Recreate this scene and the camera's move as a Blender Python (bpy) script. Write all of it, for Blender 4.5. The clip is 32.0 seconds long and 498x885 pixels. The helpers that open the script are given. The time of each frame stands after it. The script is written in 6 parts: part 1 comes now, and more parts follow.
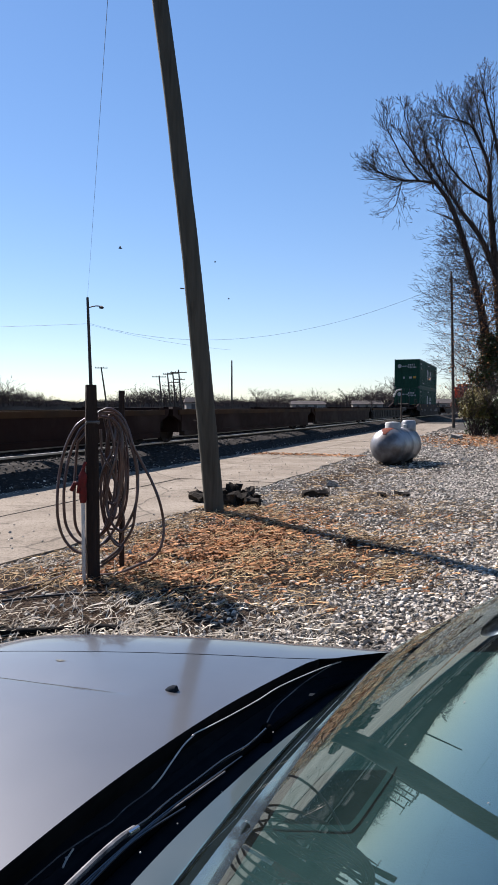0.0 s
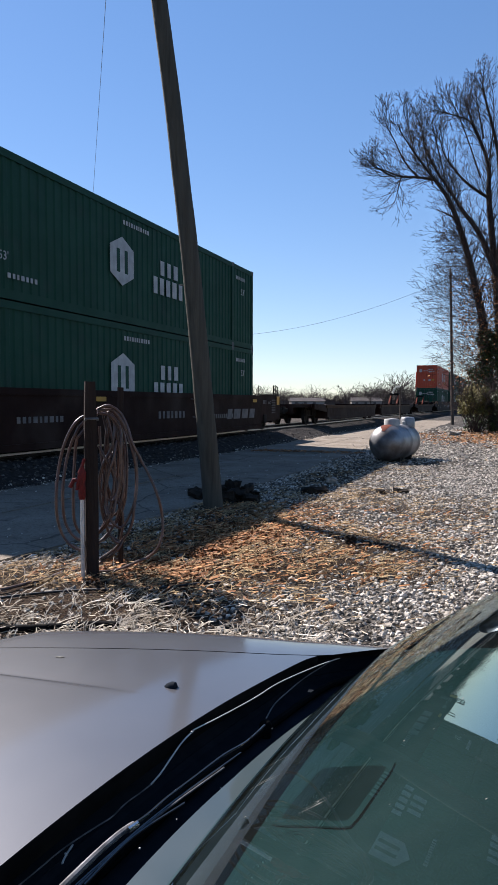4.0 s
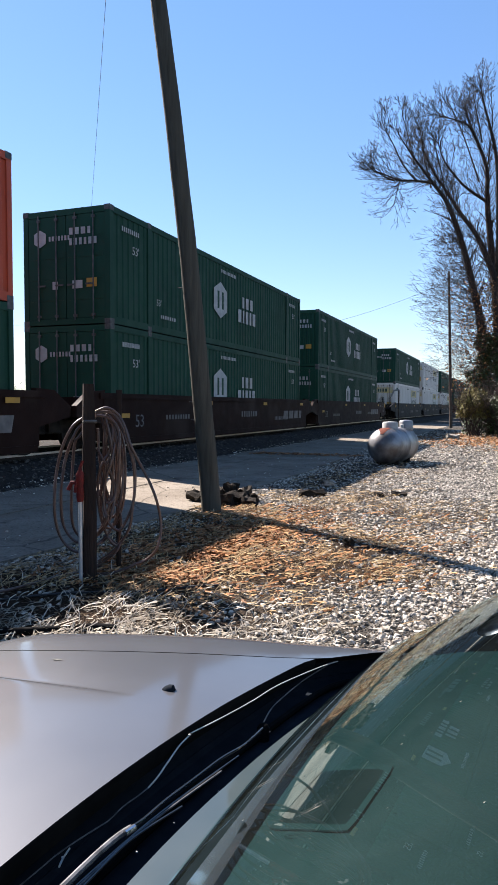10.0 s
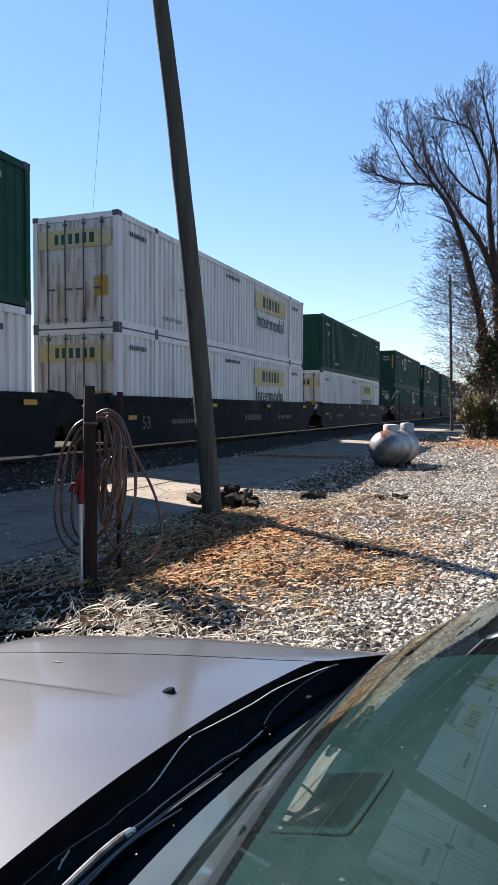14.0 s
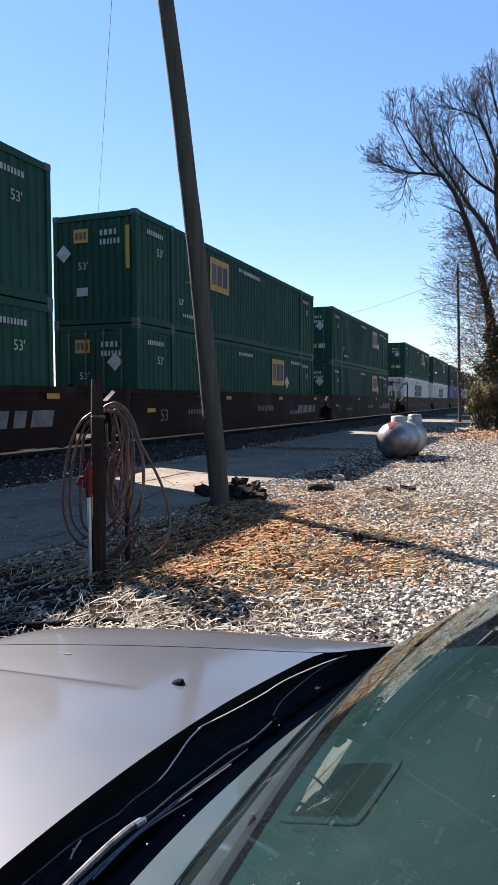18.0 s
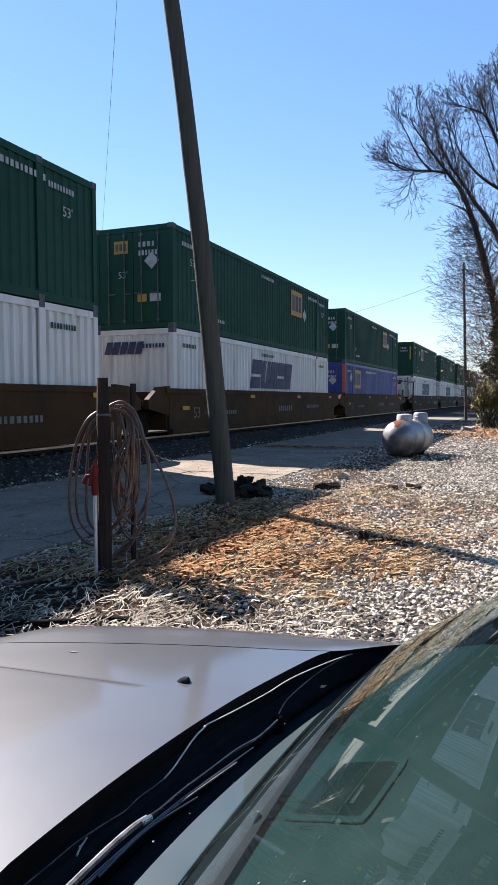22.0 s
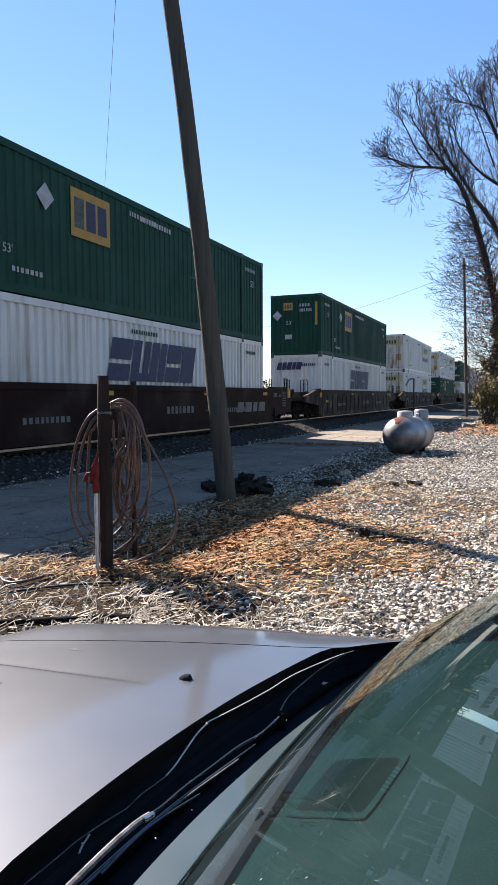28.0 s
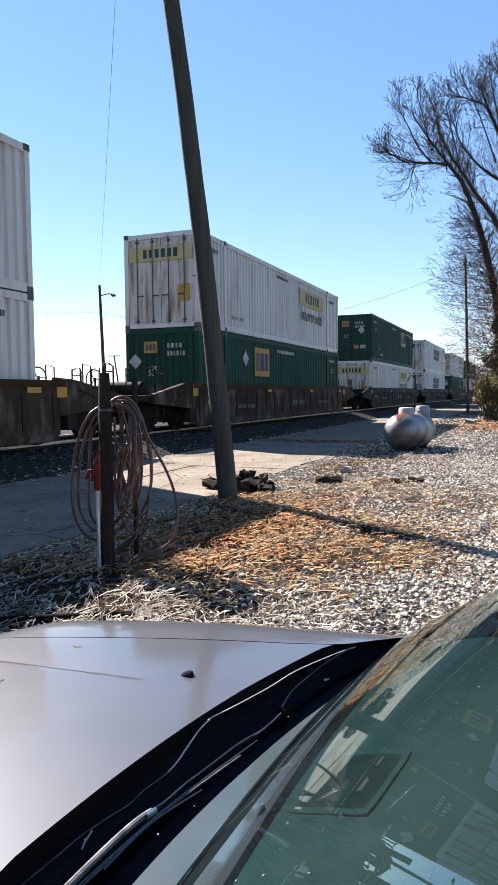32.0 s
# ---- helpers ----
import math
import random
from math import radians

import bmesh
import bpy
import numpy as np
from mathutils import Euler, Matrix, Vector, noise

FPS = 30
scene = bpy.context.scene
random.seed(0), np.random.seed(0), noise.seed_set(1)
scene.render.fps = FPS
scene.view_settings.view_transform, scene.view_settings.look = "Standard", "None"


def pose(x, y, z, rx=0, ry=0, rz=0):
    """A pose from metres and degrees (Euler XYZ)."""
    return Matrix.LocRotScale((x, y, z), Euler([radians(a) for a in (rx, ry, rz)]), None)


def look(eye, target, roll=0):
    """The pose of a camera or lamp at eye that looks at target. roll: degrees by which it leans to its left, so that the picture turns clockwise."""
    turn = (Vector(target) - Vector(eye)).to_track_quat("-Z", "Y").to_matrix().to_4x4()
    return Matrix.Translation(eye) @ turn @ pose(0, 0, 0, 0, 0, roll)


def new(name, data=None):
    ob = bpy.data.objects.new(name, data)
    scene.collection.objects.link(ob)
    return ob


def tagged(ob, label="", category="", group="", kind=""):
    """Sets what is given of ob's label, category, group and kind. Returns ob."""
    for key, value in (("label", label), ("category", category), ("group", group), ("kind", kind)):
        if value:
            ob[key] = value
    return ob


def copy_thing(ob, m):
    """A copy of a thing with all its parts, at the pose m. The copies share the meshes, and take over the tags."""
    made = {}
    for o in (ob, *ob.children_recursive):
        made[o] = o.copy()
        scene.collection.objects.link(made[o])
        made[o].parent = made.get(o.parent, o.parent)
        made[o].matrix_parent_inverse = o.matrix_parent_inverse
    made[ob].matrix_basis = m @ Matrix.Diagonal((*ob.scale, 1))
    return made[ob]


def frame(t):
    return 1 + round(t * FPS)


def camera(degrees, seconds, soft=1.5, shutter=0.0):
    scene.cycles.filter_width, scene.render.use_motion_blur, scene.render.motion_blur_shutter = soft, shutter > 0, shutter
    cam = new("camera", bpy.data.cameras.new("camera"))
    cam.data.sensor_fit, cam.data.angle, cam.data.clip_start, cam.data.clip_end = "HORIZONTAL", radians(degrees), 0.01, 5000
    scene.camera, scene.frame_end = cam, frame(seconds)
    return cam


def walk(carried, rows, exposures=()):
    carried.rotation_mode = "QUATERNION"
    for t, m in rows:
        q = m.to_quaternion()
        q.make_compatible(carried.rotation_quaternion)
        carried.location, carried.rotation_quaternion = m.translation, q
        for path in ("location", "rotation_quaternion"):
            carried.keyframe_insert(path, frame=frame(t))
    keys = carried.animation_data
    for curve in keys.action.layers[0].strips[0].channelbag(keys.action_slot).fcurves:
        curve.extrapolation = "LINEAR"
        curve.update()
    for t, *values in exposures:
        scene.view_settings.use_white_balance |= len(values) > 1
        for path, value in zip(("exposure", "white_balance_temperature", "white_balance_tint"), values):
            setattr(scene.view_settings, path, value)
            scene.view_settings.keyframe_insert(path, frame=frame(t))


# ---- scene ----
# World: y runs along the railway, away from the viewer; x to the right of it; z up. The lot lies at z = 0.
EYE = (0.0, 0.0, 1.5)
cam = camera(39.85, 32.0, soft=1.25)
TURNS = [
    (0, 21.20, -3.00, 0.10), (0.5, 21.35, -2.91, 0.20), (1, 21.31, -2.69, 0.16), (1.5, 21.36, -2.87, 0.18), (2, 21.33, -2.89, 0.15), (2.5, 21.27, -3.10, 0.19), 
    (3, 21.25, -3.17, 0.21), (3.5, 21.16, -3.28, 0.12), (5.5, 20.98, -3.22, 0.18), (6, 20.89, -3.25, 0.22), (6.5, 20.85, -3.26, 0.28), (7, 20.93, -3.08, 0.30), 
    (7.5, 20.92, -3.24, 0.21), (8, 20.94, -3.10, 0.27), (8.5, 20.77, -3.01, 0.27), (9, 20.83, -3.03, 0.19), (9.5, 20.94, -2.95, 0.23), (10, 20.98, -3.04, 0.24), 
    (10.5, 21.06, -3.21, 0.24), (11, 21.01, -3.19, 0.25), (11.5, 21.06, -3.07, 0.28), (12, 20.75, -3.15, 0.39), (12.5, 21.03, -2.82, 0.42), (13, 20.87, -3.34, 0.39), 
    (13.5, 21.17, -3.09, 0.33), (14, 21.05, -2.85, 0.38), (14.5, 21.34, -2.41, 0.42), (16.5, 21.31, -3.14, 0.15), (17, 21.21, -3.27, 0.19), (17.5, 21.29, -3.37, 0.16), 
    (18, 21.67, -3.49, 0.00), (18.5, 21.98, -3.47, -0.05), (19, 22.15, -3.52, -0.00), (19.5, 22.12, -3.50, -0.05), (20, 22.06, -3.55, -0.09), (20.5, 22.14, -3.47, -0.04), 
    (21, 21.98, -3.56, -0.06), (21.5, 22.09, -3.66, -0.14), (22, 22.13, -3.62, -0.06), (22.5, 22.13, -3.61, -0.10), (23, 22.05, -3.72, -0.09), (23.5, 22.13, -3.81, -0.15), 
    (24, 22.28, -3.81, -0.20), (24.5, 22.30, -3.79, -0.23), (25, 22.26, -3.87, -0.24), (25.5, 22.34, -3.84, -0.24), (27.5, 22.07, -3.82, -0.20), (28, 22.19, -3.84, -0.27), 
    (28.5, 22.19, -3.98, -0.29), (29, 22.12, -4.10, -0.29), (29.5, 22.13, -4.05, -0.34), (30, 22.29, -4.01, -0.32), (30.5, 22.33, -3.98, -0.32), (31, 22.40, -4.03, -0.32), 
    (31.5, 22.32, -4.16, -0.33), (32, 22.30, -4.10, -0.41),]


def aim(t, yaw, pitch, roll):
    a, b = radians(yaw), radians(pitch)
    way = Vector((-math.sin(a) * math.cos(b), math.cos(a) * math.cos(b), math.sin(b)))
    return t, look(EYE, Vector(EYE) + way, roll)


walk(cam, [aim(*r) for r in TURNS], exposures=[(0, 1.48, 6150, 15), (7.5, 1.48, 6150, 15), (9.5, 1.98, 6420, 14), (32, 2.06, 6420, 14)])

# ---- light: low winter sun ahead of the camera, behind the train ----
SUN = Vector((-1.01, 0.475, 1.0)).normalized()
world = bpy.data.worlds.new("world")
scene.world = world
world.use_nodes = True
wn = world.node_tree.nodes
sky = wn.new("ShaderNodeTexSky")
sky.sky_type = "NISHITA"
sky.sun_disc = False
sky.sun_elevation = math.asin(SUN.z)
sky.sun_rotation = math.atan2(SUN.x, SUN.y)
sky.altitude, sky.air_density, sky.dust_density, sky.ozone_density = 150, 1.0, 0.05, 3.4
tone = wn.new("ShaderNodeHueSaturation")
tone.inputs["Hue"].default_value, tone.inputs["Saturation"].default_value = 0.508, 1.23
world.node_tree.links.new(sky.outputs[0], tone.inputs["Color"])
level = wn.new("ShaderNodeGamma")
level.inputs["Gamma"].default_value = 0.70
world.node_tree.links.new(tone.outputs[0], level.inputs["Color"])
world.node_tree.links.new(level.outputs[0], wn["Background"].inputs[0])
wn["Background"].inputs[1].default_value = 0.084
sun = new("sun", bpy.data.lights.new("sun", "SUN"))
sun.data.energy, sun.data.angle, sun.data.color = 5.0, radians(0.55), (1.0, 0.925, 0.84)
sun.matrix_basis = look((0, 0, 30), Vector((0, 0, 30)) - SUN)


# ---- materials ----
def surf(name, c1, c2, scale=6.0, rough=0.7, metal=0.0, bump=0.0, bscale=60.0, coat=0.0, c3=None, s3=1.0, k3=(0.55, 0.7), island=0.0, stretch=(1, 1, 1), spec=0.35, rvar=0.1):
    """Two-scale noise material: c1 to c2 by a medium noise, c3 as stains with a shape of their own, bump by a fine noise."""
    m = bpy.data.materials.new(name)
    m.use_nodes = True
    n, l = m.node_tree.nodes, m.node_tree.links
    b = n["Principled BSDF"]
    tc, mp = n.new("ShaderNodeTexCoord"), n.new("ShaderNodeMapping")
    mp.inputs["Scale"].default_value = stretch
    l.new(tc.outputs["Object"], mp.inputs["Vector"])

    def noise_tex(s, detail=6):
        t = n.new("ShaderNodeTexNoise")
        t.inputs["Scale"].default_value, t.inputs["Detail"].default_value = s, detail
        l.new(mp.outputs[0], t.inputs["Vector"])
        return t.outputs["Fac"]

    def ramp(src, lo, hi):
        r = n.new("ShaderNodeMapRange")
        r.inputs["From Min"].default_value, r.inputs["From Max"].default_value = lo, hi
        l.new(src, r.inputs["Value"])
        return r.outputs[0]

    def mix(fac, a, c):
        x = n.new("ShaderNodeMix")
        x.data_type = "RGBA"
        l.new(fac, x.inputs["Factor"])
        for src, i in ((a, 6), (c, 7)):
            if isinstance(src, tuple):
                x.inputs[i].default_value = (*src, 1)
            else:
                l.new(src, x.inputs[i])
        return x.outputs[2]

    out = mix(ramp(noise_tex(scale), 0.35, 0.65), c1, c2)
    if c3:
        out = mix(ramp(noise_tex(s3, 8), *k3), out, c3)
    if island:
        g = n.new("ShaderNodeNewGeometry")
        h = n.new("ShaderNodeHueSaturation")
        l.new(ramp(g.outputs["Random Per Island"], -0.0, 1.0), h.inputs["Value"])
        h.inputs["Value"].links[0].from_node.inputs["To Min"].default_value = 1 - island
        h.inputs["Value"].links[0].from_node.inputs["To Max"].default_value = 1 + island
        l.new(out, h.inputs["Color"])
        out = h.outputs[0]
    l.new(out, b.inputs["Base Color"])
    b.inputs["Metallic"].default_value = metal
    b.inputs["Specular IOR Level"].default_value = spec
    l.new(ramp(noise_tex(scale * 3), 0.2, 0.8), b.inputs["Roughness"])
    rr = b.inputs["Roughness"].links[0].from_node
    rr.inputs["To Min"].default_value, rr.inputs["To Max"].default_value = max(rough - rvar, 0.02), min(rough + rvar, 1)
    b.inputs["Coat Weight"].default_value, b.inputs["Coat Roughness"].default_value = coat, 0.04
    if bump:
        bp = n.new("ShaderNodeBump")
        bp.inputs["Strength"].default_value, bp.inputs["Distance"].default_value = bump, 0.02
        l.new(noise_tex(bscale, 4), bp.inputs["Height"])
        l.new(bp.outputs[0], b.inputs["Normal"])
    return m


M = {
    "speck": surf("dried_specks", (0.136, 0.136, 0.124), (0.088, 0.088, 0.08), 90, 0.9, spec=0.05),
    "smudge": surf("dust_smudge", (0.08, 0.08, 0.084), (0.068, 0.068, 0.072), 40, 0.7, spec=0.1),
    "green": surf("container_green", (0.006, 0.038, 0.022), (0.008, 0.047, 0.028), 0.8, 0.65, c3=(0.017, 0.038, 0.029), s3=1.3, k3=(0.6, 0.85), spec=0.2),
    "orange": surf("container_orange", (0.38, 0.052, 0.018), (0.44, 0.065, 0.024), 0.8, 0.55, c3=(0.22, 0.06, 0.035), s3=1.1, k3=(0.58, 0.8)),
    "white": surf("container_white", (0.53, 0.495, 0.455), (0.61, 0.575, 0.535), 0.9, 0.5, c3=(0.36, 0.31, 0.26), s3=1.8, k3=(0.50, 0.78), stretch=(1, 2.2, 0.22)),
    "white_worn": surf("door_white_rusted", (0.46, 0.42, 0.36), (0.53, 0.49, 0.43), 1.5, 0.6, c3=(0.20, 0.12, 0.06), s3=2.2, k3=(0.46, 0.70), stretch=(2.4, 1, 0.35)),
    "blue": surf("container_blue", (0.012, 0.03, 0.16), (0.018, 0.04, 0.20), 0.8, 0.5, c3=(0.04, 0.05, 0.12), s3=1.3, k3=(0.6, 0.85)),
    "redpost": surf("post_red_orange", (0.45, 0.07, 0.03), (0.38, 0.06, 0.03), 2, 0.6),
    "markdim": surf("marking_faded", (0.14, 0.13, 0.125), (0.08, 0.075, 0.072), 4, 0.7),
    "mark": surf("marking_white", (0.40, 0.40, 0.385), (0.28, 0.28, 0.27), 4, 0.6),
    "yellow": surf("marking_yellow", (0.42, 0.23, 0.03), (0.33, 0.18, 0.035), 3, 0.6),
    "banner": surf("banner_faded", (0.46, 0.36, 0.13), (0.40, 0.30, 0.12), 1.2, 0.6, c3=(0.40, 0.36, 0.27), s3=1.5, k3=(0.45, 0.75)),
    "navy": surf("marking_navy", (0.020, 0.024, 0.058), (0.028, 0.032, 0.070), 4, 0.6),
    "dkgreen": surf("marking_dark_green", (0.01, 0.035, 0.025), (0.012, 0.05, 0.03), 4, 0.6),
    "casting": surf("casting_steel", (0.05, 0.05, 0.05), (0.10, 0.095, 0.09), 9, 0.6, 0.3),
    "well_brown": surf("well_brown", (0.0125, 0.005, 0.00358), (0.0179, 0.00751, 0.00536), 1.2, 0.7, c3=(0.04, 0.028, 0.022), s3=0.9, k3=(0.55, 0.75), bump=0.15, bscale=25, spec=0.08),
    "well_black": surf("well_black", (0.0066, 0.0066, 0.0077), (0.011, 0.011, 0.0121), 1.2, 0.65, c3=(0.05, 0.045, 0.04), s3=0.9, k3=(0.58, 0.78), bump=0.15, bscale=25, spec=0.08),
    "well_yellow": surf("well_dirty_yellow", (0.038, 0.0185, 0.0075), (0.050, 0.025, 0.0095), 1.2, 0.7, c3=(0.026, 0.017, 0.011), s3=0.9, k3=(0.5, 0.7), bump=0.15, bscale=25, spec=0.08),
    "well_tan": surf("well_dirty_tan", (0.024, 0.017, 0.012), (0.045, 0.032, 0.022), 1.6, 0.75, c3=(0.10, 0.080, 0.062), s3=1.7, k3=(0.50, 0.66), bump=0.15, bscale=25, stretch=(1, 1.6, 0.7), spec=0.08),
    "well_blue": surf("well_dark_blue", (0.0046, 0.0050, 0.0075), (0.0070, 0.0075, 0.0105), 1.2, 0.65, c3=(0.03, 0.026, 0.023), s3=0.9, k3=(0.55, 0.78), spec=0.08),
    "gear": surf("running_gear", (0.012, 0.011, 0.010), (0.03, 0.026, 0.022), 5, 0.8, 0.2, bump=0.3, bscale=40, spec=0.08),
    "steel": surf("rail_steel", (0.02, 0.017, 0.015), (0.035, 0.028, 0.024), 3, 0.7, 0.2, spec=0.1),
    "polish": surf("rail_head", (0.32, 0.31, 0.30), (0.42, 0.41, 0.39), 3, 0.35, 1.0),
    "tie": surf("sleeper_wood", (0.016, 0.012, 0.010), (0.032, 0.025, 0.020), 5, 0.9, bump=0.5, bscale=30, spec=0.05),
    "polewood": surf("pole_wood", (0.056, 0.053, 0.043), (0.074, 0.070, 0.057), 7, 0.9, c3=(0.046, 0.044, 0.035), s3=5, bump=0.35, bscale=25, stretch=(3, 3, 0.12), spec=0.08),
    "postwood": surf("post_wood", (0.0193, 0.0132, 0.011), (0.033, 0.0231, 0.0187), 6, 0.9, bump=0.7, bscale=30, stretch=(2, 2, 0.2), spec=0.08),
    "farwood": surf("far_pole_wood", (0.05, 0.04, 0.03), (0.07, 0.055, 0.045), 3, 0.9),
    "hose": surf("hose_rubber", (0.0468, 0.0234, 0.018), (0.0765, 0.0414, 0.0324), 9, 0.38, bump=0.1, bscale=90, spec=0.5),
    "red": surf("red_paint", (0.12, 0.009, 0.007), (0.08, 0.008, 0.006), 30, 0.6, bump=0.3, bscale=60, spec=0.2),
    "pipe": surf("grey_pipe", (0.45, 0.45, 0.45), (0.35, 0.35, 0.35), 15, 0.4, 0.4),
    "tank": surf("tank_silver", (0.24, 0.24, 0.245), (0.12, 0.12, 0.128), 2.2, 0.45, 0.55, c3=(0.085, 0.07, 0.062), s3=2.2, k3=(0.46, 0.68), bump=0.10, bscale=14),
    "rust": surf("rust_red", (0.15, 0.042, 0.026), (0.10, 0.034, 0.022), 6, 0.85, bump=0.3, spec=0.1),
    "lid": surf("lid_grey", (0.315, 0.315, 0.3), (0.24, 0.24, 0.2325), 6, 0.6),
    "cable": surf("cable_black", (0.01, 0.01, 0.01), (0.02, 0.02, 0.02), 9, 0.6),
    "bark": surf("bark", (0.040, 0.031, 0.026), (0.065, 0.052, 0.043), 5, 0.95, bump=0.8, bscale=18, stretch=(2, 2, 0.4), spec=0.08),
    "twig": surf("twig", (0.042, 0.031, 0.028), (0.065, 0.048, 0.043), 3, 0.9, spec=0.08),
    "leafdry": surf("dry_leaf", (0.16, 0.066, 0.028), (0.32, 0.155, 0.064), 6, 0.7, island=0.7, spec=0.08),
    "straw": surf("straw", (0.40, 0.285, 0.150), (0.25, 0.16, 0.078), 2.0, 0.75, island=0.55, spec=0.08),
    "strawpale": surf("straw_pale", (0.46, 0.41, 0.33), (0.20, 0.165, 0.12), 2.0, 0.75, island=0.6, spec=0.08),
    "ivy": surf("ivy_leaf", (0.025, 0.045, 0.012), (0.05, 0.07, 0.02), 2, 0.5, island=0.4),
    "bush": surf("bush_leaf", (0.12, 0.115, 0.028), (0.19, 0.155, 0.045), 1.5, 0.6, island=0.6),
    "stone": surf("gravel_stone", (0.175, 0.153, 0.124), (0.42, 0.380, 0.322), 12, 0.85, island=0.72, spec=0.08),
    # ballast and bed: pale gravel coloured dark to stand for the train's shade
    "ballast": surf("ballast_stone_shade", (0.032, 0.029, 0.026), (0.085, 0.078, 0.07), 12, 0.9, island=0.6, spec=0.05),
    "bed": surf("ballast_bed_shade", (0.018, 0.016, 0.014), (0.034, 0.030, 0.027), 9, 0.95, bump=0.6, bscale=45, spec=0.05),
    "rubble": surf("rubble", (0.015, 0.0125, 0.01), (0.0375, 0.031, 0.025), 8, 0.9, bump=0.8, spec=0.05),
    "paint": surf("car_paint", (0.043, 0.044, 0.050), (0.048, 0.049, 0.055), 1.5, 0.47, 0.38, coat=0.9, c3=(0.058, 0.058, 0.062), s3=2.5, k3=(0.5, 0.9), rvar=0.03),
    "rubber": surf("black_rubber", (0.004, 0.004, 0.004), (0.007, 0.007, 0.007), 20, 0.8, spec=0.03),
    "trough": surf("trough_black", (0.008, 0.011, 0.015), (0.012, 0.015, 0.020), 20, 0.9, spec=0.05),
    "tubing": surf("pale_tubing", (0.50, 0.49, 0.46), (0.38, 0.37, 0.35), 30, 0.4, spec=0.5),
    "foot": surf("dusty_grey_strip", (0.020, 0.030, 0.031), (0.025, 0.036, 0.037), 3, 0.4, spec=0.2, coat=0.6),
    "gloss": surf("gloss_black", (0.010, 0.012, 0.013), (0.014, 0.016, 0.017), 9, 0.12, coat=1.0),
    "arm": surf("worn_silver", (0.15, 0.15, 0.155), (0.05, 0.05, 0.052), 40, 0.5, 0.3),
    "chrome": surf("bare_metal", (0.55, 0.55, 0.55), (0.62, 0.62, 0.62), 9, 0.25, 1.0),
    "dash": surf("dashboard_vinyl", (0.014, 0.029, 0.031), (0.019, 0.036, 0.038), 9, 0.75, bump=0.2, bscale=250, spec=0.2),
    # flush inset; the recess is put in as darker colour, not as depth
    "dashinset": surf("dashboard_inset", (0.005, 0.011, 0.012), (0.008, 0.014, 0.015), 9, 0.75, spec=0.1),
    "dashrim": surf("dashboard_rim", (0.018, 0.034, 0.036), (0.023, 0.040, 0.042), 9, 0.7, spec=0.15),
    "brickfar": surf("far_wall", (0.20, 0.185, 0.17), (0.26, 0.24, 0.22), 0.3, 0.9, spec=0.0),
    "rooffar": surf("far_roof", (0.07, 0.065, 0.062), (0.10, 0.09, 0.088), 0.3, 1.0, spec=0.0),
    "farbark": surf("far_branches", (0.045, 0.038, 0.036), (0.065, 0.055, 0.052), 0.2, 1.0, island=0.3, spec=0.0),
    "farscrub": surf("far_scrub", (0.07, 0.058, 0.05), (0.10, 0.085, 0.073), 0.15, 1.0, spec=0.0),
}


def glass(name, tint, ior):
    m = bpy.data.materials.new(name)
    m.use_nodes = True
    n, l = m.node_tree.nodes, m.node_tree.links
    n.remove(n["Principled BSDF"])
    tr, gl, mx, fr = n.new("ShaderNodeBsdfTransparent"), n.new("ShaderNodeBsdfGlossy"), n.new("ShaderNodeMixShader"), n.new("ShaderNodeFresnel")
    tr.inputs[0].default_value = (*tint, 1)
    gl.inputs["Roughness"].default_value = 0.01
    # blue put into the reflection colour, to deepen the mirrored sky
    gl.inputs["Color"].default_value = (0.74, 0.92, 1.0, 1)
    fr.inputs[0].default_value = ior
    gain = n.new("ShaderNodeMath")
    gain.operation, gain.use_clamp, gain.inputs[1].default_value = "MULTIPLY", True, 1.35
    l.new(fr.outputs[0], gain.inputs[0])
    # a film of dust, thicker in smears
    dust, film, tc, sm, mr = n.new("ShaderNodeBsdfDiffuse"), n.new("ShaderNodeMixShader"), n.new("ShaderNodeTexCoord"), n.new("ShaderNodeTexNoise"), n.new("ShaderNodeMapRange")
    dust.inputs[0].default_value = (0.42, 0.52, 0.50, 1)
    sm.inputs["Scale"].default_value, sm.inputs["Detail"].default_value, sm.inputs["Distortion"].default_value = 5, 7, 0.8
    mr.inputs[1].default_value, mr.inputs[2].default_value, mr.inputs[3].default_value, mr.inputs[4].default_value = 0.35, 0.75, 0.004, 0.018
    l.new(tc.outputs["Object"], sm.inputs["Vector"])
    l.new(sm.outputs["Fac"], mr.inputs[0])
    l.new(mr.outputs[0], film.inputs[0])
    l.new(tr.outputs[0], film.inputs[1])
    l.new(dust.outputs[0], film.inputs[2])
    for a, b in ((gain.outputs[0], mx.inputs[0]), (film.outputs[0], mx.inputs[1]), (gl.outputs[0], mx.inputs[2]), (mx.outputs[0], n["Material Output"].inputs[0])):
        l.new(a, b)
    return m


M["paint"].node_tree.nodes["Principled BSDF"].inputs["Coat Roughness"].default_value = 0.10
M["foot"].node_tree.nodes["Principled BSDF"].inputs["Coat IOR"].default_value = 1.55


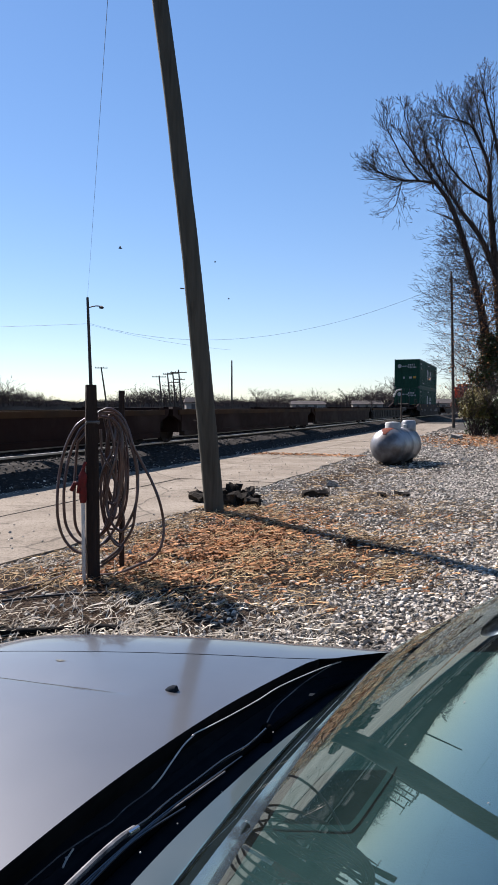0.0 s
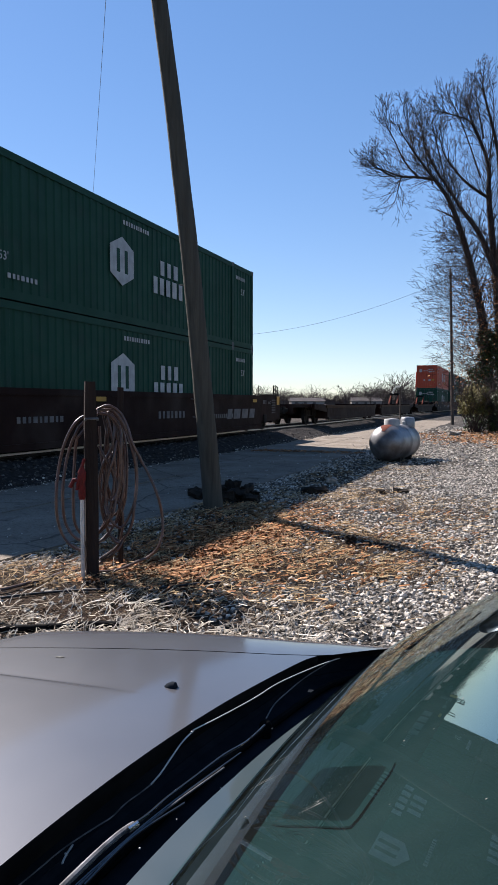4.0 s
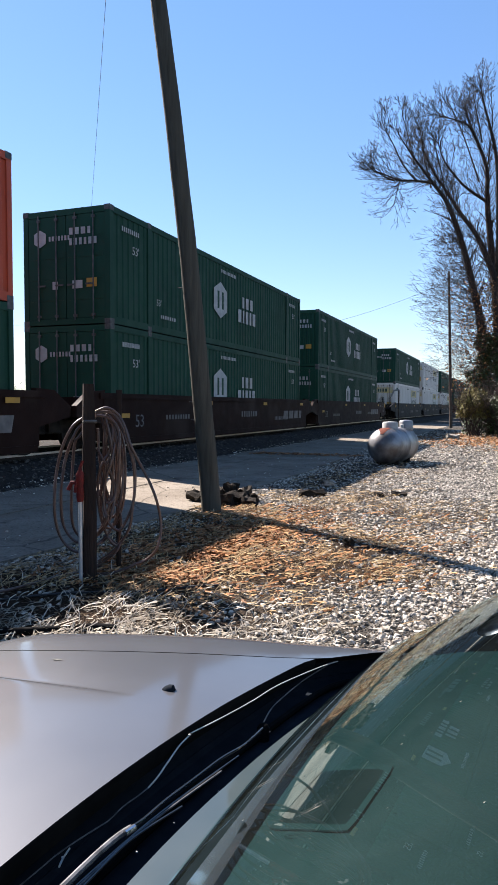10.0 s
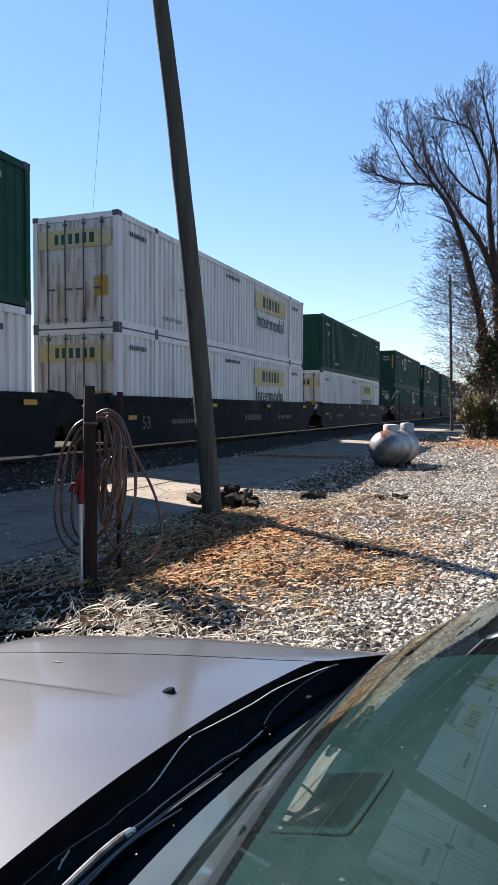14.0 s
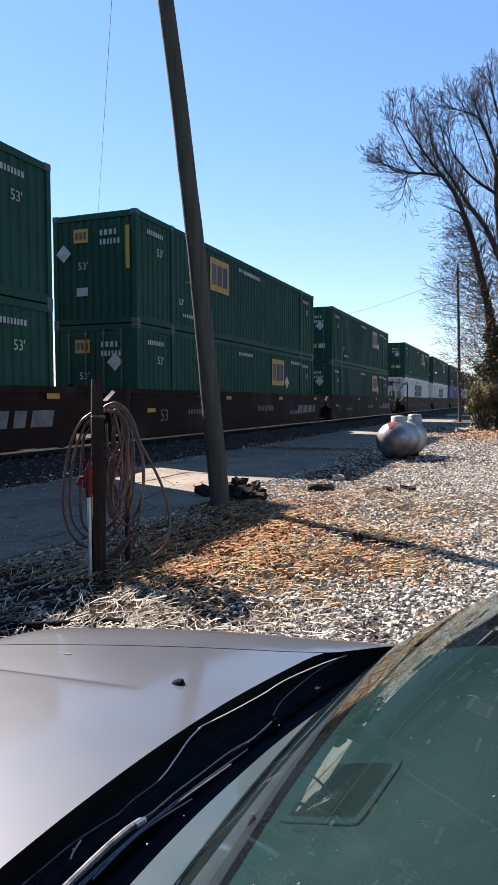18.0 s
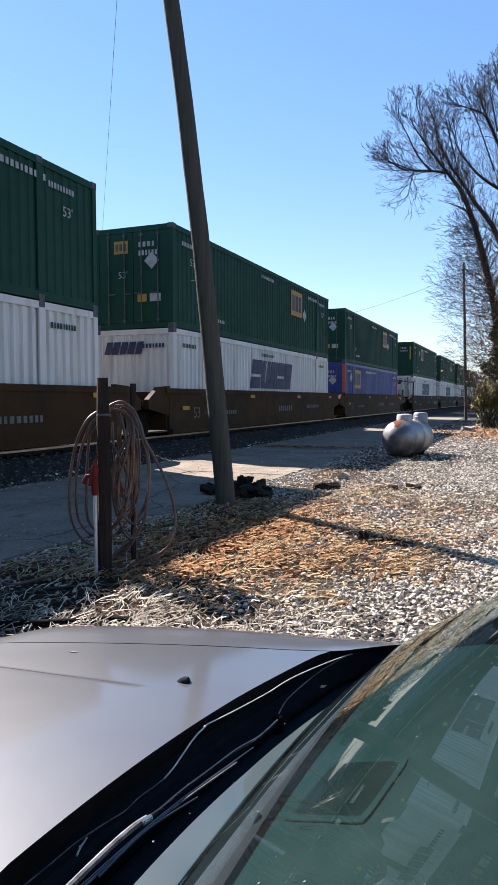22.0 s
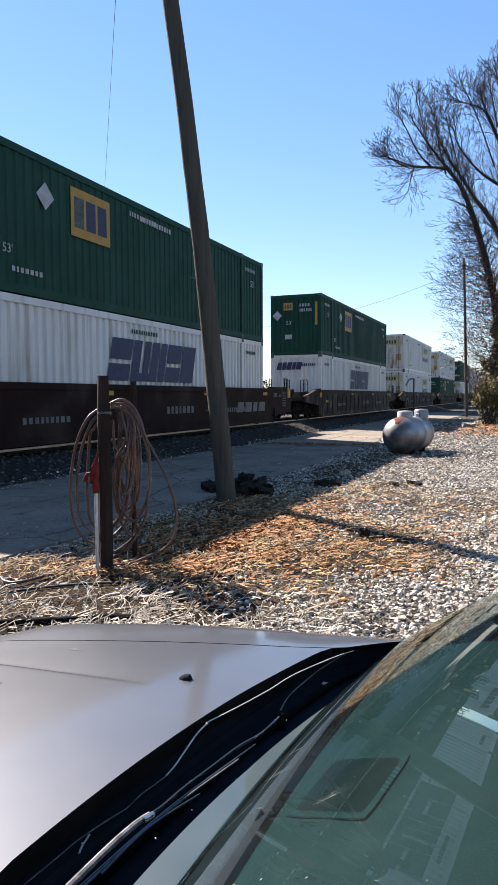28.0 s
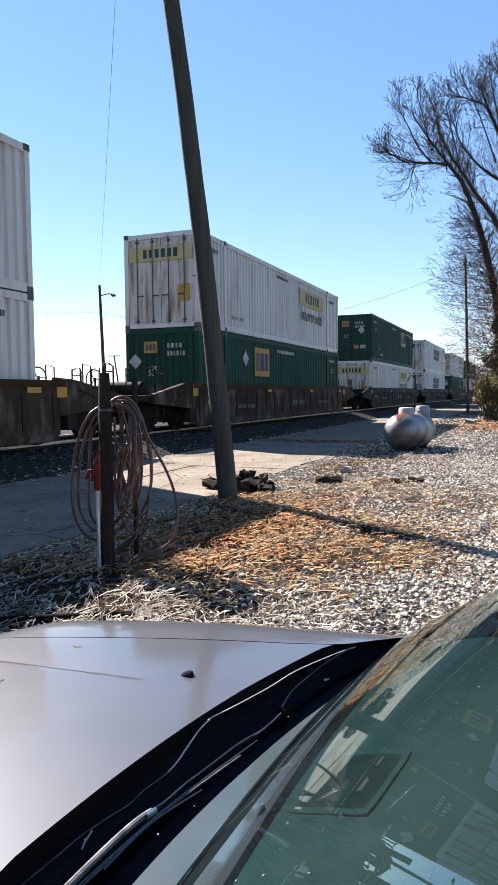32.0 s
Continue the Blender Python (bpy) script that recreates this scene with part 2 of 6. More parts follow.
def concrete():
    """Old sandy concrete: worn patches, oil spots and hairline cracks."""
    m = surf("old_concrete", (0.165, 0.138, 0.108), (0.225, 0.193, 0.155), 0.9, 0.95, c3=(0.11, 0.093, 0.074), s3=3.2, k3=(0.54, 0.74), bump=0.7, bscale=55, spec=0.05)
    n, l = m.node_tree.nodes, m.node_tree.links
    b = n["Principled BSDF"]
    tc, wob, add = n.new("ShaderNodeTexCoord"), n.new("ShaderNodeTexNoise"), n.new("ShaderNodeMix")
    wob.inputs["Scale"].default_value, wob.inputs["Detail"].default_value = 2.2, 6
    add.data_type, add.inputs["Factor"].default_value = "RGBA", 0.16
    l.new(tc.outputs["Object"], wob.inputs["Vector"])
    l.new(tc.outputs["Object"], add.inputs[6])
    l.new(wob.outputs["Color"], add.inputs[7])
    v = n.new("ShaderNodeTexVoronoi")
    v.feature, v.inputs["Scale"].default_value = "DISTANCE_TO_EDGE", 0.36
    l.new(add.outputs[2], v.inputs["Vector"])
    fine = n.new("ShaderNodeTexNoise")
    fine.inputs["Scale"].default_value, fine.inputs["Detail"].default_value = 28, 8
    l.new(tc.outputs["Object"], fine.inputs["Vector"])
    src = b.inputs["Base Color"].links[0].from_socket
    for source, lo, hi, dark in ((v.outputs["Distance"], 0.002, 0.008, 0.55), (fine.outputs["Fac"], 0.33, 0.52, 0.66)):
        r, h = n.new("ShaderNodeMapRange"), n.new("ShaderNodeHueSaturation")
        r.inputs[1].default_value, r.inputs[2].default_value, r.inputs[3].default_value = lo, hi, dark
        l.new(source, r.inputs[0])
        l.new(r.outputs[0], h.inputs["Value"])
        l.new(src, h.inputs["Color"])
        src = h.outputs[0]
    l.new(src, b.inputs["Base Color"])
    return m


M["concrete"] = concrete()
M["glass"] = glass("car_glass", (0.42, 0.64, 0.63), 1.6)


# ---- mesh helpers ----
def box(bm, x0, x1, y0, y1, z0, z1, m=None):
    v = [bm.verts.new((m @ Vector(p)) if m else p) for p in ((x0, y0, z0), (x1, y0, z0), (x1, y1, z0), (x0, y1, z0), (x0, y0, z1), (x1, y0, z1), (x1, y1, z1), (x0, y1, z1))]
    for f in ((3, 2, 1, 0), (4, 5, 6, 7), (0, 1, 5, 4), (1, 2, 6, 5), (2, 3, 7, 6), (3, 0, 4, 7)):
        bm.faces.new([v[i] for i in f])
    return bm


def tube(bm, pts, radii, n=8, caps=True):
    pts = [Vector(p) for p in pts]
    if not hasattr(radii, "__len__"):
        radii = [radii] * len(pts)
    rings, ref = [], None
    for i, p in enumerate(pts):
        d = (pts[min(i + 1, len(pts) - 1)] - pts[max(i - 1, 0)]).normalized()
        if ref is None:
            ref = d.orthogonal().normalized()
        ref = (ref - d * ref.dot(d))
        ref = ref.normalized() if ref.length > 1e-6 else d.orthogonal().normalized()
        side = d.cross(ref)
        rings.append([bm.verts.new(p + (ref * math.cos(2 * math.pi * k / n) + side * math.sin(2 * math.pi * k / n)) * radii[i]) for k in range(n)])
    for a, b in zip(rings, rings[1:]):
        for k in range(n):
            bm.faces.new((a[k], a[(k + 1) % n], b[(k + 1) % n], b[k]))
    if caps:
        bm.faces.new(rings[0][::-1])
        bm.faces.new(rings[-1])
    return bm


def lathe(bm, profile, n=24, m=None):
    """Turns (radius, height) pairs round the z axis."""
    rings = []
    for r, z in profile:
        rings.append([bm.verts.new((m or Matrix()) @ Vector((r * math.cos(2 * math.pi * k / n), r * math.sin(2 * math.pi * k / n), z))) for k in range(n)])
    for a, b in zip(rings, rings[1:]):
        for k in range(n):
            bm.faces.new((a[k], a[(k + 1) % n], b[(k + 1) % n], b[k]))
    bm.faces.new(rings[0][::-1])
    bm.faces.new(rings[-1])
    return bm


def sheet(bm, rows, flip=False):
    """Joins rows of points, all of one length, into a surface."""
    vs = [[bm.verts.new(p) for p in r] for r in rows]
    for a, b in zip(vs, vs[1:]):
        for i in range(len(a) - 1):
            f = (a[i], a[i + 1], b[i + 1], b[i])
            bm.faces.new(f[::-1] if flip else f)
    return bm


def mesh_of(name, bm, material, smooth=False):
    me = bpy.data.meshes.new(name)
    bmesh.ops.recalc_face_normals(bm, faces=bm.faces[:])
    bm.to_mesh(me)
    bm.free()
    me.materials.append(material)
    if smooth:
        me.polygons.foreach_set("use_smooth", [True] * len(me.polygons))
        me.set_sharp_from_angle(angle=radians(40))
    return me


def part(name, bm, material, parent=None, label="", smooth=False):
    ob = new(name, mesh_of(name, bm, material, smooth))
    ob.parent = parent
    if label:
        ob["label"] = label
    return ob


def shared(name, me, parent, m=None):
    ob = new(name, me)
    ob.parent = parent
    if m:
        ob.matrix_basis = m
    return ob


def B():
    return bmesh.new()


def cloud(name, verts, faces, material, smooth=False):
    me = bpy.data.meshes.new(name)
    me.from_pydata(verts, [], faces)
    me.materials.append(material)
    if smooth:
        me.polygons.foreach_set("use_smooth", [True] * len(me.polygons))
    return new(name, me)


def writing(text, height, material, depth=0.004):
    """A flat mesh of built-in letters, x to the right, y up."""
    cu = bpy.data.curves.new("letters", "FONT")
    cu.body, cu.size, cu.extrude = text, height * 1.38, depth / 2
    cu.resolution_u = 2
    ob = bpy.data.objects.new("letters", cu)
    scene.collection.objects.link(ob)
    me = bpy.data.meshes.new_from_object(ob.evaluated_get(bpy.context.evaluated_depsgraph_get()))
    bpy.data.objects.remove(ob)
    me.materials.clear()
    me.materials.append(material)
    return me


# ---- ground: one sheet to the horizon ----
def blob(x, y, cx, cy, rx, ry):
    return math.exp(-(((x - cx) / rx) ** 2 + ((y - cy) / ry) ** 2))


def straw_at(x, y):
    """How much dry straw and leaf litter covers the gravel of the lot."""
    n = noise.noise((x * 0.9, y * 0.9, 3.1)) * 0.35 + noise.noise((x * 2.6, y * 2.6, 8.0)) * 0.22
    s = 1.0 * blob(x, y, -2.95, 6.1, 0.75, 1.3) + 0.9 * blob(x, y, -3.0, 7.8, 0.7, 1.2) + 0.8 * blob(x, y, -3.1, 4.5, 1.5, 0.75) + 0.75 * blob(x, y, -2.0, 5.7, 0.75, 0.8)
    s += 0.85 * blob(x, y, -1.45, 7.1, 0.95, 1.0) + 0.45 * blob(x, y, -1.3, 9.6, 1.5, 2.2) + 0.6 * blob(x, y, -2.3, 11.2, 0.9, 1.4) + 0.55 * blob(x, y, -1.0, 6.1, 0.6, 0.5) + 1.1 * blob(x, y, 0.5, 33.0, 4.0, 6.5) + 0.35 * blob(x, y, -2.5, 17.0, 1.6, 4.0) + 0.5 * blob(x, y, -3.6, 13.5, 0.6, 3.0)
    s += 0.9 * blob(x, y, -4.1, 6.2, 0.5, 2.4) + 0.55 * blob(x, y, -3.4, 14.8, 1.0, 3.0) + 1.1 * blob(x, y, -3.0, 4.1, 1.4, 0.8) + 0.9 * blob(x, y, -3.9, 9.0, 0.7, 1.1)
    return max(0.0, min(1.0, s + n - 0.12))


def bank(x, y):
    """Height of the ground: a level lot and the low bank that carries the track."""
    w = noise.noise((x * 0.35, y * 0.35, 1.7)) * 0.03 + noise.noise((x * 1.7, y * 1.7, 4.0)) * 0.012
    if x < -8.2:
        k = min(1.0, (-8.2 - x) / 1.0)
        k2 = max(0.0, min(1.0, (-12.4 - x) / 1.2))
        return -0.02 + 0.32 * k - 0.36 * k2 + w * 0.7
    if -8.2 <= x <= -4.3:
        return -0.02
    e = min(1.0, (x + 4.3) / 0.8)
    return w * e - 0.012 * (1 - e)


def axis(lo, hi, step, far):
    a = list(np.arange(lo, hi + 1e-6, step))
    s, out = step, []
    p = hi
    while p < far:
        s *= 1.5
        p += s
        out.append(p)
    s, pre = step, []
    p = lo
    while p > -far:
        s *= 1.5
        p -= s
        pre.append(p)
    return pre[::-1] + a + out


def build_ground():
    xs, ys = axis(-15, 6, 0.2, 2600), axis(-3, 46, 0.2, 2600)
    verts = [(x, y, bank(x, y) if abs(x) < 40 and abs(y) < 120 else -0.05) for y in ys for x in xs]
    nx = len(xs)
    faces = [(j * nx + i, j * nx + i + 1, (j + 1) * nx + i + 1, (j + 1) * nx + i) for j in range(len(ys) - 1) for i in range(nx - 1)]
    m = bpy.data.materials.new("lot_ground")
    m.use_nodes = True
    n, l = m.node_tree.nodes, m.node_tree.links
    b = n["Principled BSDF"]
    tc, at = n.new("ShaderNodeTexCoord"), n.new("ShaderNodeAttribute")
    at.attribute_name = "litter"

    def tex(kind, scale, detail=5):
        t = n.new(kind)
        t.inputs["Scale"].default_value = scale
        if kind == "ShaderNodeTexNoise":
            t.inputs["Detail"].default_value = detail
        l.new(tc.outputs["Object"], t.inputs["Vector"])
        return t

    def ramp(src, stops):
        r = n.new("ShaderNodeValToRGB")
        e = r.color_ramp.elements
        while len(e) < len(stops):
            e.new(0.5)
        for k, (p, c) in zip(e, stops):
            k.position, k.color = p, (*c, 1)
        l.new(src, r.inputs[0])
        return r.outputs[0]

    vor, vor2, big = tex("ShaderNodeTexVoronoi", 26), tex("ShaderNodeTexVoronoi", 60), tex("ShaderNodeTexNoise", 0.7)
    fine, hair = tex("ShaderNodeTexNoise", 45, 8), tex("ShaderNodeTexNoise", 14, 8)
    grey = ramp(vor.outputs["Color"], ((0.0, (0.018, 0.016, 0.014)), (0.5, (0.060, 0.055, 0.048)), (1.0, (0.15, 0.14, 0.125))))
    dry = ramp(fine.outputs["Fac"], ((0.25, (0.010, 0.006, 0.004)), (0.5, (0.028, 0.017, 0.010)), (0.75, (0.075, 0.048, 0.026))))

    def mix(f, a, c):
        x = n.new("ShaderNodeMix")
        x.data_type = "RGBA"
        for s, i in ((f, 0), (a, 6), (c, 7)):
            l.new(s, x.inputs[i])
        return x.outputs[2]

    dirt = ramp(big.outputs["Fac"], ((0.3, (0.075, 0.066, 0.054)), (0.7, (0.035, 0.029, 0.023))))
    sc = n.new("ShaderNodeMapRange")
    l.new(hair.outputs["Fac"], sc.inputs[0])
    sc.inputs[1].default_value, sc.inputs[2].default_value = 0.40, 0.62
    base = mix(sc.outputs[0], grey, dirt)
    l.new(mix(at.outputs["Fac"], base, dry), b.inputs["Base Color"])
    b.inputs["Roughness"].default_value = 0.95
    b.inputs["Specular IOR Level"].default_value = 0.08
    bp = n.new("ShaderNodeBump")
    bp.inputs["Strength"].default_value, bp.inputs["Distance"].default_value = 0.9, 0.03
    l.new(vor2.outputs["Distance"], bp.inputs["Height"])
    l.new(bp.outputs[0], b.inputs["Normal"])
    g = cloud("ground", verts, faces, m, True)
    a = g.data.attributes.new("litter", "FLOAT", "POINT")
    a.data.foreach_set("value", [straw_at(x, y) if -5 < x < 9 and y < 70 else (0.35 if x > -5 or x < -14 else 0.0) for x, y, _ in verts])
    tagged(g, "grey gravel lot with dry straw and dead leaves", "ground", kind="structure")


build_ground()

ICO = None


def ico():
    global ICO
    if ICO is None:
        bm = B()
        bmesh.ops.create_icosphere(bm, subdivisions=1, radius=1)
        bm.verts.index_update()
        ICO = (np.array([v.co[:] for v in bm.verts]), [tuple(v.index for v in f.verts) for f in bm.faces])
        bm.free()
    return ICO


def stones(name, spots, material, label, lump=0.42, category="gravel"):
    """One object of many broken stones; spots are (x, y, z, size)."""
    rng = np.random.default_rng(5)
    iv, fc = ico()
    fc = np.array(fc)
    V, F = [], []
    for i, (x, y, z, s) in enumerate(spots):
        a = rng.uniform(0, 6.28)
        p = iv * (1 + rng.uniform(-lump, lump, (len(iv), 1))) * s * np.array([rng.uniform(0.9, 1.3), rng.uniform(0.45, 0.95), rng.uniform(0.45, 0.95)])
        tilt = rng.uniform(-0.9, 0.9)
        c, q = math.cos(a), math.sin(a)
        p = np.c_[p[:, 0], p[:, 1] * math.cos(tilt) - p[:, 2] * math.sin(tilt), p[:, 1] * math.sin(tilt) + p[:, 2] * math.cos(tilt)]
        V.append(np.c_[p[:, 0] * c - p[:, 1] * q + x, p[:, 0] * q + p[:, 1] * c + y, p[:, 2] + z])
        F.append(fc + i * len(iv))
    ob = cloud(name, np.concatenate(V).tolist(), np.concatenate(F).tolist(), material)
    return tagged(ob, label, category, kind="stuff")


# ---- the concrete lane along the track ----
def lane_edge(y):
    return -4.45 - 0.25 * max(0.0, min(1.0, (y - 16) / 10)) + 0.22 * noise.noise((y * 0.5, 2.0, 0)) + 0.12 * noise.noise((y * 2.3, 5.0, 0))


def build_lane():
    lane = tagged(new("pavement"), "cracked sandy concrete lane beside the railway", "pavement", kind="structure")
    rng = random.Random(4)
    y, k = -60.0, 0
    while y < 58:
        ln = 5.6
        for x0, x1 in ((-8.3, -6.5), (-6.5, None)):
            bm = B()
            n = 14
            top = []
            h = rng.uniform(-0.006, 0.006)
            for i in range(n + 1):
                yy = y + 0.005 + (ln - 0.010) * i / n
                a = x0 + (0.005 if x1 is None else 0.16 * noise.noise((yy * 0.8, 9.0, 0)))
                c = lane_edge(yy) if x1 is None else x1 - 0.005
                top.append([(a + (c - a) * j / 4, yy, h + 0.004 * noise.noise((a + j, yy, 3))) for j in range(5)])
            sheet(bm, top, True)
            e = bmesh.ops.extrude_face_region(bm, geom=bm.faces[:])
            for v in e["geom"]:
                if isinstance(v, bmesh.types.BMVert):
                    v.co.z -= 0.12
            part("slab", bm, M["concrete"], lane)
        y += ln


# ---- track ----
CX = -10.625
RAIL = 0.44


def build_track():
    t = tagged(new("railway_track"), "steel rails on wooden sleepers in grey ballast", "railway track", kind="structure")
    for x in (CX - 0.755, CX + 0.755):
        bm = B()
        box(bm, x - 0.07, x + 0.07, -150, 900, 0.28, 0.305)
        box(bm, x - 0.012, x + 0.012, -150, 900, 0.305, 0.395)
        part("rail", bm, M["steel"], t)
        part("rail_head", box(B(), x - 0.036, x + 0.036, -150, 900, 0.395, RAIL), M["polish"], t, "worn shiny rail head")
    bm = box(B(), -1.2, 1.2, -0.11, 0.11, -0.08, 0.12)
    me = mesh_of("sleeper", bm, M["tie"])
    for i in range(170):
        shared("sleeper", me, t, pose(CX + random.uniform(-0.05, 0.05), -10 + i * 0.52, 0.15, 0, 0, random.uniform(-1, 1)))
    rng = random.Random(8)
    sp = []
    for i in range(26000):
        y = 2 + 60 * rng.random() ** 1.7
        x = rng.uniform(-13.2, -8.05)
        sp.append((x, y, bank(x, y) + rng.uniform(-0.01, 0.03), rng.uniform(0.02, 0.048)))
    # dark sheet over the bank, its colour standing for shade beside the train
    bed = sheet(B(), [[(x, y, bank(x, y) + (0.02 if -3.1 < y < 46.1 else 0.06)) for x in np.arange(-13.2, -8.15, 0.2)] for y in [-60, -30, -15, -8, -4] + list(np.arange(-3, 46.05, 0.2)) + [50, 60, 80, 120, 200, 400, 900]])
    part("ballast_bed", bed, M["bed"], t, "ballast bed coloured dark for the shade beside the train")
    stones("ballast", sp, M["ballast"], "crushed-stone ballast darkened for the train's shade, round the sleepers", category="ballast")


build_track()


# ---- containers: 53 feet, local y from the leading end, +x the side towards the lot ----
CL, CW, CH = 16.15, 2.59, 2.9
HW = CW / 2


def corrugated(length, height, pitch=0.27, depth=0.036):
    """A trapezoid-ribbed panel in the yz plane, ribs towards +x."""
    n = max(1, round(length / pitch))
    p = length / n
    prof = []
    for i in range(n):
        y = i * p
        prof += [(0, y), (0, y + p * 0.42), (-depth, y + p * 0.54), (-depth, y + p * 0.88)]
    prof.append((0, length))
    return sheet(B(), [[(x, y, 0) for x, y in prof], [(x, y, height) for x, y in prof]])


def lettering(w, h, count, seed, gap=0.6, slant=0.0):
    """A row of upright blocks of uneven width that stand for lettering, in the xz plane."""
    r = random.Random(seed)
    bm = B()
    ws = [r.uniform(0.6, 1.2) for _ in range(count)]
    k = w / (sum(ws) + gap * (count - 1))
    x = 0
    for a in ws:
        m = Matrix(((1, 0, slant, x), (0, 1, 0, 0), (0, 0, 1, 0), (0, 0, 0, 1)))
        a *= k
        box(bm, 0, a, -0.003, 0, 0, h, m)
        x += a + gap * k
    return bm


def plate(w, h, m=None):
    return box(B(), 0, w, -0.003, 0, 0, h, m)


def slant_blocks():
    """Five heavy slanted blocks with slits, in place of a name."""
    bm = B()
    x = 0.0
    for w, slits in ((0.95, ((0.0, 0.46, 0.95, 0.10),)), (1.30, ((0.40, 0.2, 0.10, 0.9), (0.84, 0.2, 0.10, 0.9))), (0.34, ()), (0.80, ((0.0, 0.46, 0.8, 0.10),)), (0.80, ((0.0, 0.60, 0.8, 0.08),))):
        m = Matrix(((1, 0, 0.28, x), (0, 1, 0, 0), (0, 0, 1, 0), (0, 0, 0, 1)))
        nx, nz = 17, 10
        for i in range(nx):
            for j in range(nz):
                px, pz = (i + 0.5) / nx * w, (j + 0.5) / nz * 1.05
                if not any(a <= px <= a + b and c <= pz <= c + d for a, c, b, d in slits):
                    v = [bm.verts.new(m @ Vector((w * (i + p) / nx, -0.003, 1.05 * (j + q) / nz))) for p, q in ((0, 0), (1, 0), (1, 1), (0, 1))]
                    bm.faces.new(v)
        x += w + 0.07
    bmesh.ops.remove_doubles(bm, verts=bm.verts[:], dist=0.001)
    return bm


def hexagon(w, h):
    bm = B()
    pts = ((0, h * 0.22), (w / 2, 0), (w, h * 0.22), (w, h * 0.78), (w / 2, h), (0, h * 0.78))
    a = [bm.verts.new((x, -0.003, z)) for x, z in pts]
    b = [bm.verts.new((x, 0, z)) for x, z in pts]
    bm.faces.new(a)
    bm.faces.new(b[::-1])
    for i in range(6):
        bm.faces.new((a[i], b[i], b[(i + 1) % 6], a[(i + 1) % 6]))
    return bm


def diamond(s):
    return box(B(), -s / 2, s / 2, -0.003, 0, -s / 2, s / 2, Matrix.Rotation(radians(45), 4, "Y"))


NUM = {}


def number(h):
    if h not in NUM:
        NUM[h] = writing("53'", h, M["mark"])
    return NUM[h]


def on_side(y, z):
    """Pose of a marking on the lot side: local x runs along -y... to the right as the viewer reads it."""
    return Matrix.Translation((HW + 0.006, y, z)) @ Matrix.Rotation(radians(90), 4, "Z")


def on_front(x, z):
    return Matrix.Translation((x, -0.012, z))


def text_on(me, m, parent):
    return shared("numerals", me, parent, m @ Matrix.Rotation(radians(90), 4, "X"))


SIDE_ME, FRAME_ME = {}, {}


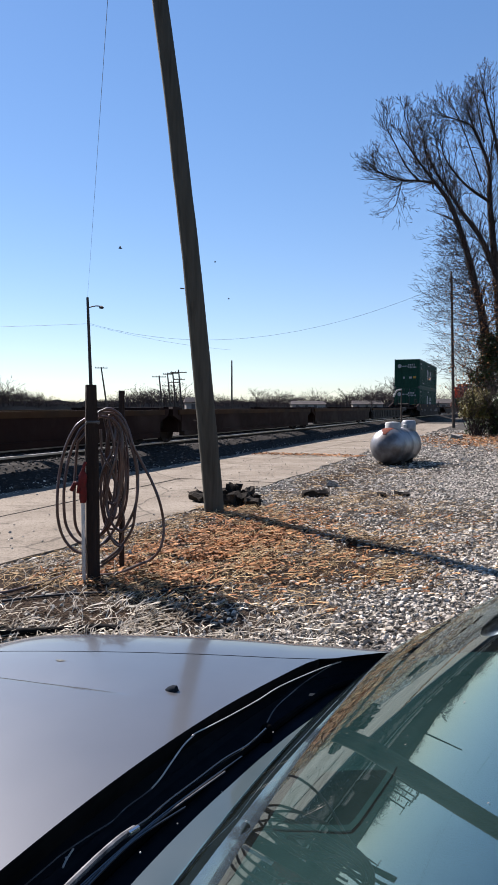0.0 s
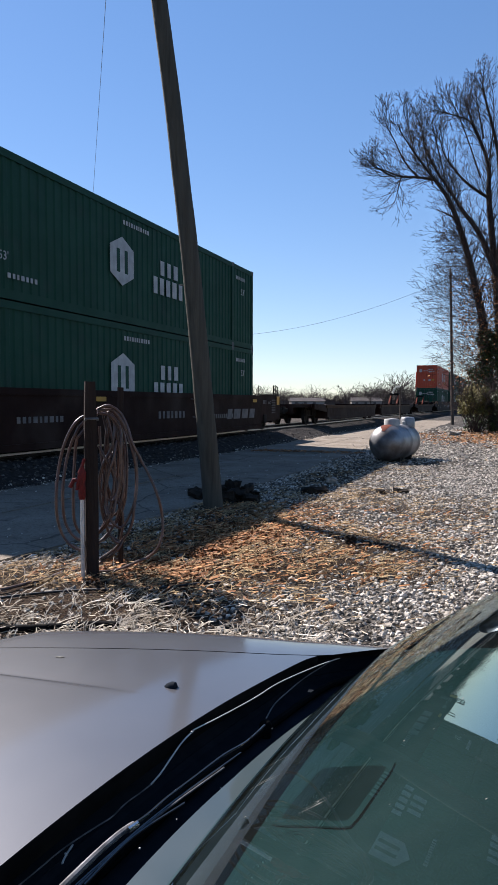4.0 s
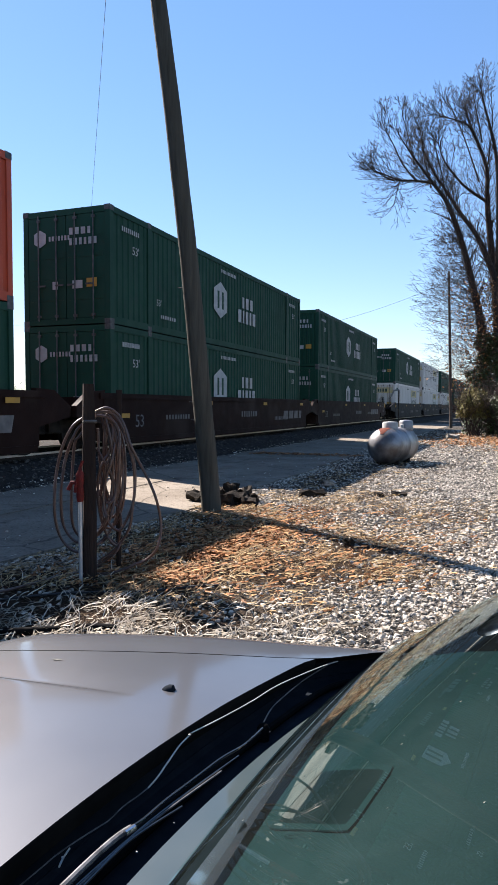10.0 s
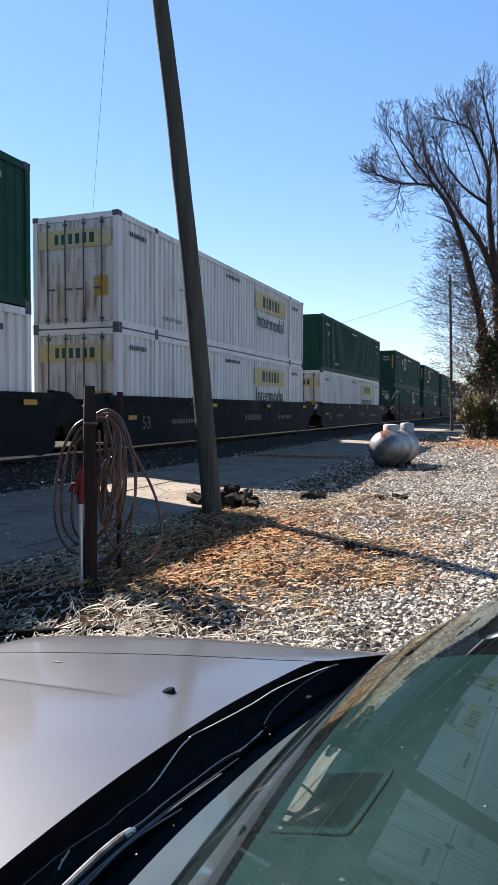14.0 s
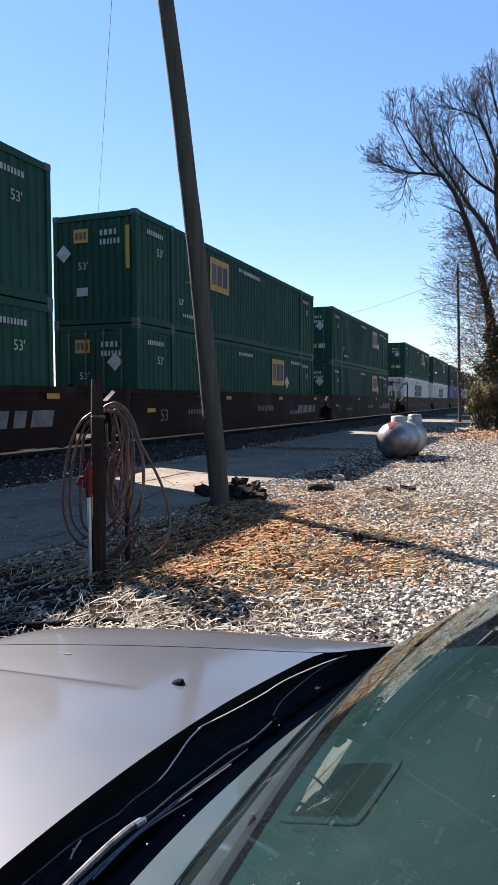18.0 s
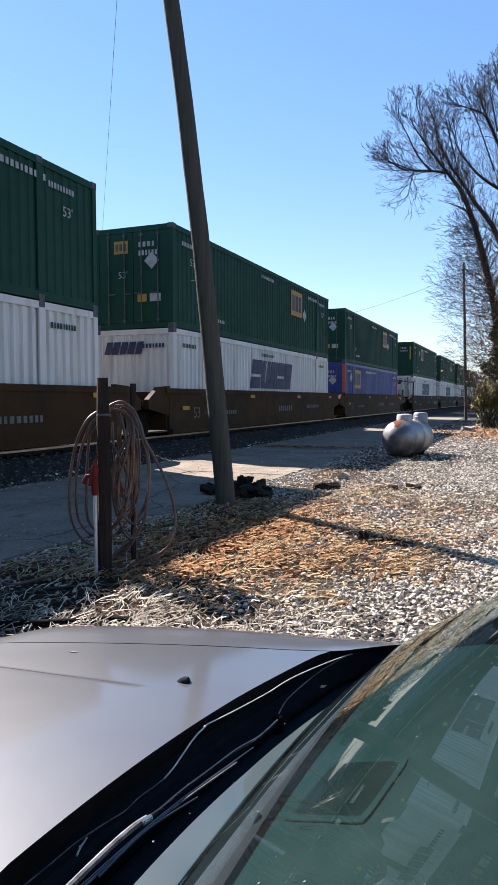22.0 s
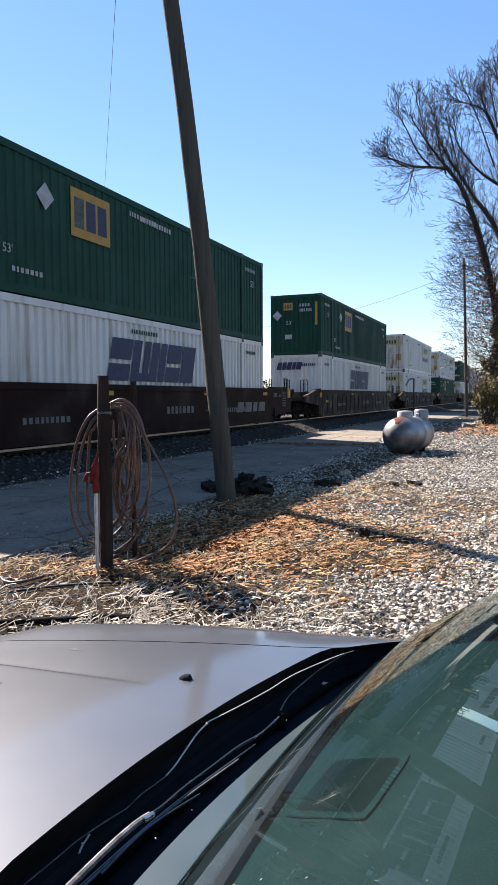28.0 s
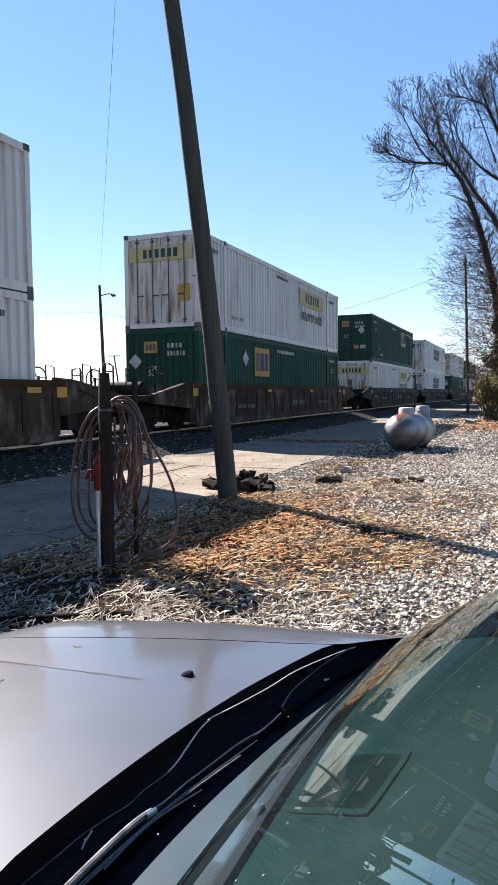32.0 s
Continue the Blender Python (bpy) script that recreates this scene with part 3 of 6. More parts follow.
def container(colour, brand, doors, label, seed=0, posts=None):
    c = tagged(new("shipping_container"), label, "shipping container", group="containers on the train")
    mat = M[colour]
    if colour not in FRAME_ME:
        def me(name, bm):
            return mesh_of(name, bm, mat)
        FRAME_ME[colour] = dict(
            side=me("side_panel", corrugated(CL - 0.24, CH - 0.34, 0.27, 0.058 if colour == "white" else 0.026)), end=me("end_panel", corrugated(CW - 0.24, CH - 0.30, 0.24)),
            top=me("top_rail", box(B(), -0.05, 0.05, 0.1, CL - 0.1, CH - 0.16, CH - 0.01)), low=me("bottom_rail", box(B(), -0.05, 0.05, 0.1, CL - 0.1, 0.01, 0.19)),
            head=me("end_rail", box(B(), -HW + 0.1, HW - 0.1, 0.0, 0.1, CH - 0.16, CH - 0.01)), foot=me("end_sill", box(B(), -HW + 0.1, HW - 0.1, 0.0, 0.1, 0.01, 0.16)),
            post=me("corner_post", box(B(), -0.07, 0.07, -0.07, 0.07, 0.12, CH - 0.12)), mid=me("lifting_post", box(B(), -0.03, 0.012, -0.10, 0.10, 0.18, CH - 0.14)),
            roof=me("roof_panel", box(B(), -HW + 0.06, HW - 0.06, 0.06, CL - 0.06, CH - 0.06, CH - 0.03)), floor=me("floor_panel", box(B(), -HW + 0.06, HW - 0.06, 0.06, CL - 0.06, 0.06, 0.12)))
    f = FRAME_ME[colour]
    shared("side_panel", f["side"], c, Matrix.Translation((HW - 0.02, 0.12, 0.18)))
    shared("side_panel", f["side"], c, pose(-HW + 0.02, CL - 0.12, 0.18, 0, 0, 180))
    shared("end_panel", f["end"], c, pose(-HW + 0.12, CL - 0.02, 0.15, 0, 0, 90) @ Matrix.Rotation(radians(180), 4, "Z") @ Matrix.Translation((0, -(CW - 0.24), 0)))
    for s in (-1, 1):
        shared("top_rail", f["top"], c, Matrix.Translation((s * (HW - 0.05), 0, 0)))
        shared("bottom_rail", f["low"], c, Matrix.Translation((s * (HW - 0.05), 0, 0)))
        for y in (0.07, CL - 0.07):
            ob = shared("corner_post", f["post"], c, Matrix.Translation((s * (HW - 0.07), y, 0)))
            if posts and s > 0:
                ob.data = posts
        for y in (1.98, CL - 1.98):
            shared("lifting_post", f["mid"], c, pose(s * HW, y, 0, 0, 0, 0 if s > 0 else 180))
    for y in (0.0, CL - 0.1):
        shared("end_rail", f["head"], c, Matrix.Translation((0, y, 0)))
        shared("end_sill", f["foot"], c, Matrix.Translation((0, y, 0)))
    shared("roof_panel", f["roof"], c)
    shared("floor_panel", f["floor"], c)
    for s in (-1, 1):
        for y in (0.085, 1.98, CL - 1.98, CL - 0.085):
            for z in (0.06, CH - 0.06):
                shared("corner_casting", CAST, c, Matrix.Translation((s * (HW - 0.078), y, z)))
    worn = M["white_worn"] if colour == "white" and doors else mat
    if doors:
        for s in (-1, 1):
            bm = B()
            x0, x1 = (-HW + 0.15, -0.012) if s < 0 else (0.012, HW - 0.15)
            box(bm, x0, x1, 0.012, 0.06, 0.17, CH - 0.17)
            for z in (0.62, 1.15, 1.68, 2.2):
                box(bm, x0 + 0.06, x1 - 0.06, 0.002, 0.012, z, z + 0.05)
            door = part("door", bm, worn, c, "rust-stained white door" if colour == "white" else "")
            for dx in (0.28, 0.82):
                bm = B()
                x = s * (0.0 + dx)
                tube(bm, ((x, -0.02, 0.12), (x, -0.02, CH - 0.12)), 0.018, 6)
                box(bm, x - 0.05, x + 0.05, -0.03, 0.012, 0.2, 0.26)
                box(bm, x - 0.05, x + 0.05, -0.03, 0.012, CH - 0.28, CH - 0.22)
                box(bm, x - 0.02, x + 0.22 * (1 if s < 0 else -1), -0.045, -0.02, 0.98, 1.02)
                shared("lock_rod", mesh_of("lock_rod", bm, M["casting"]), door)
    else:
        shared("end_panel", f["end"], c, pose(-HW + 0.12, 0.03, 0.15, 0, 0, -90))
    # markings
    def mk(name, bm, material, m, lab=""):
        ob = part(name, bm, material, c, lab)
        ob.matrix_basis = m
        if name.endswith("_lettering"):
            ob["kind"] = "stuff"

    text = M["mark"] if colour != "white" else M["dkgreen"]
    for k, y in ((1, 0.55), (2, CL - 1.7)):
        mk("serial_lettering", lettering(0.85, 0.12, 9, seed * 7 + k), text, on_side(y, CH - 0.52))
    mk("serial_lettering", lettering(1.3, 0.11, 11, seed * 7 + 3), text, on_side(6.9, CH - 0.42))
    if brand != "banner":
        mk("serial_lettering", lettering(0.9, 0.10, 7, seed * 7 + 9), text, on_side(2.6, 0.42))
    if colour != "white":
        text_on(number(0.22), on_side(1.05, CH - 1.02), c)
        text_on(number(0.22), on_side(CL - 1.25, CH - 1.02), c)
        text_on(number(0.18), on_side(2.35, 0.75), c)
    if brand == "hex":
        y = 6.28
        mk("badge", hexagon(1.12, 1.22), M["mark"], on_side(y, 0.93), "white hexagonal badge")
        for dx, w, h0, h1 in ((0.30, 0.15, 0.32, 0.9), (0.67, 0.15, 0.32, 0.9)):
            bm = box(B(), dx, dx + w, -0.006, -0.003, h0, h1)
            mk("badge_bar", bm, mat, on_side(y, 0.93))
        mk("name_lettering", lettering(1.05, 0.40, 3, seed + 1), M["mark"], on_side(8.85, 1.54))
        mk("name_lettering", lettering(1.75, 0.46, 5, seed + 2), M["mark"], on_side(8.45, 1.0))
        mk("badge", hexagon(0.36, 0.44), M["mark"], on_front(-0.95, CH - 0.92))
        mk("name_lettering", lettering(0.62, 0.12, 7, seed + 3), M["mark"], on_front(-0.5, CH - 0.78))
        mk("serial_lettering", lettering(0.62, 0.17, 4, seed + 4), M["mark"], on_front(0.12, CH - 0.66))
        mk("serial_lettering", lettering(0.80, 0.17, 6, seed + 5), M["mark"], on_front(0.12, CH - 0.92))
        mk("notice", plate(0.30, 0.2), M["mark"], on_front(0.2, 0.9))
        mk("notice", plate(0.30, 0.22), M["yellow"], on_front(0.62, 0.92))
        mk("notice", plate(0.16, 0.2), M["mark"], on_front(-0.4, 0.9))
    elif brand == "square":
        y = 2.27 if colour == "blue" else (10.35 if doors else 4.5)
        mk("badge", plate(1.5, 1.05), M["yellow"], on_side(y, 1.50), "yellow square badge")
        for dx, col in ((0.12, "casting"), (0.56, "navy"), (1.0, "navy")):
            mk("badge_bar", box(B(), dx, dx + 0.36, -0.006, -0.003, 0.20, 0.86), M[col], on_side(y, 1.50))
        mk("hazard_diamond", diamond(0.40), M["mark"], on_side(y + 1.85 if y > 9 else y - 0.85, 1.65 if y > 9 else 2.1))
        mk("name_lettering", lettering(1.6, 0.13, 12, seed + 2), M["mark"], on_side(y + 2.4 if y > 9 else y + 2.9, CH - 0.45))
        mk("badge", plate(0.46, 0.36), M["yellow"], on_front(-0.62, CH - 0.75), "yellow square badge")
        for dx in (0.05, 0.18, 0.31):
            mk("badge_bar", box(B(), dx, dx + 0.09, -0.006, -0.003, 0.08, 0.28), M["casting"], on_front(-0.62, CH - 0.75))
        mk("hazard_diamond", diamond(0.34), M["mark"], on_front(-0.95 if not doors else 0.62, CH - 1.0))
        text_on(number(0.2), on_front(-0.5, CH - 1.45), c)
        mk("serial_lettering", lettering(0.5, 0.14, 4, seed + 4), M["mark"], on_front(0.2, CH - 0.6))
        mk("serial_lettering", lettering(0.6, 0.14, 6, seed + 5), M["mark"], on_front(0.2, CH - 0.84))
        mk("notice", plate(0.36, 0.22), M["mark"], on_front(-0.55 if not doors else 0.55, 0.75))
        if doors:
            mk("notice", plate(0.3, 0.22), M["yellow"], on_front(0.15, 0.75))
        elif seed % 2:
            mk("notice", plate(0.12, 1.1), M["yellow"], on_front(0.98, CH - 1.5))
    elif brand == "banner":
        y = 9.76
        mk("banner", plate(3.66, 0.68), M["banner"], on_side(y, 1.80), "yellow banner")
        mk("name_lettering", box(lettering(2.0, 0.42, 6, seed + 1), 0, 0.001, -0.003, 0, 0, 0.001), M["dkgreen"], on_side(y + 0.85, 1.94) @ Matrix.Translation((0, -0.004, 0)))
        shared("lettering", INTER, c, on_side(y + 0.12, 1.16) @ Matrix.Rotation(radians(90), 4, "X"))
        mk("banner", plate(2.2, 0.46), M["banner"], on_front(-1.1, CH - 0.85), "yellow banner")
        mk("name_lettering", lettering(1.2, 0.26, 6, seed + 2), M["dkgreen"], on_front(-0.6, CH - 0.75) @ Matrix.Translation((0, -0.004, 0)))
        mk("notice", plate(0.4, 0.5), M["yellow"], on_front(0.6, 0.8))
        shared("lettering", LIFT, c, on_side(2.34, 0.44) @ Matrix.Rotation(radians(90), 4, "X"))
    elif brand == "slant":
        y = 5.75
        mk("name_lettering", slant_blocks(), M["navy"], on_side(y, 1.28), "slanted dark blue name blocks")
        mk("name_lettering", lettering(1.25, 0.36, 5, seed + 2, 0.18, 0.28), M["navy"], on_front(-1.0, CH - 0.72))
        mk("serial_lettering", lettering(0.7, 0.12, 7, seed + 3), M["navy"], on_front(0.3, CH - 0.55))
    return c


CAST = mesh_of("corner_casting", box(B(), -0.084, 0.084, -0.092, 0.092, -0.066, 0.066), M["casting"])
INTER = writing("Intermodal", 0.56, M["dkgreen"])
LIFT = writing("TOP LIFT ONLY", 0.125, M["dkgreen"])


# ---- well cars ----
def truck(parent, y):
    t = part("bogie", box(box(box(B(), 0.62, 0.86, y - 1.15, y + 1.15, 0.42, 0.72), -0.86, -0.62, y - 1.15, y + 1.15, 0.42, 0.72), -0.95, 0.95, y - 0.22, y + 0.22, 0.45, 0.8), M["gear"], parent)
    for dy in (-0.88, 0.88):
        for s in (-1, 1):
            shared("wheel", WHEEL, t, pose(s * 0.75, y + dy, 0.455, 0, 90, 0))
    for s in (-1, 1):
        for dy in (-0.28, 0, 0.28):
            shared("spring", SPRING, t, Matrix.Translation((s * 0.8, y + dy, 0.40)))


WHEEL = mesh_of("wheel", lathe(B(), ((0.12, -0.1), (0.12, -0.07), (0.40, -0.05), (0.455, -0.06), (0.455, 0.06), (0.48, 0.06), (0.48, 0.085), (0.40, 0.085), (0.36, 0.03), (0.10, 0.05)), 20), M["gear"], True)
SPRING = mesh_of("spring", lathe(B(), [(0.075 if k % 2 else 0.06, k * 0.03) for k in range(9)], 8), M["gear"])


def well_car(colour, top, front_end, rear_end, label, seed, CL=16.15, wheels=True):
    """One well, local z from the rail head, local y 0 at the leading end of its load."""
    w = tagged(new("well_car"), label, "railway wagon", group="wagons of the train")
    mat = M[colour]
    hw = 1.42
    lo = 0.10 if wheels else 0.2
    for s in (-1, 1):
        bm = B()
        box(bm, s * hw - 0.035, s * hw + 0.035, -0.55, CL + 0.55, lo + 0.12, top - 0.12)
        part("side_sheet", bm, mat, w)
        bm = B()
        box(bm, s * hw - 0.07, s * hw + 0.07, -0.75, CL + 0.75, top - 0.14, top)
        part("top_chord", bm, mat if wheels and colour != "well_tan" else M["well_yellow"], w, "dirty yellow top chord" if colour == "well_tan" else "")
        bm = B()
        box(bm, s * hw - 0.1, s * hw + 0.08, -0.45, CL + 0.45, lo, lo + 0.14)
        part("bottom_chord", bm, mat, w)
        for k in range(19 if colour in ("well_tan", "well_black") else 0):
            y = -0.35 + k * (CL + 0.7) / 18
            shared("stake", stake_mesh(colour, top), w, Matrix.Translation((s * hw, y, lo + 0.14)))
        if s > 0:
            r = random.Random(seed)
            for y, wd, h, n in ((2.6, 1.5, 0.13, 9), (CL * 0.52, 1.6, 0.2, 7), (CL * 0.75, 1.8, 0.14, 11)):
                if not wheels:
                    continue
                ob = part("serial_lettering", lettering(wd, h, n, seed + n), M["markdim"], w)
                ob["kind"] = "stuff"
                ob.matrix_basis = Matrix.Translation((hw + 0.043, y, r.uniform(0.48, 0.68))) @ Matrix.Rotation(radians(90), 4, "Z")
            if wheels and colour == "well_brown":
                ob = part("name_lettering", lettering(2.6, 0.34, 4, seed + 21, 0.3, 0.25), M["markdim"], w, "faded slanted lettering")
                ob["kind"] = "stuff"
                ob.matrix_basis = Matrix.Translation((hw + 0.043, CL * 0.82, 0.52)) @ Matrix.Rotation(radians(90), 4, "Z")
            if wheels:
                ob = shared("numerals", WELLNUM, w, Matrix.Translation((hw + 0.043, 0.9, 0.5)) @ Matrix.Rotation(radians(90), 4, "Z") @ Matrix.Rotation(radians(90), 4, "X"))
            for y in (0.15, CL * 0.33, CL * 0.66, CL - 0.5) if wheels else ():
                ob = part("reflector", plate(0.42, 0.11), M["yellow"], w, "yellow reflector")
                ob.matrix_basis = Matrix.Translation((hw + 0.074, y, top - 0.26 if y > 1 else 0.75)) @ Matrix.Rotation(radians(90), 4, "Z")
    for y in (2.2, CL * 0.4, CL * 0.65, CL - 2.1):
        part("cross_beam", box(B(), -1.32, 1.32, y - 0.15, y + 0.15, lo, lo + 0.1), M["gear"], w)
    boxed = colour == "well_brown" and wheels and rear_end == "end"
    for y0, s, kind in ((0.0, -1, front_end), (CL, 1, rear_end)):
        ye = (1.75 if CL > 15 else 1.15) if kind == "joint" else 3.1
        a, b = sorted((y0 + s * 0.55, y0 + s * ye))
        bm = B()
        box(bm, -1.30, 1.30, a, b, 0.86, 1.02)
        box(bm, -0.35, 0.35, a, b, 0.55, 0.86)
        a2, b2 = sorted((y0 + s * 0.45, y0 + s * 0.62))
        box(bm, -1.38, 1.38, a2, b2, lo + 0.1, top - 0.1)
        part("end_platform", bm, mat, w)
        for q in (-1, 1):
            bm = B()
            x0, x1 = sorted((q * 1.30, q * 1.44))
            if boxed and s > 0:
                # the side goes on at full height to the buffer beam
                box(bm, x0, x1, y0 + 0.56, y0 + 2.25, 0.34, top + 0.02)
                box(bm, x0, x1, y0 + 2.25, y0 + 2.85, 0.40, top - 0.02)
                part("end_sheet", bm, mat, w)
                part("cover_plate", box(B(), *sorted((q * 1.22, q * 1.47)), y0 + 0.9, y0 + 2.45, top + 0.022, top + 0.06), M["gear"], w)
                if q > 0:
                    for yy, z, wd, h, n in ((0.75, top - 0.33, 0.35, 0.16, 3), (1.35, top - 0.33, 0.30, 0.12, 3)):
                        ob = part("stencil", lettering(wd, h, n, seed + n), M["markdim"], w)
                        ob["kind"] = "stuff"
                        ob.matrix_basis = Matrix.Translation((1.447, y0 + yy, z)) @ Matrix.Rotation(radians(90), 4, "Z")
                    for k in range(6):
                        ob = part("stencil", lettering(0.42, 0.055, 5 + k % 3, seed + 40 + k), M["markdim"], w)
                        ob["kind"] = "stuff"
                        ob.matrix_basis = Matrix.Translation((1.447, y0 + 1.78, top - 0.20 - 0.10 * k)) @ Matrix.Rotation(radians(90), 4, "Z")
                continue
            vs = [bm.verts.new((x, yy, z)) for x in (x0, x1) for yy, z in ((y0 + s * 0.5, top + 0.06), (y0 + s * 1.1, top + 0.02), (y0 + s * (ye - 0.1), 1.05), (y0 + s * (ye - 0.1), 0.8), (y0 + s * 0.5, 0.6))]
            bm.faces.new(vs[:5])
            bm.faces.new(vs[5:][::-1])
            for i in range(5):
                bm.faces.new((vs[i], vs[(i + 1) % 5], vs[5 + (i + 1) % 5], vs[5 + i]))
            part("end_gusset", bm, mat, w)
        if kind == "joint":
            if s > 0:
                truck(w, y0 + (1.75 if CL > 15 else 1.2))
        else:
            truck(w, y0 + s * 1.45)
            bm = B()
            tube(bm, ((0, y0 + s * 2.9, 0.72), (0, y0 + s * 4.05, 0.72)), 0.12, 8)
            box(bm, -0.16, 0.16, *sorted((y0 + s * 3.7, y0 + s * 4.0)), 0.56, 0.9)
            part("coupler", bm, M["gear"], w)
            if not wheels:
                continue
            for x in (-1.2, -0.55, 0.55, 1.2):
                bm = B()
                tube(bm, ((x, y0 + s * 2.95, 1.0), (x, y0 + s * 2.95, 1.75), (x + 0.02, y0 + s * 2.6, 1.8), (x + 0.02, y0 + s * 2.6, 1.0)), 0.018, 6)
                part("handrail", bm, M["gear"], w)
            for q in (-1, 1):
                yy = y0 + s * 2.75
                lad = part("ladder", tube(tube(B(), ((q * 1.34, yy, 0.25), (q * 1.34, yy, 1.72), (q * 1.30, yy - s * 0.12, 1.80)), 0.02, 6), ((q * 1.34, yy - s * 0.42, 0.25), (q * 1.34, yy - s * 0.42, 1.72), (q * 1.30, yy - s * 0.30, 1.80)), 0.02, 6), M["gear"], w)
                for k in range(5):
                    part("rung", tube(B(), ((q * 1.34, yy, 0.32 + 0.32 * k), (q * 1.34, yy - s * 0.42, 0.32 + 0.32 * k)), 0.015, 6), M["gear"], lad)
                part("grab_iron", tube(B(), ((q * 1.46, y0 + s * 1.2, 1.15), (q * 1.52, y0 + s * 1.2, 1.15), (q * 1.52, y0 + s * 1.7, 1.02), (q * 1.46, y0 + s * 1.7, 1.02)), 0.014, 6), M["gear"], w)
                part("jacking_pad", box(B(), *sorted((q * 1.30, q * 1.50)), *sorted((y0 + s * 0.75, y0 + s * 1.05)), 0.30, 0.62), M["gear"], w)
            part("air_tank", tube(B(), ((-0.55, y0 + s * 2.1, 1.22), (0.55, y0 + s * 2.1, 1.22)), 0.19, 12), M["gear"], w, smooth=True)
            for d0, z0 in ((0.2, 0.22), (2.5, 0.26)):
                part("brake_beam", box(B(), -1.2, 1.2, *sorted((y0 + s * d0, y0 + s * (d0 + 0.14))), z0, z0 + 0.15), M["gear"], w)
            ob = part("placard", plate(0.34, 0.34), M["yellow"], w, "square yellow placard")
            ob.matrix_basis = Matrix.Translation((1.462, y0 + s * (2.52 if boxed and s > 0 else 0.62) - 0.17, 1.0)) @ Matrix.Rotation(radians(90), 4, "Z")
            bm = B()
            cx, cy, cz = -0.75, y0 + s * 2.55, 1.48
            ring = [(cx + 0.27 * math.cos(a), cy, cz + 0.27 * math.sin(a)) for a in np.linspace(0, 2 * math.pi, 17)]
            tube(bm, ring, 0.02, 6, False)
            for a in (0, 2.09, 4.19):
                tube(bm, ((cx, cy, cz), (cx + 0.27 * math.cos(a), cy, cz + 0.27 * math.sin(a))), 0.014, 5)
            tube(bm, ((cx, cy + 0.05, 1.0), (cx, cy + 0.05, cz + 0.05)), 0.03, 6)
            part("brake_wheel", bm, M["gear"], w)
    return w


STAKE = {}
WELLNUM = writing("53", 0.34, M["markdim"])


def stake_mesh(colour, top):
    k = (colour, top)
    if k not in STAKE:
        STAKE[k] = mesh_of("stake", box(B(), -0.06, 0.06, -0.05, 0.05, 0, top - 0.14 - 0.38), M[colour])
    return STAKE[k]


def hitch_car(label, front, rear, length, y0, seed):
    """An empty low wagon with a folding trailer hitch on its rear platform."""
    w = well_car("well_brown", 0.96, front, rear, label, seed, length, False)
    bm = B()
    box(bm, -0.52, 0.52, y0 - 0.32, y0 + 0.32, 1.93, 2.01)
    box(bm, -0.40, 0.40, y0 - 0.22, y0 + 0.22, 1.84, 1.93)
    for x in (-0.36, 0.36):
        tube(bm, ((x, y0 + 0.1, 1.86), (x, y0 + 0.15, 1.0)), 0.06, 6)
        box(bm, x - 0.09, x + 0.09, y0 - 0.02, y0 + 0.30, 1.0, 1.14)
    part("trailer_hitch", bm, M["well_black"], w)
    for x in (-0.36, 0.36):
        part("hitch_strut", tube(B(), ((x, y0, 1.80), (x, y0 - 0.55, 1.42), (x, y0 - 1.1, 1.02)), (0.06, 0.085, 0.07), 6), M["rust"], w, "rusty orange diagonal strut", True)
    return w


# ---- the train: loads by their place along the train at the start, metres ----
TRAVEL = [(0.0, 0.0), (4.0, 64.46), (8.0, 128.48), (12.0, 192.13), (16.0, 254.91), (20.0, 316.8), (24.0, 378.69), (28.0, 439.98), (32.0, 500.76)]
DARK = "dark green corrugated steel container with pale markings"
LAB = {("green", "hex"): "dark green corrugated container with white hexagon badge", ("orange", "hex"): "faded orange corrugated container with white hexagon badge",
       ("green", "square"): "dark green corrugated container with yellow square badge", ("blue", "square"): "dark blue corrugated container with yellow square badge",
       ("white", "banner"): "dirty white ribbed container with yellow banner", ("white", "slant"): "white ribbed container with slanted navy lettering", ("green", ""): DARK}
HG, HO, EM, EB, JB, SW, GR = ("green", "hex"), ("orange", "hex"), ("green", "square"), ("blue", "square"), ("white", "banner"), ("white", "slant"), ("green", "")
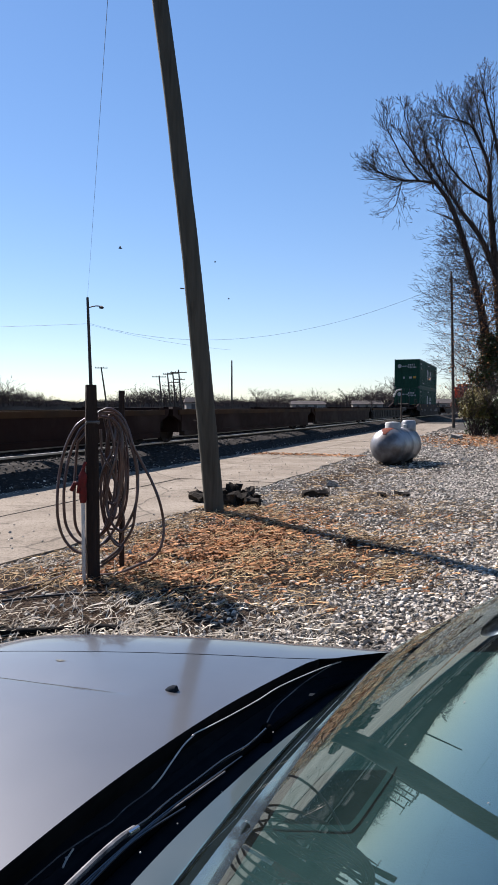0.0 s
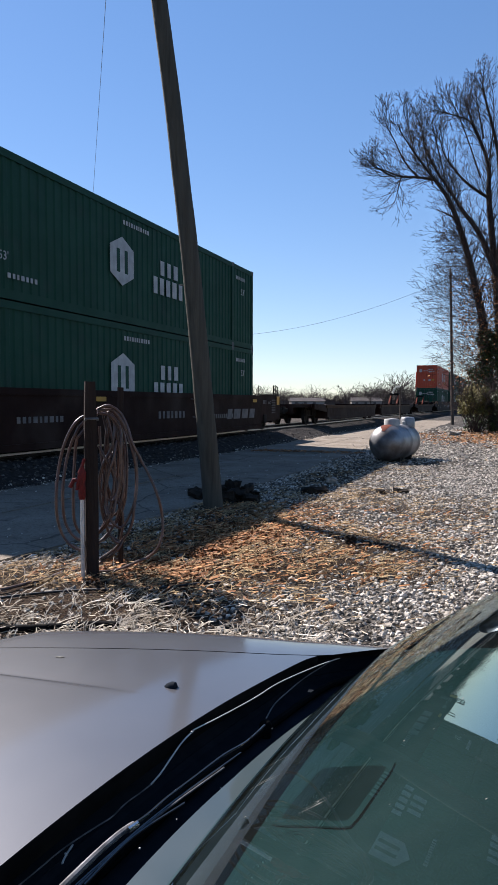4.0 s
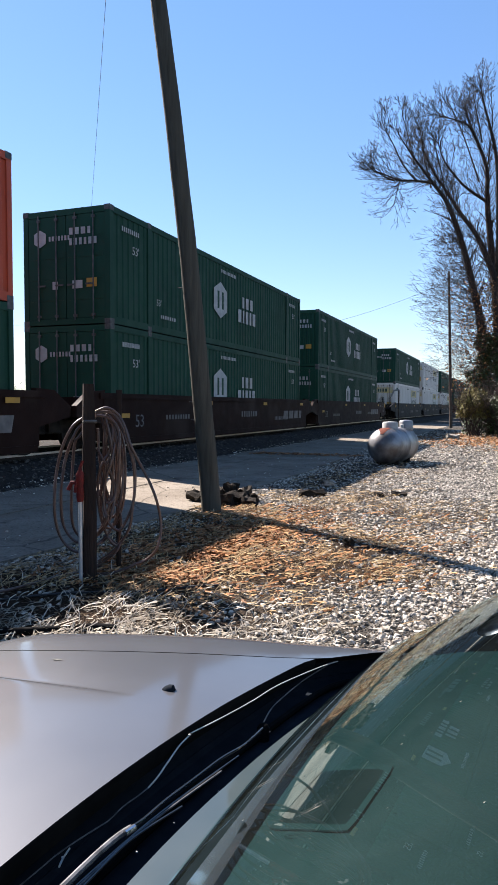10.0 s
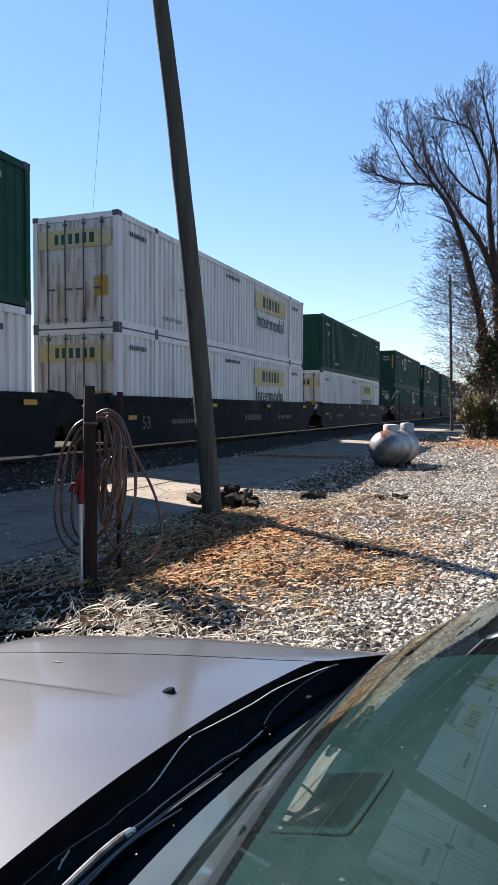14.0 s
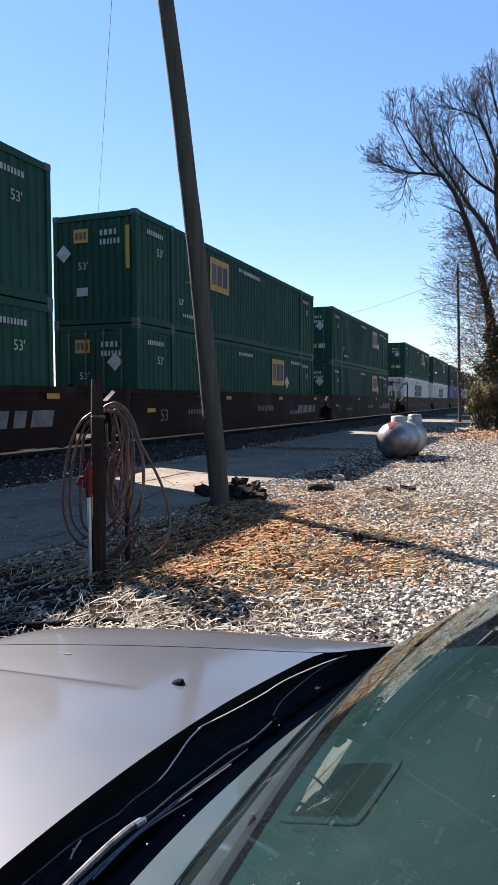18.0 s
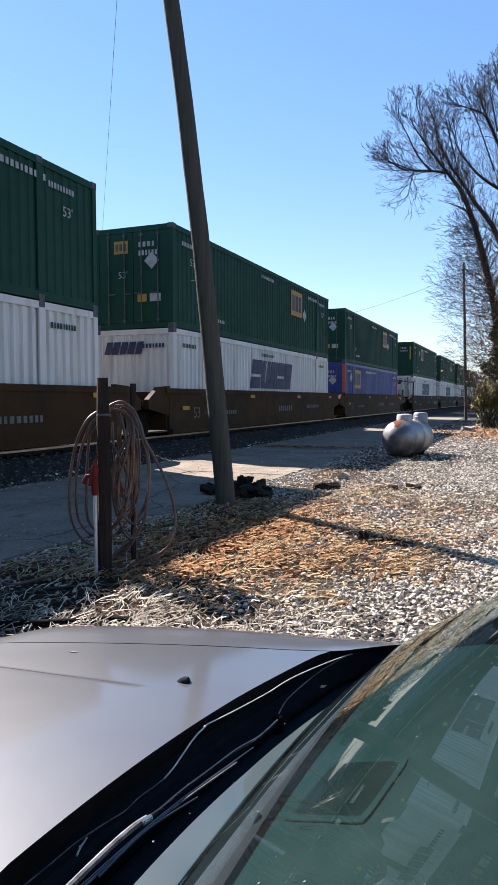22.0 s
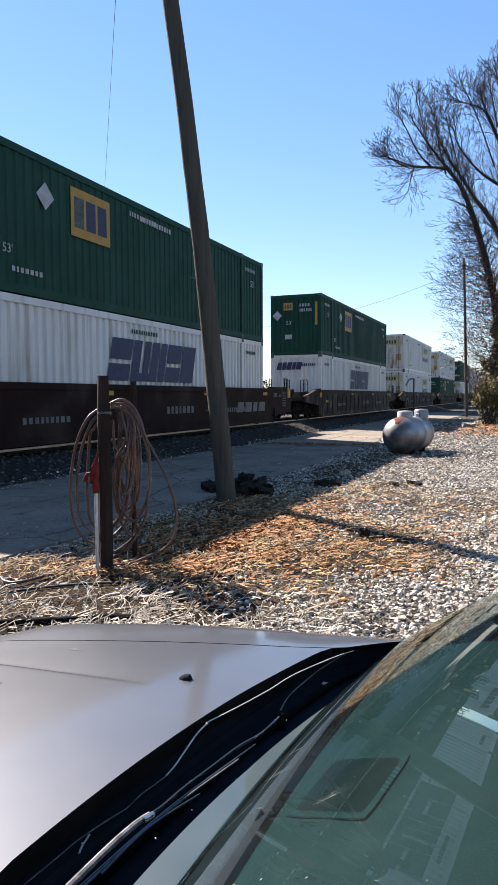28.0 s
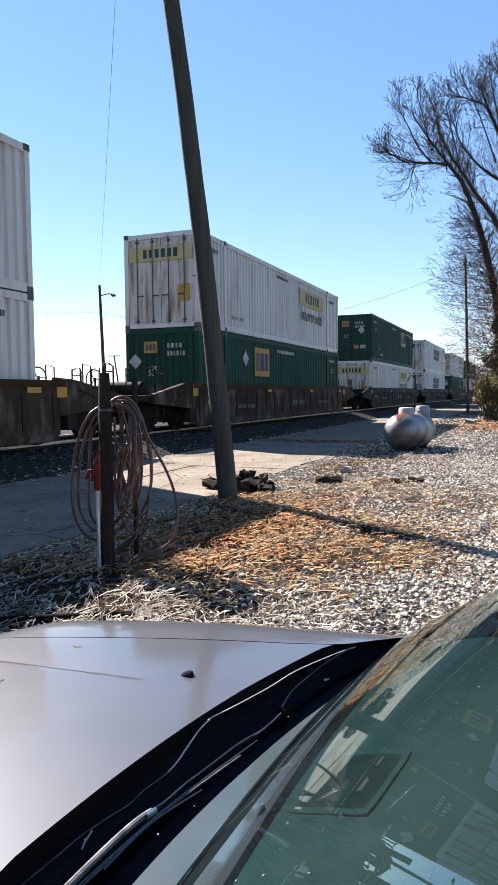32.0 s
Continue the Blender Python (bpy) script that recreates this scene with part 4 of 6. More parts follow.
# place, upper load, doors lead, lower load, doors lead, wagon colour, front and rear of the wagon
STACKS = [
    (72.86, HG, 0, HG, 1, "well_brown", "end", "end"),
    (155.42, HO, 0, HG, 1, "well_brown", "end", "joint"), (175.11, HG, 1, HG, 1, "well_brown", "joint", "joint"), (194.56, HG, 0, HG, 1, "well_brown", "joint", "end"),
    (219.20, HG, 1, JB, 1, "well_blue", "end", "joint"), (238.70, JB, 1, JB, 1, "well_blue", "joint", "joint"), (258.47, GR, 0, JB, 1, "well_blue", "joint", "end"),
    (281.92, EM, 0, EM, 1, "well_brown", "end", "joint"), (301.52, EM, 0, EM, 1, "well_brown", "joint", "joint"), (321.21, EM, 1, EM, 1, "well_brown", "joint", "end"),
    (345.23, EM, 1, SW, 1, "well_yellow", "end", "joint"), (365.06, EM, 1, SW, 0, "well_yellow", "joint", "joint"), (384.61, EM, 1, EB, 1, "well_yellow", "joint", "end"),
    (408.39, EM, 0, SW, 1, "well_brown", "end", "joint"), (428.34, EM, 1, SW, 1, "well_brown", "joint", "joint"), (448.14, EM, 0, SW, 0, "well_brown", "joint", "end"),
    (472.13, EM, 0, SW, 0, "well_tan", "end", "end"), (495.95, JB, 1, JB, 1, "well_tan", "end", "end"), (519.60, JB, 1, EM, 0, "well_tan", "end", "end"),
    (544.00, EM, 1, JB, 1, "well_black", "end", "end"), (567.66, SW, 1, SW, 1, "well_black", "end", "end"), (591.30, JB, 1, EM, 1, "well_brown", "end", "end"),
    (615.00, EM, 0, JB, 1, "well_brown", "end", "end"), (638.70, JB, 1, JB, 1, "well_brown", "end", "end"),
]
EMPTY = [(-24.8, "joint", "joint"), (-10.3, "joint", "joint"), (4.2, "joint", "joint"), (18.7, "joint", "joint"), (33.2, "joint", "joint"), (47.7, "joint", "end"), (100.2, "end", "joint")]
MOVING = []
BASE = 0.18


def build_train():
    red = mesh_of("corner_post", box(B(), -0.075, 0.075, -0.075, 0.075, 0.12, CH - 0.12), M["redpost"])
    made, wells = {}, {}
    for i, (y, up, ud, lo, ld, wc, fe, re) in enumerate(STACKS):
        for (kind, d, z) in ((lo, ld, RAIL + BASE), (up, ud, RAIL + BASE + CH + 0.015)):
            key = (kind, d, i % 3 if kind != HO else 0)
            m = pose(CX, y, z)
            if key in made:
                ob = copy_thing(made[key], m)
            else:
                ob = made[key] = container(*kind, bool(d), LAB[kind] + (", doors leading" if d else ""), 3 + 5 * (i % 3) + i % 2, red if kind == EB else None)
                ob.matrix_basis = m
            MOVING.append((ob, y, z))
        key = (wc, fe, re)
        m = pose(CX, y, RAIL)
        if key in wells:
            ob = copy_thing(wells[key], m)
        else:
            ob = wells[key] = well_car(wc, 1.36, fe, re, {"well_brown": "rusty dark brown", "well_blue": "dark navy", "well_yellow": "dirty yellow-brown", "well_black": "black", "well_tan": "dirty tan ribbed"}[wc] + " steel well wagon under stacked containers", i)
            ob.matrix_basis = m
        MOVING.append((ob, y, RAIL))
    low = {}
    for i, (y, fe, re) in enumerate(EMPTY):
        m = pose(CX, y, RAIL)
        if (fe, re) in low:
            ob = copy_thing(low[fe, re], m)
        else:
            ob = low[fe, re] = well_car("well_black" if i % 2 else "well_brown", 0.96, fe, re, "empty grimy steel well wagon", 40 + i, 12.1, False)
            ob.matrix_basis = m
        MOVING.append((ob, y, RAIL))
    for y, f, r, ln, y0 in ((115.9, "joint", "end", 13.6, 14.4), (136.6, "end", "end", 11.5, 12.6)):
        ob = hitch_car("empty grimy low wagon with a raised trailer hitch", f, r, ln, y0, int(y))
        ob.matrix_basis = pose(CX, y, RAIL)
        MOVING.append((ob, y, RAIL))


build_lane()
build_train()


# ---- the leaning pole, the post with the hose, the tank ----
def build_pole():
    p = tagged(new("utility_pole"), "leaning weathered grey-brown wooden utility pole", "utility pole")
    p.matrix_basis = pose(-3.97, 8.88, 0)
    lean = Vector((-0.056, -0.119, 1.0))
    bm = B()
    n = 40
    bow = Vector((0.92, 0.36, 0))
    up = [-0.3 + 10.8 * i / n for i in range(n + 1)]
    tube(bm, [lean * z + bow * (0.036 * math.sin(math.pi * max(0.0, z) / 6.9) - 0.03 * (max(0.0, z) / 6.9) ** 4) + Vector((0.006 * noise.noise((z, 0, 0)), 0.006 * noise.noise((0, z, 0)), 0)) for z in up],
         [0.142 - 0.060 * i / n + 0.004 * noise.noise((i * 0.9, 7, 0)) for i in range(n + 1)], 20)
    part("shaft", bm, M["polewood"], p, smooth=True)
    for z, a in ((1.3, 200), (1.55, 215), (3.1, 190)):
        bm = tube(B(), (lean * z + Vector((0.10 * math.cos(radians(a)), 0.10 * math.sin(radians(a)), 0)), lean * z + Vector((0.16 * math.cos(radians(a)), 0.16 * math.sin(radians(a)), 0.01))), 0.008, 6)
        part("bolt", bm, M["casting"], p, "rusty bolt")


build_pole()


def chunk(name, label, category, x, y, z, sx, sy, sz, turn, tilt, material, seed):
    """A broken, uneven block lying on the ground."""
    r = random.Random(seed)
    ob = tagged(new(name), label, category)
    bm = B()
    bmesh.ops.create_cube(bm, size=1)
    bmesh.ops.subdivide_edges(bm, edges=bm.edges[:], cuts=2, use_grid_fill=True)
    for v in bm.verts:
        v.co = Vector((v.co.x * sx, v.co.y * sy, v.co.z * sz)) + Vector((r.uniform(-1, 1), r.uniform(-1, 1), r.uniform(-1, 1))) * min(sx, sy, sz) * 0.24
    part("block", bm, material, ob)
    ob.matrix_basis = pose(x, y, z + sz * 0.45, tilt, tilt * 0.4, turn)
    return ob


def build_debris():
    r = random.Random(12)
    spots = ((-4.43, 10.18, 0.3, 0.15), (-4.01, 9.46, 0.24, 0.17), (-4.39, 10.65, 0.28, 0.2), (-3.94, 9.75, 0.34, 0.17), (-3.99, 10.21, 0.3, 0.18), (-3.67, 9.60, 0.22, 0.13), (-3.82, 10.13, 0.2, 0.11), (-4.65, 9.80, 0.3, 0.13), (-4.27, 10.24, 0.2, 0.24))
    for i, (x, y, s, h) in enumerate(spots):
        chunk("wood_chunk", "broken dark chunk of wood at the pole's foot", "debris", x, y, 0, s, s * r.uniform(0.45, 0.8), h, r.uniform(0, 180), r.uniform(-14, 14), M["rubble"], i)
    chunk("wood_block", "short weathered plank lying on straw", "debris", -3.1, 11.05, 0, 0.42, 0.16, 0.10, 25, 4, M["rubble"], 31)
    chunk("brick", "dark broken brick on the gravel", "debris", -1.75, 11.55, 0, 0.24, 0.11, 0.08, 50, 12, M["rubble"], 32)
    chunk("brick", "dark broken brick on the gravel", "debris", -2.05, 11.4, 0, 0.16, 0.10, 0.07, 120, -8, M["rubble"], 33)
    chunk("rock", "pale stone on the straw", "debris", -3.2, 12.6, 0, 0.20, 0.14, 0.10, 20, 6, M["stone"], 34)
    chunk("rock", "dark stone on the straw", "debris", -1.62, 7.25, 0, 0.10, 0.08, 0.07, 70, 6, M["rubble"], 35)
    chunk("rock", "pale stone by the bushes", "debris", -2.6, 33.4, 0, 0.55, 0.35, 0.22, 10, 4, M["stone"], 36)


build_debris()

RIGHT, BACK = Vector((0.822, 0.569, 0)), Vector((-0.569, 0.822, 0))
POST = Vector((-3.32, 4.90, 0))


def spot(a, d, z):
    """A place by the post: a to its right as seen from the lot, d behind it, z up."""
    return POST + RIGHT * a + BACK * d + Vector((0, 0, z))


def build_post():
    p = tagged(new("hose_post"), "dark weathered timber post standing in dry straw", "post")
    p.matrix_basis = Matrix.Translation(POST) @ pose(0, 0, 0, 0, 0, 40)
    bm = box(B(), -0.052, 0.052, -0.05, 0.05, -0.2, 1.68)
    bmesh.ops.subdivide_edges(bm, edges=bm.edges[:], cuts=4, use_grid_fill=True)
    for v in bm.verts:
        if v.co.z > 1.6:
            v.co.x *= 0.8
            v.co.y *= 0.8
        v.co += Vector((noise.noise(v.co * 9), noise.noise(v.co * 9 + Vector((5, 0, 0))), noise.noise(v.co * 11) * 0.5)) * 0.007
    part("timber", bm, M["postwood"], p)
    bm = B()
    tube(bm, ((-0.05, -0.075, 1.36), (-0.05, -0.12, 1.37), (0.05, -0.12, 1.37), (0.05, -0.075, 1.36)), 0.012, 6)
    part("hook", bm, M["casting"], p)
    q = tagged(new("back_post"), "thin dark wooden stake behind the hose", "post")
    q.matrix_basis = Matrix.Translation(spot(0.26, 0.35, 0))
    part("timber", tube(B(), ((0, 0, -0.2), (0.0, 0, 0.8), (0.012, 0, 1.64)), (0.024, 0.024, 0.028), 8), M["postwood"], q, smooth=True)
    h = tagged(new("water_hydrant"), "yard hydrant with red head on a grey pipe", "hydrant")
    o = spot(-0.075, -0.08, 0)
    h.matrix_basis = Matrix.Translation(o)
    part("pipe", tube(B(), ((0, 0, -0.1), (0, 0, 0.72)), 0.016, 10), M["pipe"], h, smooth=True)
    part("head", lathe(B(), ((0.024, 0.70), (0.032, 0.74), (0.027, 0.84), (0.034, 0.88), (0.034, 0.93), (0.015, 0.97)), 12), M["red"], h, smooth=True)
    part("spout", tube(B(), ((0, 0, 0.86), (-0.06, -0.03, 0.86), (-0.085, -0.045, 0.80)), 0.018, 8), M["red"], h, smooth=True)
    part("lever", tube(B(), ((0, 0, 0.97), (0.02, 0.01, 1.04), (-0.01, -0.02, 0.92), (-0.03, -0.03, 0.78)), 0.013, 6), M["red"], h, smooth=True)


build_post()


def build_hose():
    h = tagged(new("hose_coil"), "brown rubber hose hung in loose loops on the post", "hose")
    # strands from the top of the hank, each (to the right, up) seen from the lot, then its depth behind the post
    strands = (
        (((0.06, 1.44), (-0.055, 1.385), (-0.135, 1.317), (-0.214, 1.158), (-0.267, 0.94), (-0.289, 0.703), (-0.28, 0.50), (-0.22, 0.33), (-0.10, 0.24), (0.06, 0.29), (0.20, 0.45), (0.27, 0.70), (0.29, 0.98), (0.25, 1.25), (0.16, 1.42)), 0.13),
        (((0.08, 1.43), (-0.065, 1.327), (-0.125, 1.237), (-0.184, 1.079), (-0.22, 0.90), (-0.235, 0.70), (-0.215, 0.47), (-0.11, 0.33), (0.03, 0.36), (0.16, 0.52), (0.235, 0.75), (0.255, 1.02), (0.22, 1.28), (0.15, 1.43)), 0.11),
        (((0.07, 1.42), (-0.08, 1.238), (-0.115, 1.178), (-0.135, 0.98), (-0.149, 0.703), (-0.135, 0.465), (-0.045, 0.347), (0.07, 0.40), (0.16, 0.60), (0.20, 0.86), (0.19, 1.15), (0.14, 1.40)), 0.10),
        (((0.06, 1.445), (0.152, 1.479), (0.251, 1.416), (0.311, 1.297), (0.35, 1.158), (0.43, 1.0), (0.509, 0.842), (0.568, 0.683), (0.604, 0.525), (0.608, 0.386), (0.568, 0.248), (0.489, 0.158), (0.39, 0.123), (0.20, 0.06), (0.02, 0.05)), 0.06),
        (((0.06, 1.436), (0.192, 1.436), (0.271, 1.317), (0.33, 1.158), (0.374, 0.98), (0.384, 0.782), (0.36, 0.584), (0.33, 0.426), (0.22, 0.26), (0.07, 0.16)), 0.07),
        (((0.06, 1.416), (0.182, 1.386), (0.251, 1.277), (0.255, 1.099), (0.242, 0.881), (0.212, 0.683), (0.172, 0.525), (0.07, 0.386), (-0.02, 0.36)), 0.09),
        (((0.10, 1.43), (0.192, 1.356), (0.202, 1.218), (0.152, 1.059), (0.093, 0.921), (0.073, 0.723), (0.10, 0.52), (0.15, 0.37), (0.20, 0.32), (0.24, 0.29)), 0.12),
        (((0.06, 1.455), (0.18, 1.455), (0.275, 1.33), (0.36, 1.10), (0.39, 0.90), (0.37, 0.66), (0.30, 0.48), (0.24, 0.42), (0.16, 0.50), (0.12, 0.66), (0.14, 0.86), (0.19, 1.02), (0.22, 1.18)), 0.08),
        (((0.22, 1.10), (0.16, 1.02), (0.13, 0.86), (0.17, 0.70), (0.25, 0.60), (0.27, 0.45), (0.242, 0.287)), 0.14),
        (((0.07, 1.13), (0.12, 1.03), (0.19, 0.90), (0.22, 0.76), (0.18, 0.66), (0.11, 0.70), (0.07, 0.82), (0.10, 0.98), (0.16, 1.08)), 0.10),
        (((0.02, 0.29), (0.063, 0.317), (0.113, 0.337), (0.152, 0.37), (0.192, 0.317), (0.242, 0.287)), 0.03),
        (((0.03, 0.12), (0.063, 0.129), (0.133, 0.172), (0.222, 0.248), (0.26, 0.32)), 0.04),
        (((0.02, 0.36), (0.063, 0.396), (0.123, 0.475), (0.16, 0.56)), 0.05),
        (((0.12, 1.44), (0.20, 1.36), (0.235, 1.10), (0.22, 0.80), (0.17, 0.55), (0.13, 0.50), (0.10, 0.62), (0.11, 0.90), (0.13, 1.20), (0.15, 1.40)), 0.16),
        (((0.14, 1.44), (0.22, 1.34), (0.27, 1.08), (0.26, 0.78), (0.21, 0.62), (0.16, 0.66), (0.13, 0.86), (0.14, 1.12), (0.17, 1.38)), 0.19),
        (((0.10, 1.45), (0.14, 1.22), (0.17, 0.95), (0.23, 0.72), (0.24, 0.58), (0.19, 0.52), (0.14, 0.60), (0.12, 0.80), (0.09, 1.05), (0.08, 1.30)), 0.17),
        (((0.13, 1.45), (0.21, 1.40), (0.29, 1.22), (0.31, 0.95), (0.29, 0.66), (0.22, 0.46), (0.14, 0.44), (0.09, 0.58)), 0.15))
    for k, (line, d) in enumerate(strands):
        pts = smooth_path([spot(a, d + 0.02 * math.sin(2.1 * i + k), z) for i, (a, z) in enumerate(line)], 6)
        part("loop", tube(B(), pts, 0.0125 if k < 8 else 0.011, 8), M["hose"], h, smooth=True)
    for name, lab, pts, rad, mat in (
            ("ground_hose", "thin brown hose lying on the straw", ((-3.95, 4.33), (-3.83, 4.25), (-3.72, 4.27), (-3.65, 4.52), (-3.58, 4.87), (-3.50, 5.02)), 0.013, "hose"),
            ("ground_hose", "thin dark hose lying on the straw", ((-4.2, 3.3), (-3.65, 3.985), (-3.43, 4.25), (-3.13, 4.49), (-2.66, 4.72), (-2.37, 5.0), (-2.2, 5.1)), 0.010, "cable"),
            ("drain_pipe", "black corrugated pipe lying on the ground", ((-4.2, 2.75), (-3.6, 3.11), (-3.12, 3.40), (-2.80, 3.58), (-2.53, 3.75), (-2.38, 3.80)), 0.024, "rubber")):
        g = tagged(new(name), lab, "hose")
        path = smooth_path([Vector((x, y, (0.03 if name == "drain_pipe" else 0.025) + rad)) for x, y in pts], 8)
        bm = tube(B(), path, [rad * (1 + (0.12 if name == "drain_pipe" and i % 2 else 0)) for i in range(len(path))], 10)
        part("tube", bm, M[mat], g, smooth=True)


def smooth_path(pts, n=6):
    pts = [Vector(p) for p in pts]
    out = []
    for i in range(len(pts) - 1):
        p0, p1, p2, p3 = pts[max(i - 1, 0)], pts[i], pts[i + 1], pts[min(i + 2, len(pts) - 1)]
        for k in range(n):
            t = k / n
            out.append(0.5 * ((2 * p1) + (p2 - p0) * t + (2 * p0 - 5 * p1 + 4 * p2 - p3) * t * t + (3 * p1 - p0 - 3 * p2 + p3) * t ** 3))
    return out + [pts[-1]]


build_hose()


def build_tank():
    t = tagged(new("propane_tank"), "silver propane tank with rusty patch, on the gravel", "propane tank")
    t.matrix_basis = pose(-2.92, 18.30, 0.0, 0, 0, -10)
    r, h, cz = 0.465, 0.62, 0.49
    turn = Matrix.Translation((0, 0, cz)) @ Matrix.Rotation(radians(90), 4, "X")
    prof = [(0.001, -h - 0.42)] + [(r * math.sin(a), -h - 0.42 * math.cos(a)) for a in np.linspace(0.15, math.pi / 2, 10)] + [(r, -0.02), (r + 0.006, 0.0), (r, 0.02), (r, h)] + [(r * math.cos(a), h + 0.42 * math.sin(a)) for a in np.linspace(0.15, 1.42, 10)] + [(0.001, h + 0.42)]
    part("shell", lathe(B(), prof, 48, turn), M["tank"], t, smooth=True)
    rows = []
    for i in range(11):
        b = radians(-48 + 56 * i / 10)  # from the front of the cap back over the top
        rows.append([])
        for j in range(9):
            a = radians(90 + (j - 4) / 4 * (17 - 10 * abs(i - 6) / 6) + 7 * noise.noise((i * 0.7, j * 0.4, 2)))
            ring = (r + 0.004) * (math.cos(b) if b < 0 else 1)
            yy = (-h + 0.425 * math.sin(b)) if b < 0 else (-h + 0.6 * math.sin(b) * 2)
            rows[-1].append((ring * math.cos(a), yy, cz + ring * math.sin(a)))
    part("rust_patch", sheet(B(), rows), M["rust"], t, "red rust patch on the top", True)
    for y in (-0.42, 0.42):
        part("saddle", box(B(), -0.3, 0.3, y - 0.05, y + 0.05, 0, 0.16), M["gear"], t)
    part("valve_dome", lathe(B(), ((0.20, 0.88), (0.20, 1.07), (0.18, 1.10), (0.02, 1.115)), 20, Matrix.Translation((0, -0.30, 0))), M["lid"], t, "pale grey valve cover", True)
    part("fill_cap", lathe(B(), ((0.05, 0.90), (0.05, 1.02), (0.02, 1.04)), 12, Matrix.Translation((0.1, 0.35, 0))), M["lid"], t, smooth=True)
    part("regulator_hood", lathe(B(), ((0.19, 0.85), (0.19, 1.08), (0.16, 1.13), (0.02, 1.145)), 16, Matrix.Translation((0.12, 0.62, 0))), M["tank"], t, "dull grey regulator hood", True)


build_tank()


def build_switch_post():
    s = tagged(new("signal_post"), "thin pale post with a bent arm beside the track", "post")
    s.matrix_basis = pose(-6.9, 45, 0)
    part("mast", tube(B(), ((0, 0, -0.1), (0, 0, 2.6)), 0.045, 8), M["farwood"], s, smooth=True)
    part("arm", tube(B(), ((0, 0, 2.6), (-0.3, 0, 2.55), (-0.5, 0, 2.15)), 0.06, 8), M["lid"], s, "pale bent arm", True)


build_switch_post()


# ---- poles and wires ----
def line_pole(x, y, h, r, label, arms=(), lamp=None, lean=(0, 0)):
    p = tagged(new("power_pole"), label, "power pole", group="poles beyond the track")
    p.matrix_basis = pose(x, y, 0)
    part("mast", tube(B(), ((0, 0, -0.3), (lean[0] * 0.5, lean[1] * 0.5, h * 0.5), (lean[0], lean[1], h)), (r, r * 0.85, r * 0.65), 8), M["farwood"], p, smooth=True)
    s = Vector((0.85, 0.5, 0))
    for z, w in arms:
        a = Vector((lean[0] * z / h, lean[1] * z / h, z))
        part("crossarm", tube(B(), (a - s * w / 2, a + s * w / 2), 0.09, 6), M["farwood"], p)
        for k in (-0.45, -0.2, 0.2, 0.45):
            part("insulator", tube(B(), (a + s * w * k, a + s * w * k + Vector((0, 0, 0.28))), 0.06, 6), M["casting"], p)
    if lamp:
        a = Vector((lean[0], lean[1], h - 0.9))
        part("lamp_arm", tube(B(), (a, a + s * lamp * 0.6 + Vector((0, 0, 0.18)), a + s * lamp + Vector((0, 0, 0.16))), 0.05, 6), M["farwood"], p)
        part("lamp_head", lathe(B(), ((0.05, 0.2), (0.2, 0.1), (0.22, 0.0), (0.12, -0.06)), 10, Matrix.Translation(a + s * lamp)), M["farwood"], p, smooth=True)
    return p


def wire(points, sag, r=0.012, label="thin black overhead wire", name="overhead_wire"):
    a, b = Vector(points[0]), Vector(points[1])
    pts = [a.lerp(b, i / 40) - Vector((0, 0, sag * 4 * (i / 40) * (1 - i / 40))) for i in range(41)]
    w = tagged(new(name), label, "wire")
    part("strand", tube(B(), pts, r, 5), M["cable"], w)


def build_lines():
    line_pole(-34.6, 51.2, 11.0, 0.17, "dark wooden pole with a street lamp", lamp=1.2, lean=(-0.5, 0.2))
    line_pole(-4.1, 51.0, 11.1, 0.115, "weathered wooden pole beside the trees", lean=(-0.35, 0))
    line_pole(-81.0, 125.7, 9.8, 0.2, "distant wooden pole with a crossarm", ((9.6, 2.6),), lean=(-1.2, -0.6))
    for k, (dx, dy, h, arms) in enumerate(((-0.480, 0.890, 8.3, ((8.0, 3.2),)), (-0.469, 0.895, 8.8, ((8.6, 2.0), (6.0, 3.0))), (-0.462, 0.898, 9.0, ((8.8, 2.4), (6.8, 2.6))), (-0.454, 0.901, 9.6, ((9.0, 3.6), (7.4, 2.4))))):
        line_pole(dx * 152, dy * 152, h, 0.22, "distant pole of a small substation", arms, lean=(-0.7, -0.4))
    line_pole(-0.387 * 130, 0.928 * 130, 10.2, 0.2, "distant plain wooden pole")
    top = Vector((-35.1, 51.4, 10.9))
    wire((top, (7.5, -9.6, 10.1)), 0.15, 0.006)
    wire(((-34.8, 51.3, 8.7), (-4.4, 51.0, 10.4)), 2.6, 0.009)
    wire(((-34.8, 51.3, 8.7), (-72, 42, 9.5)), 0.5, 0.011)
    wire(((-34.8, 51.3, 8.6), (-26, 62, 7.0)), 0.3, 0.008)


build_lines()


# ---- birds ----
FLIGHT = []


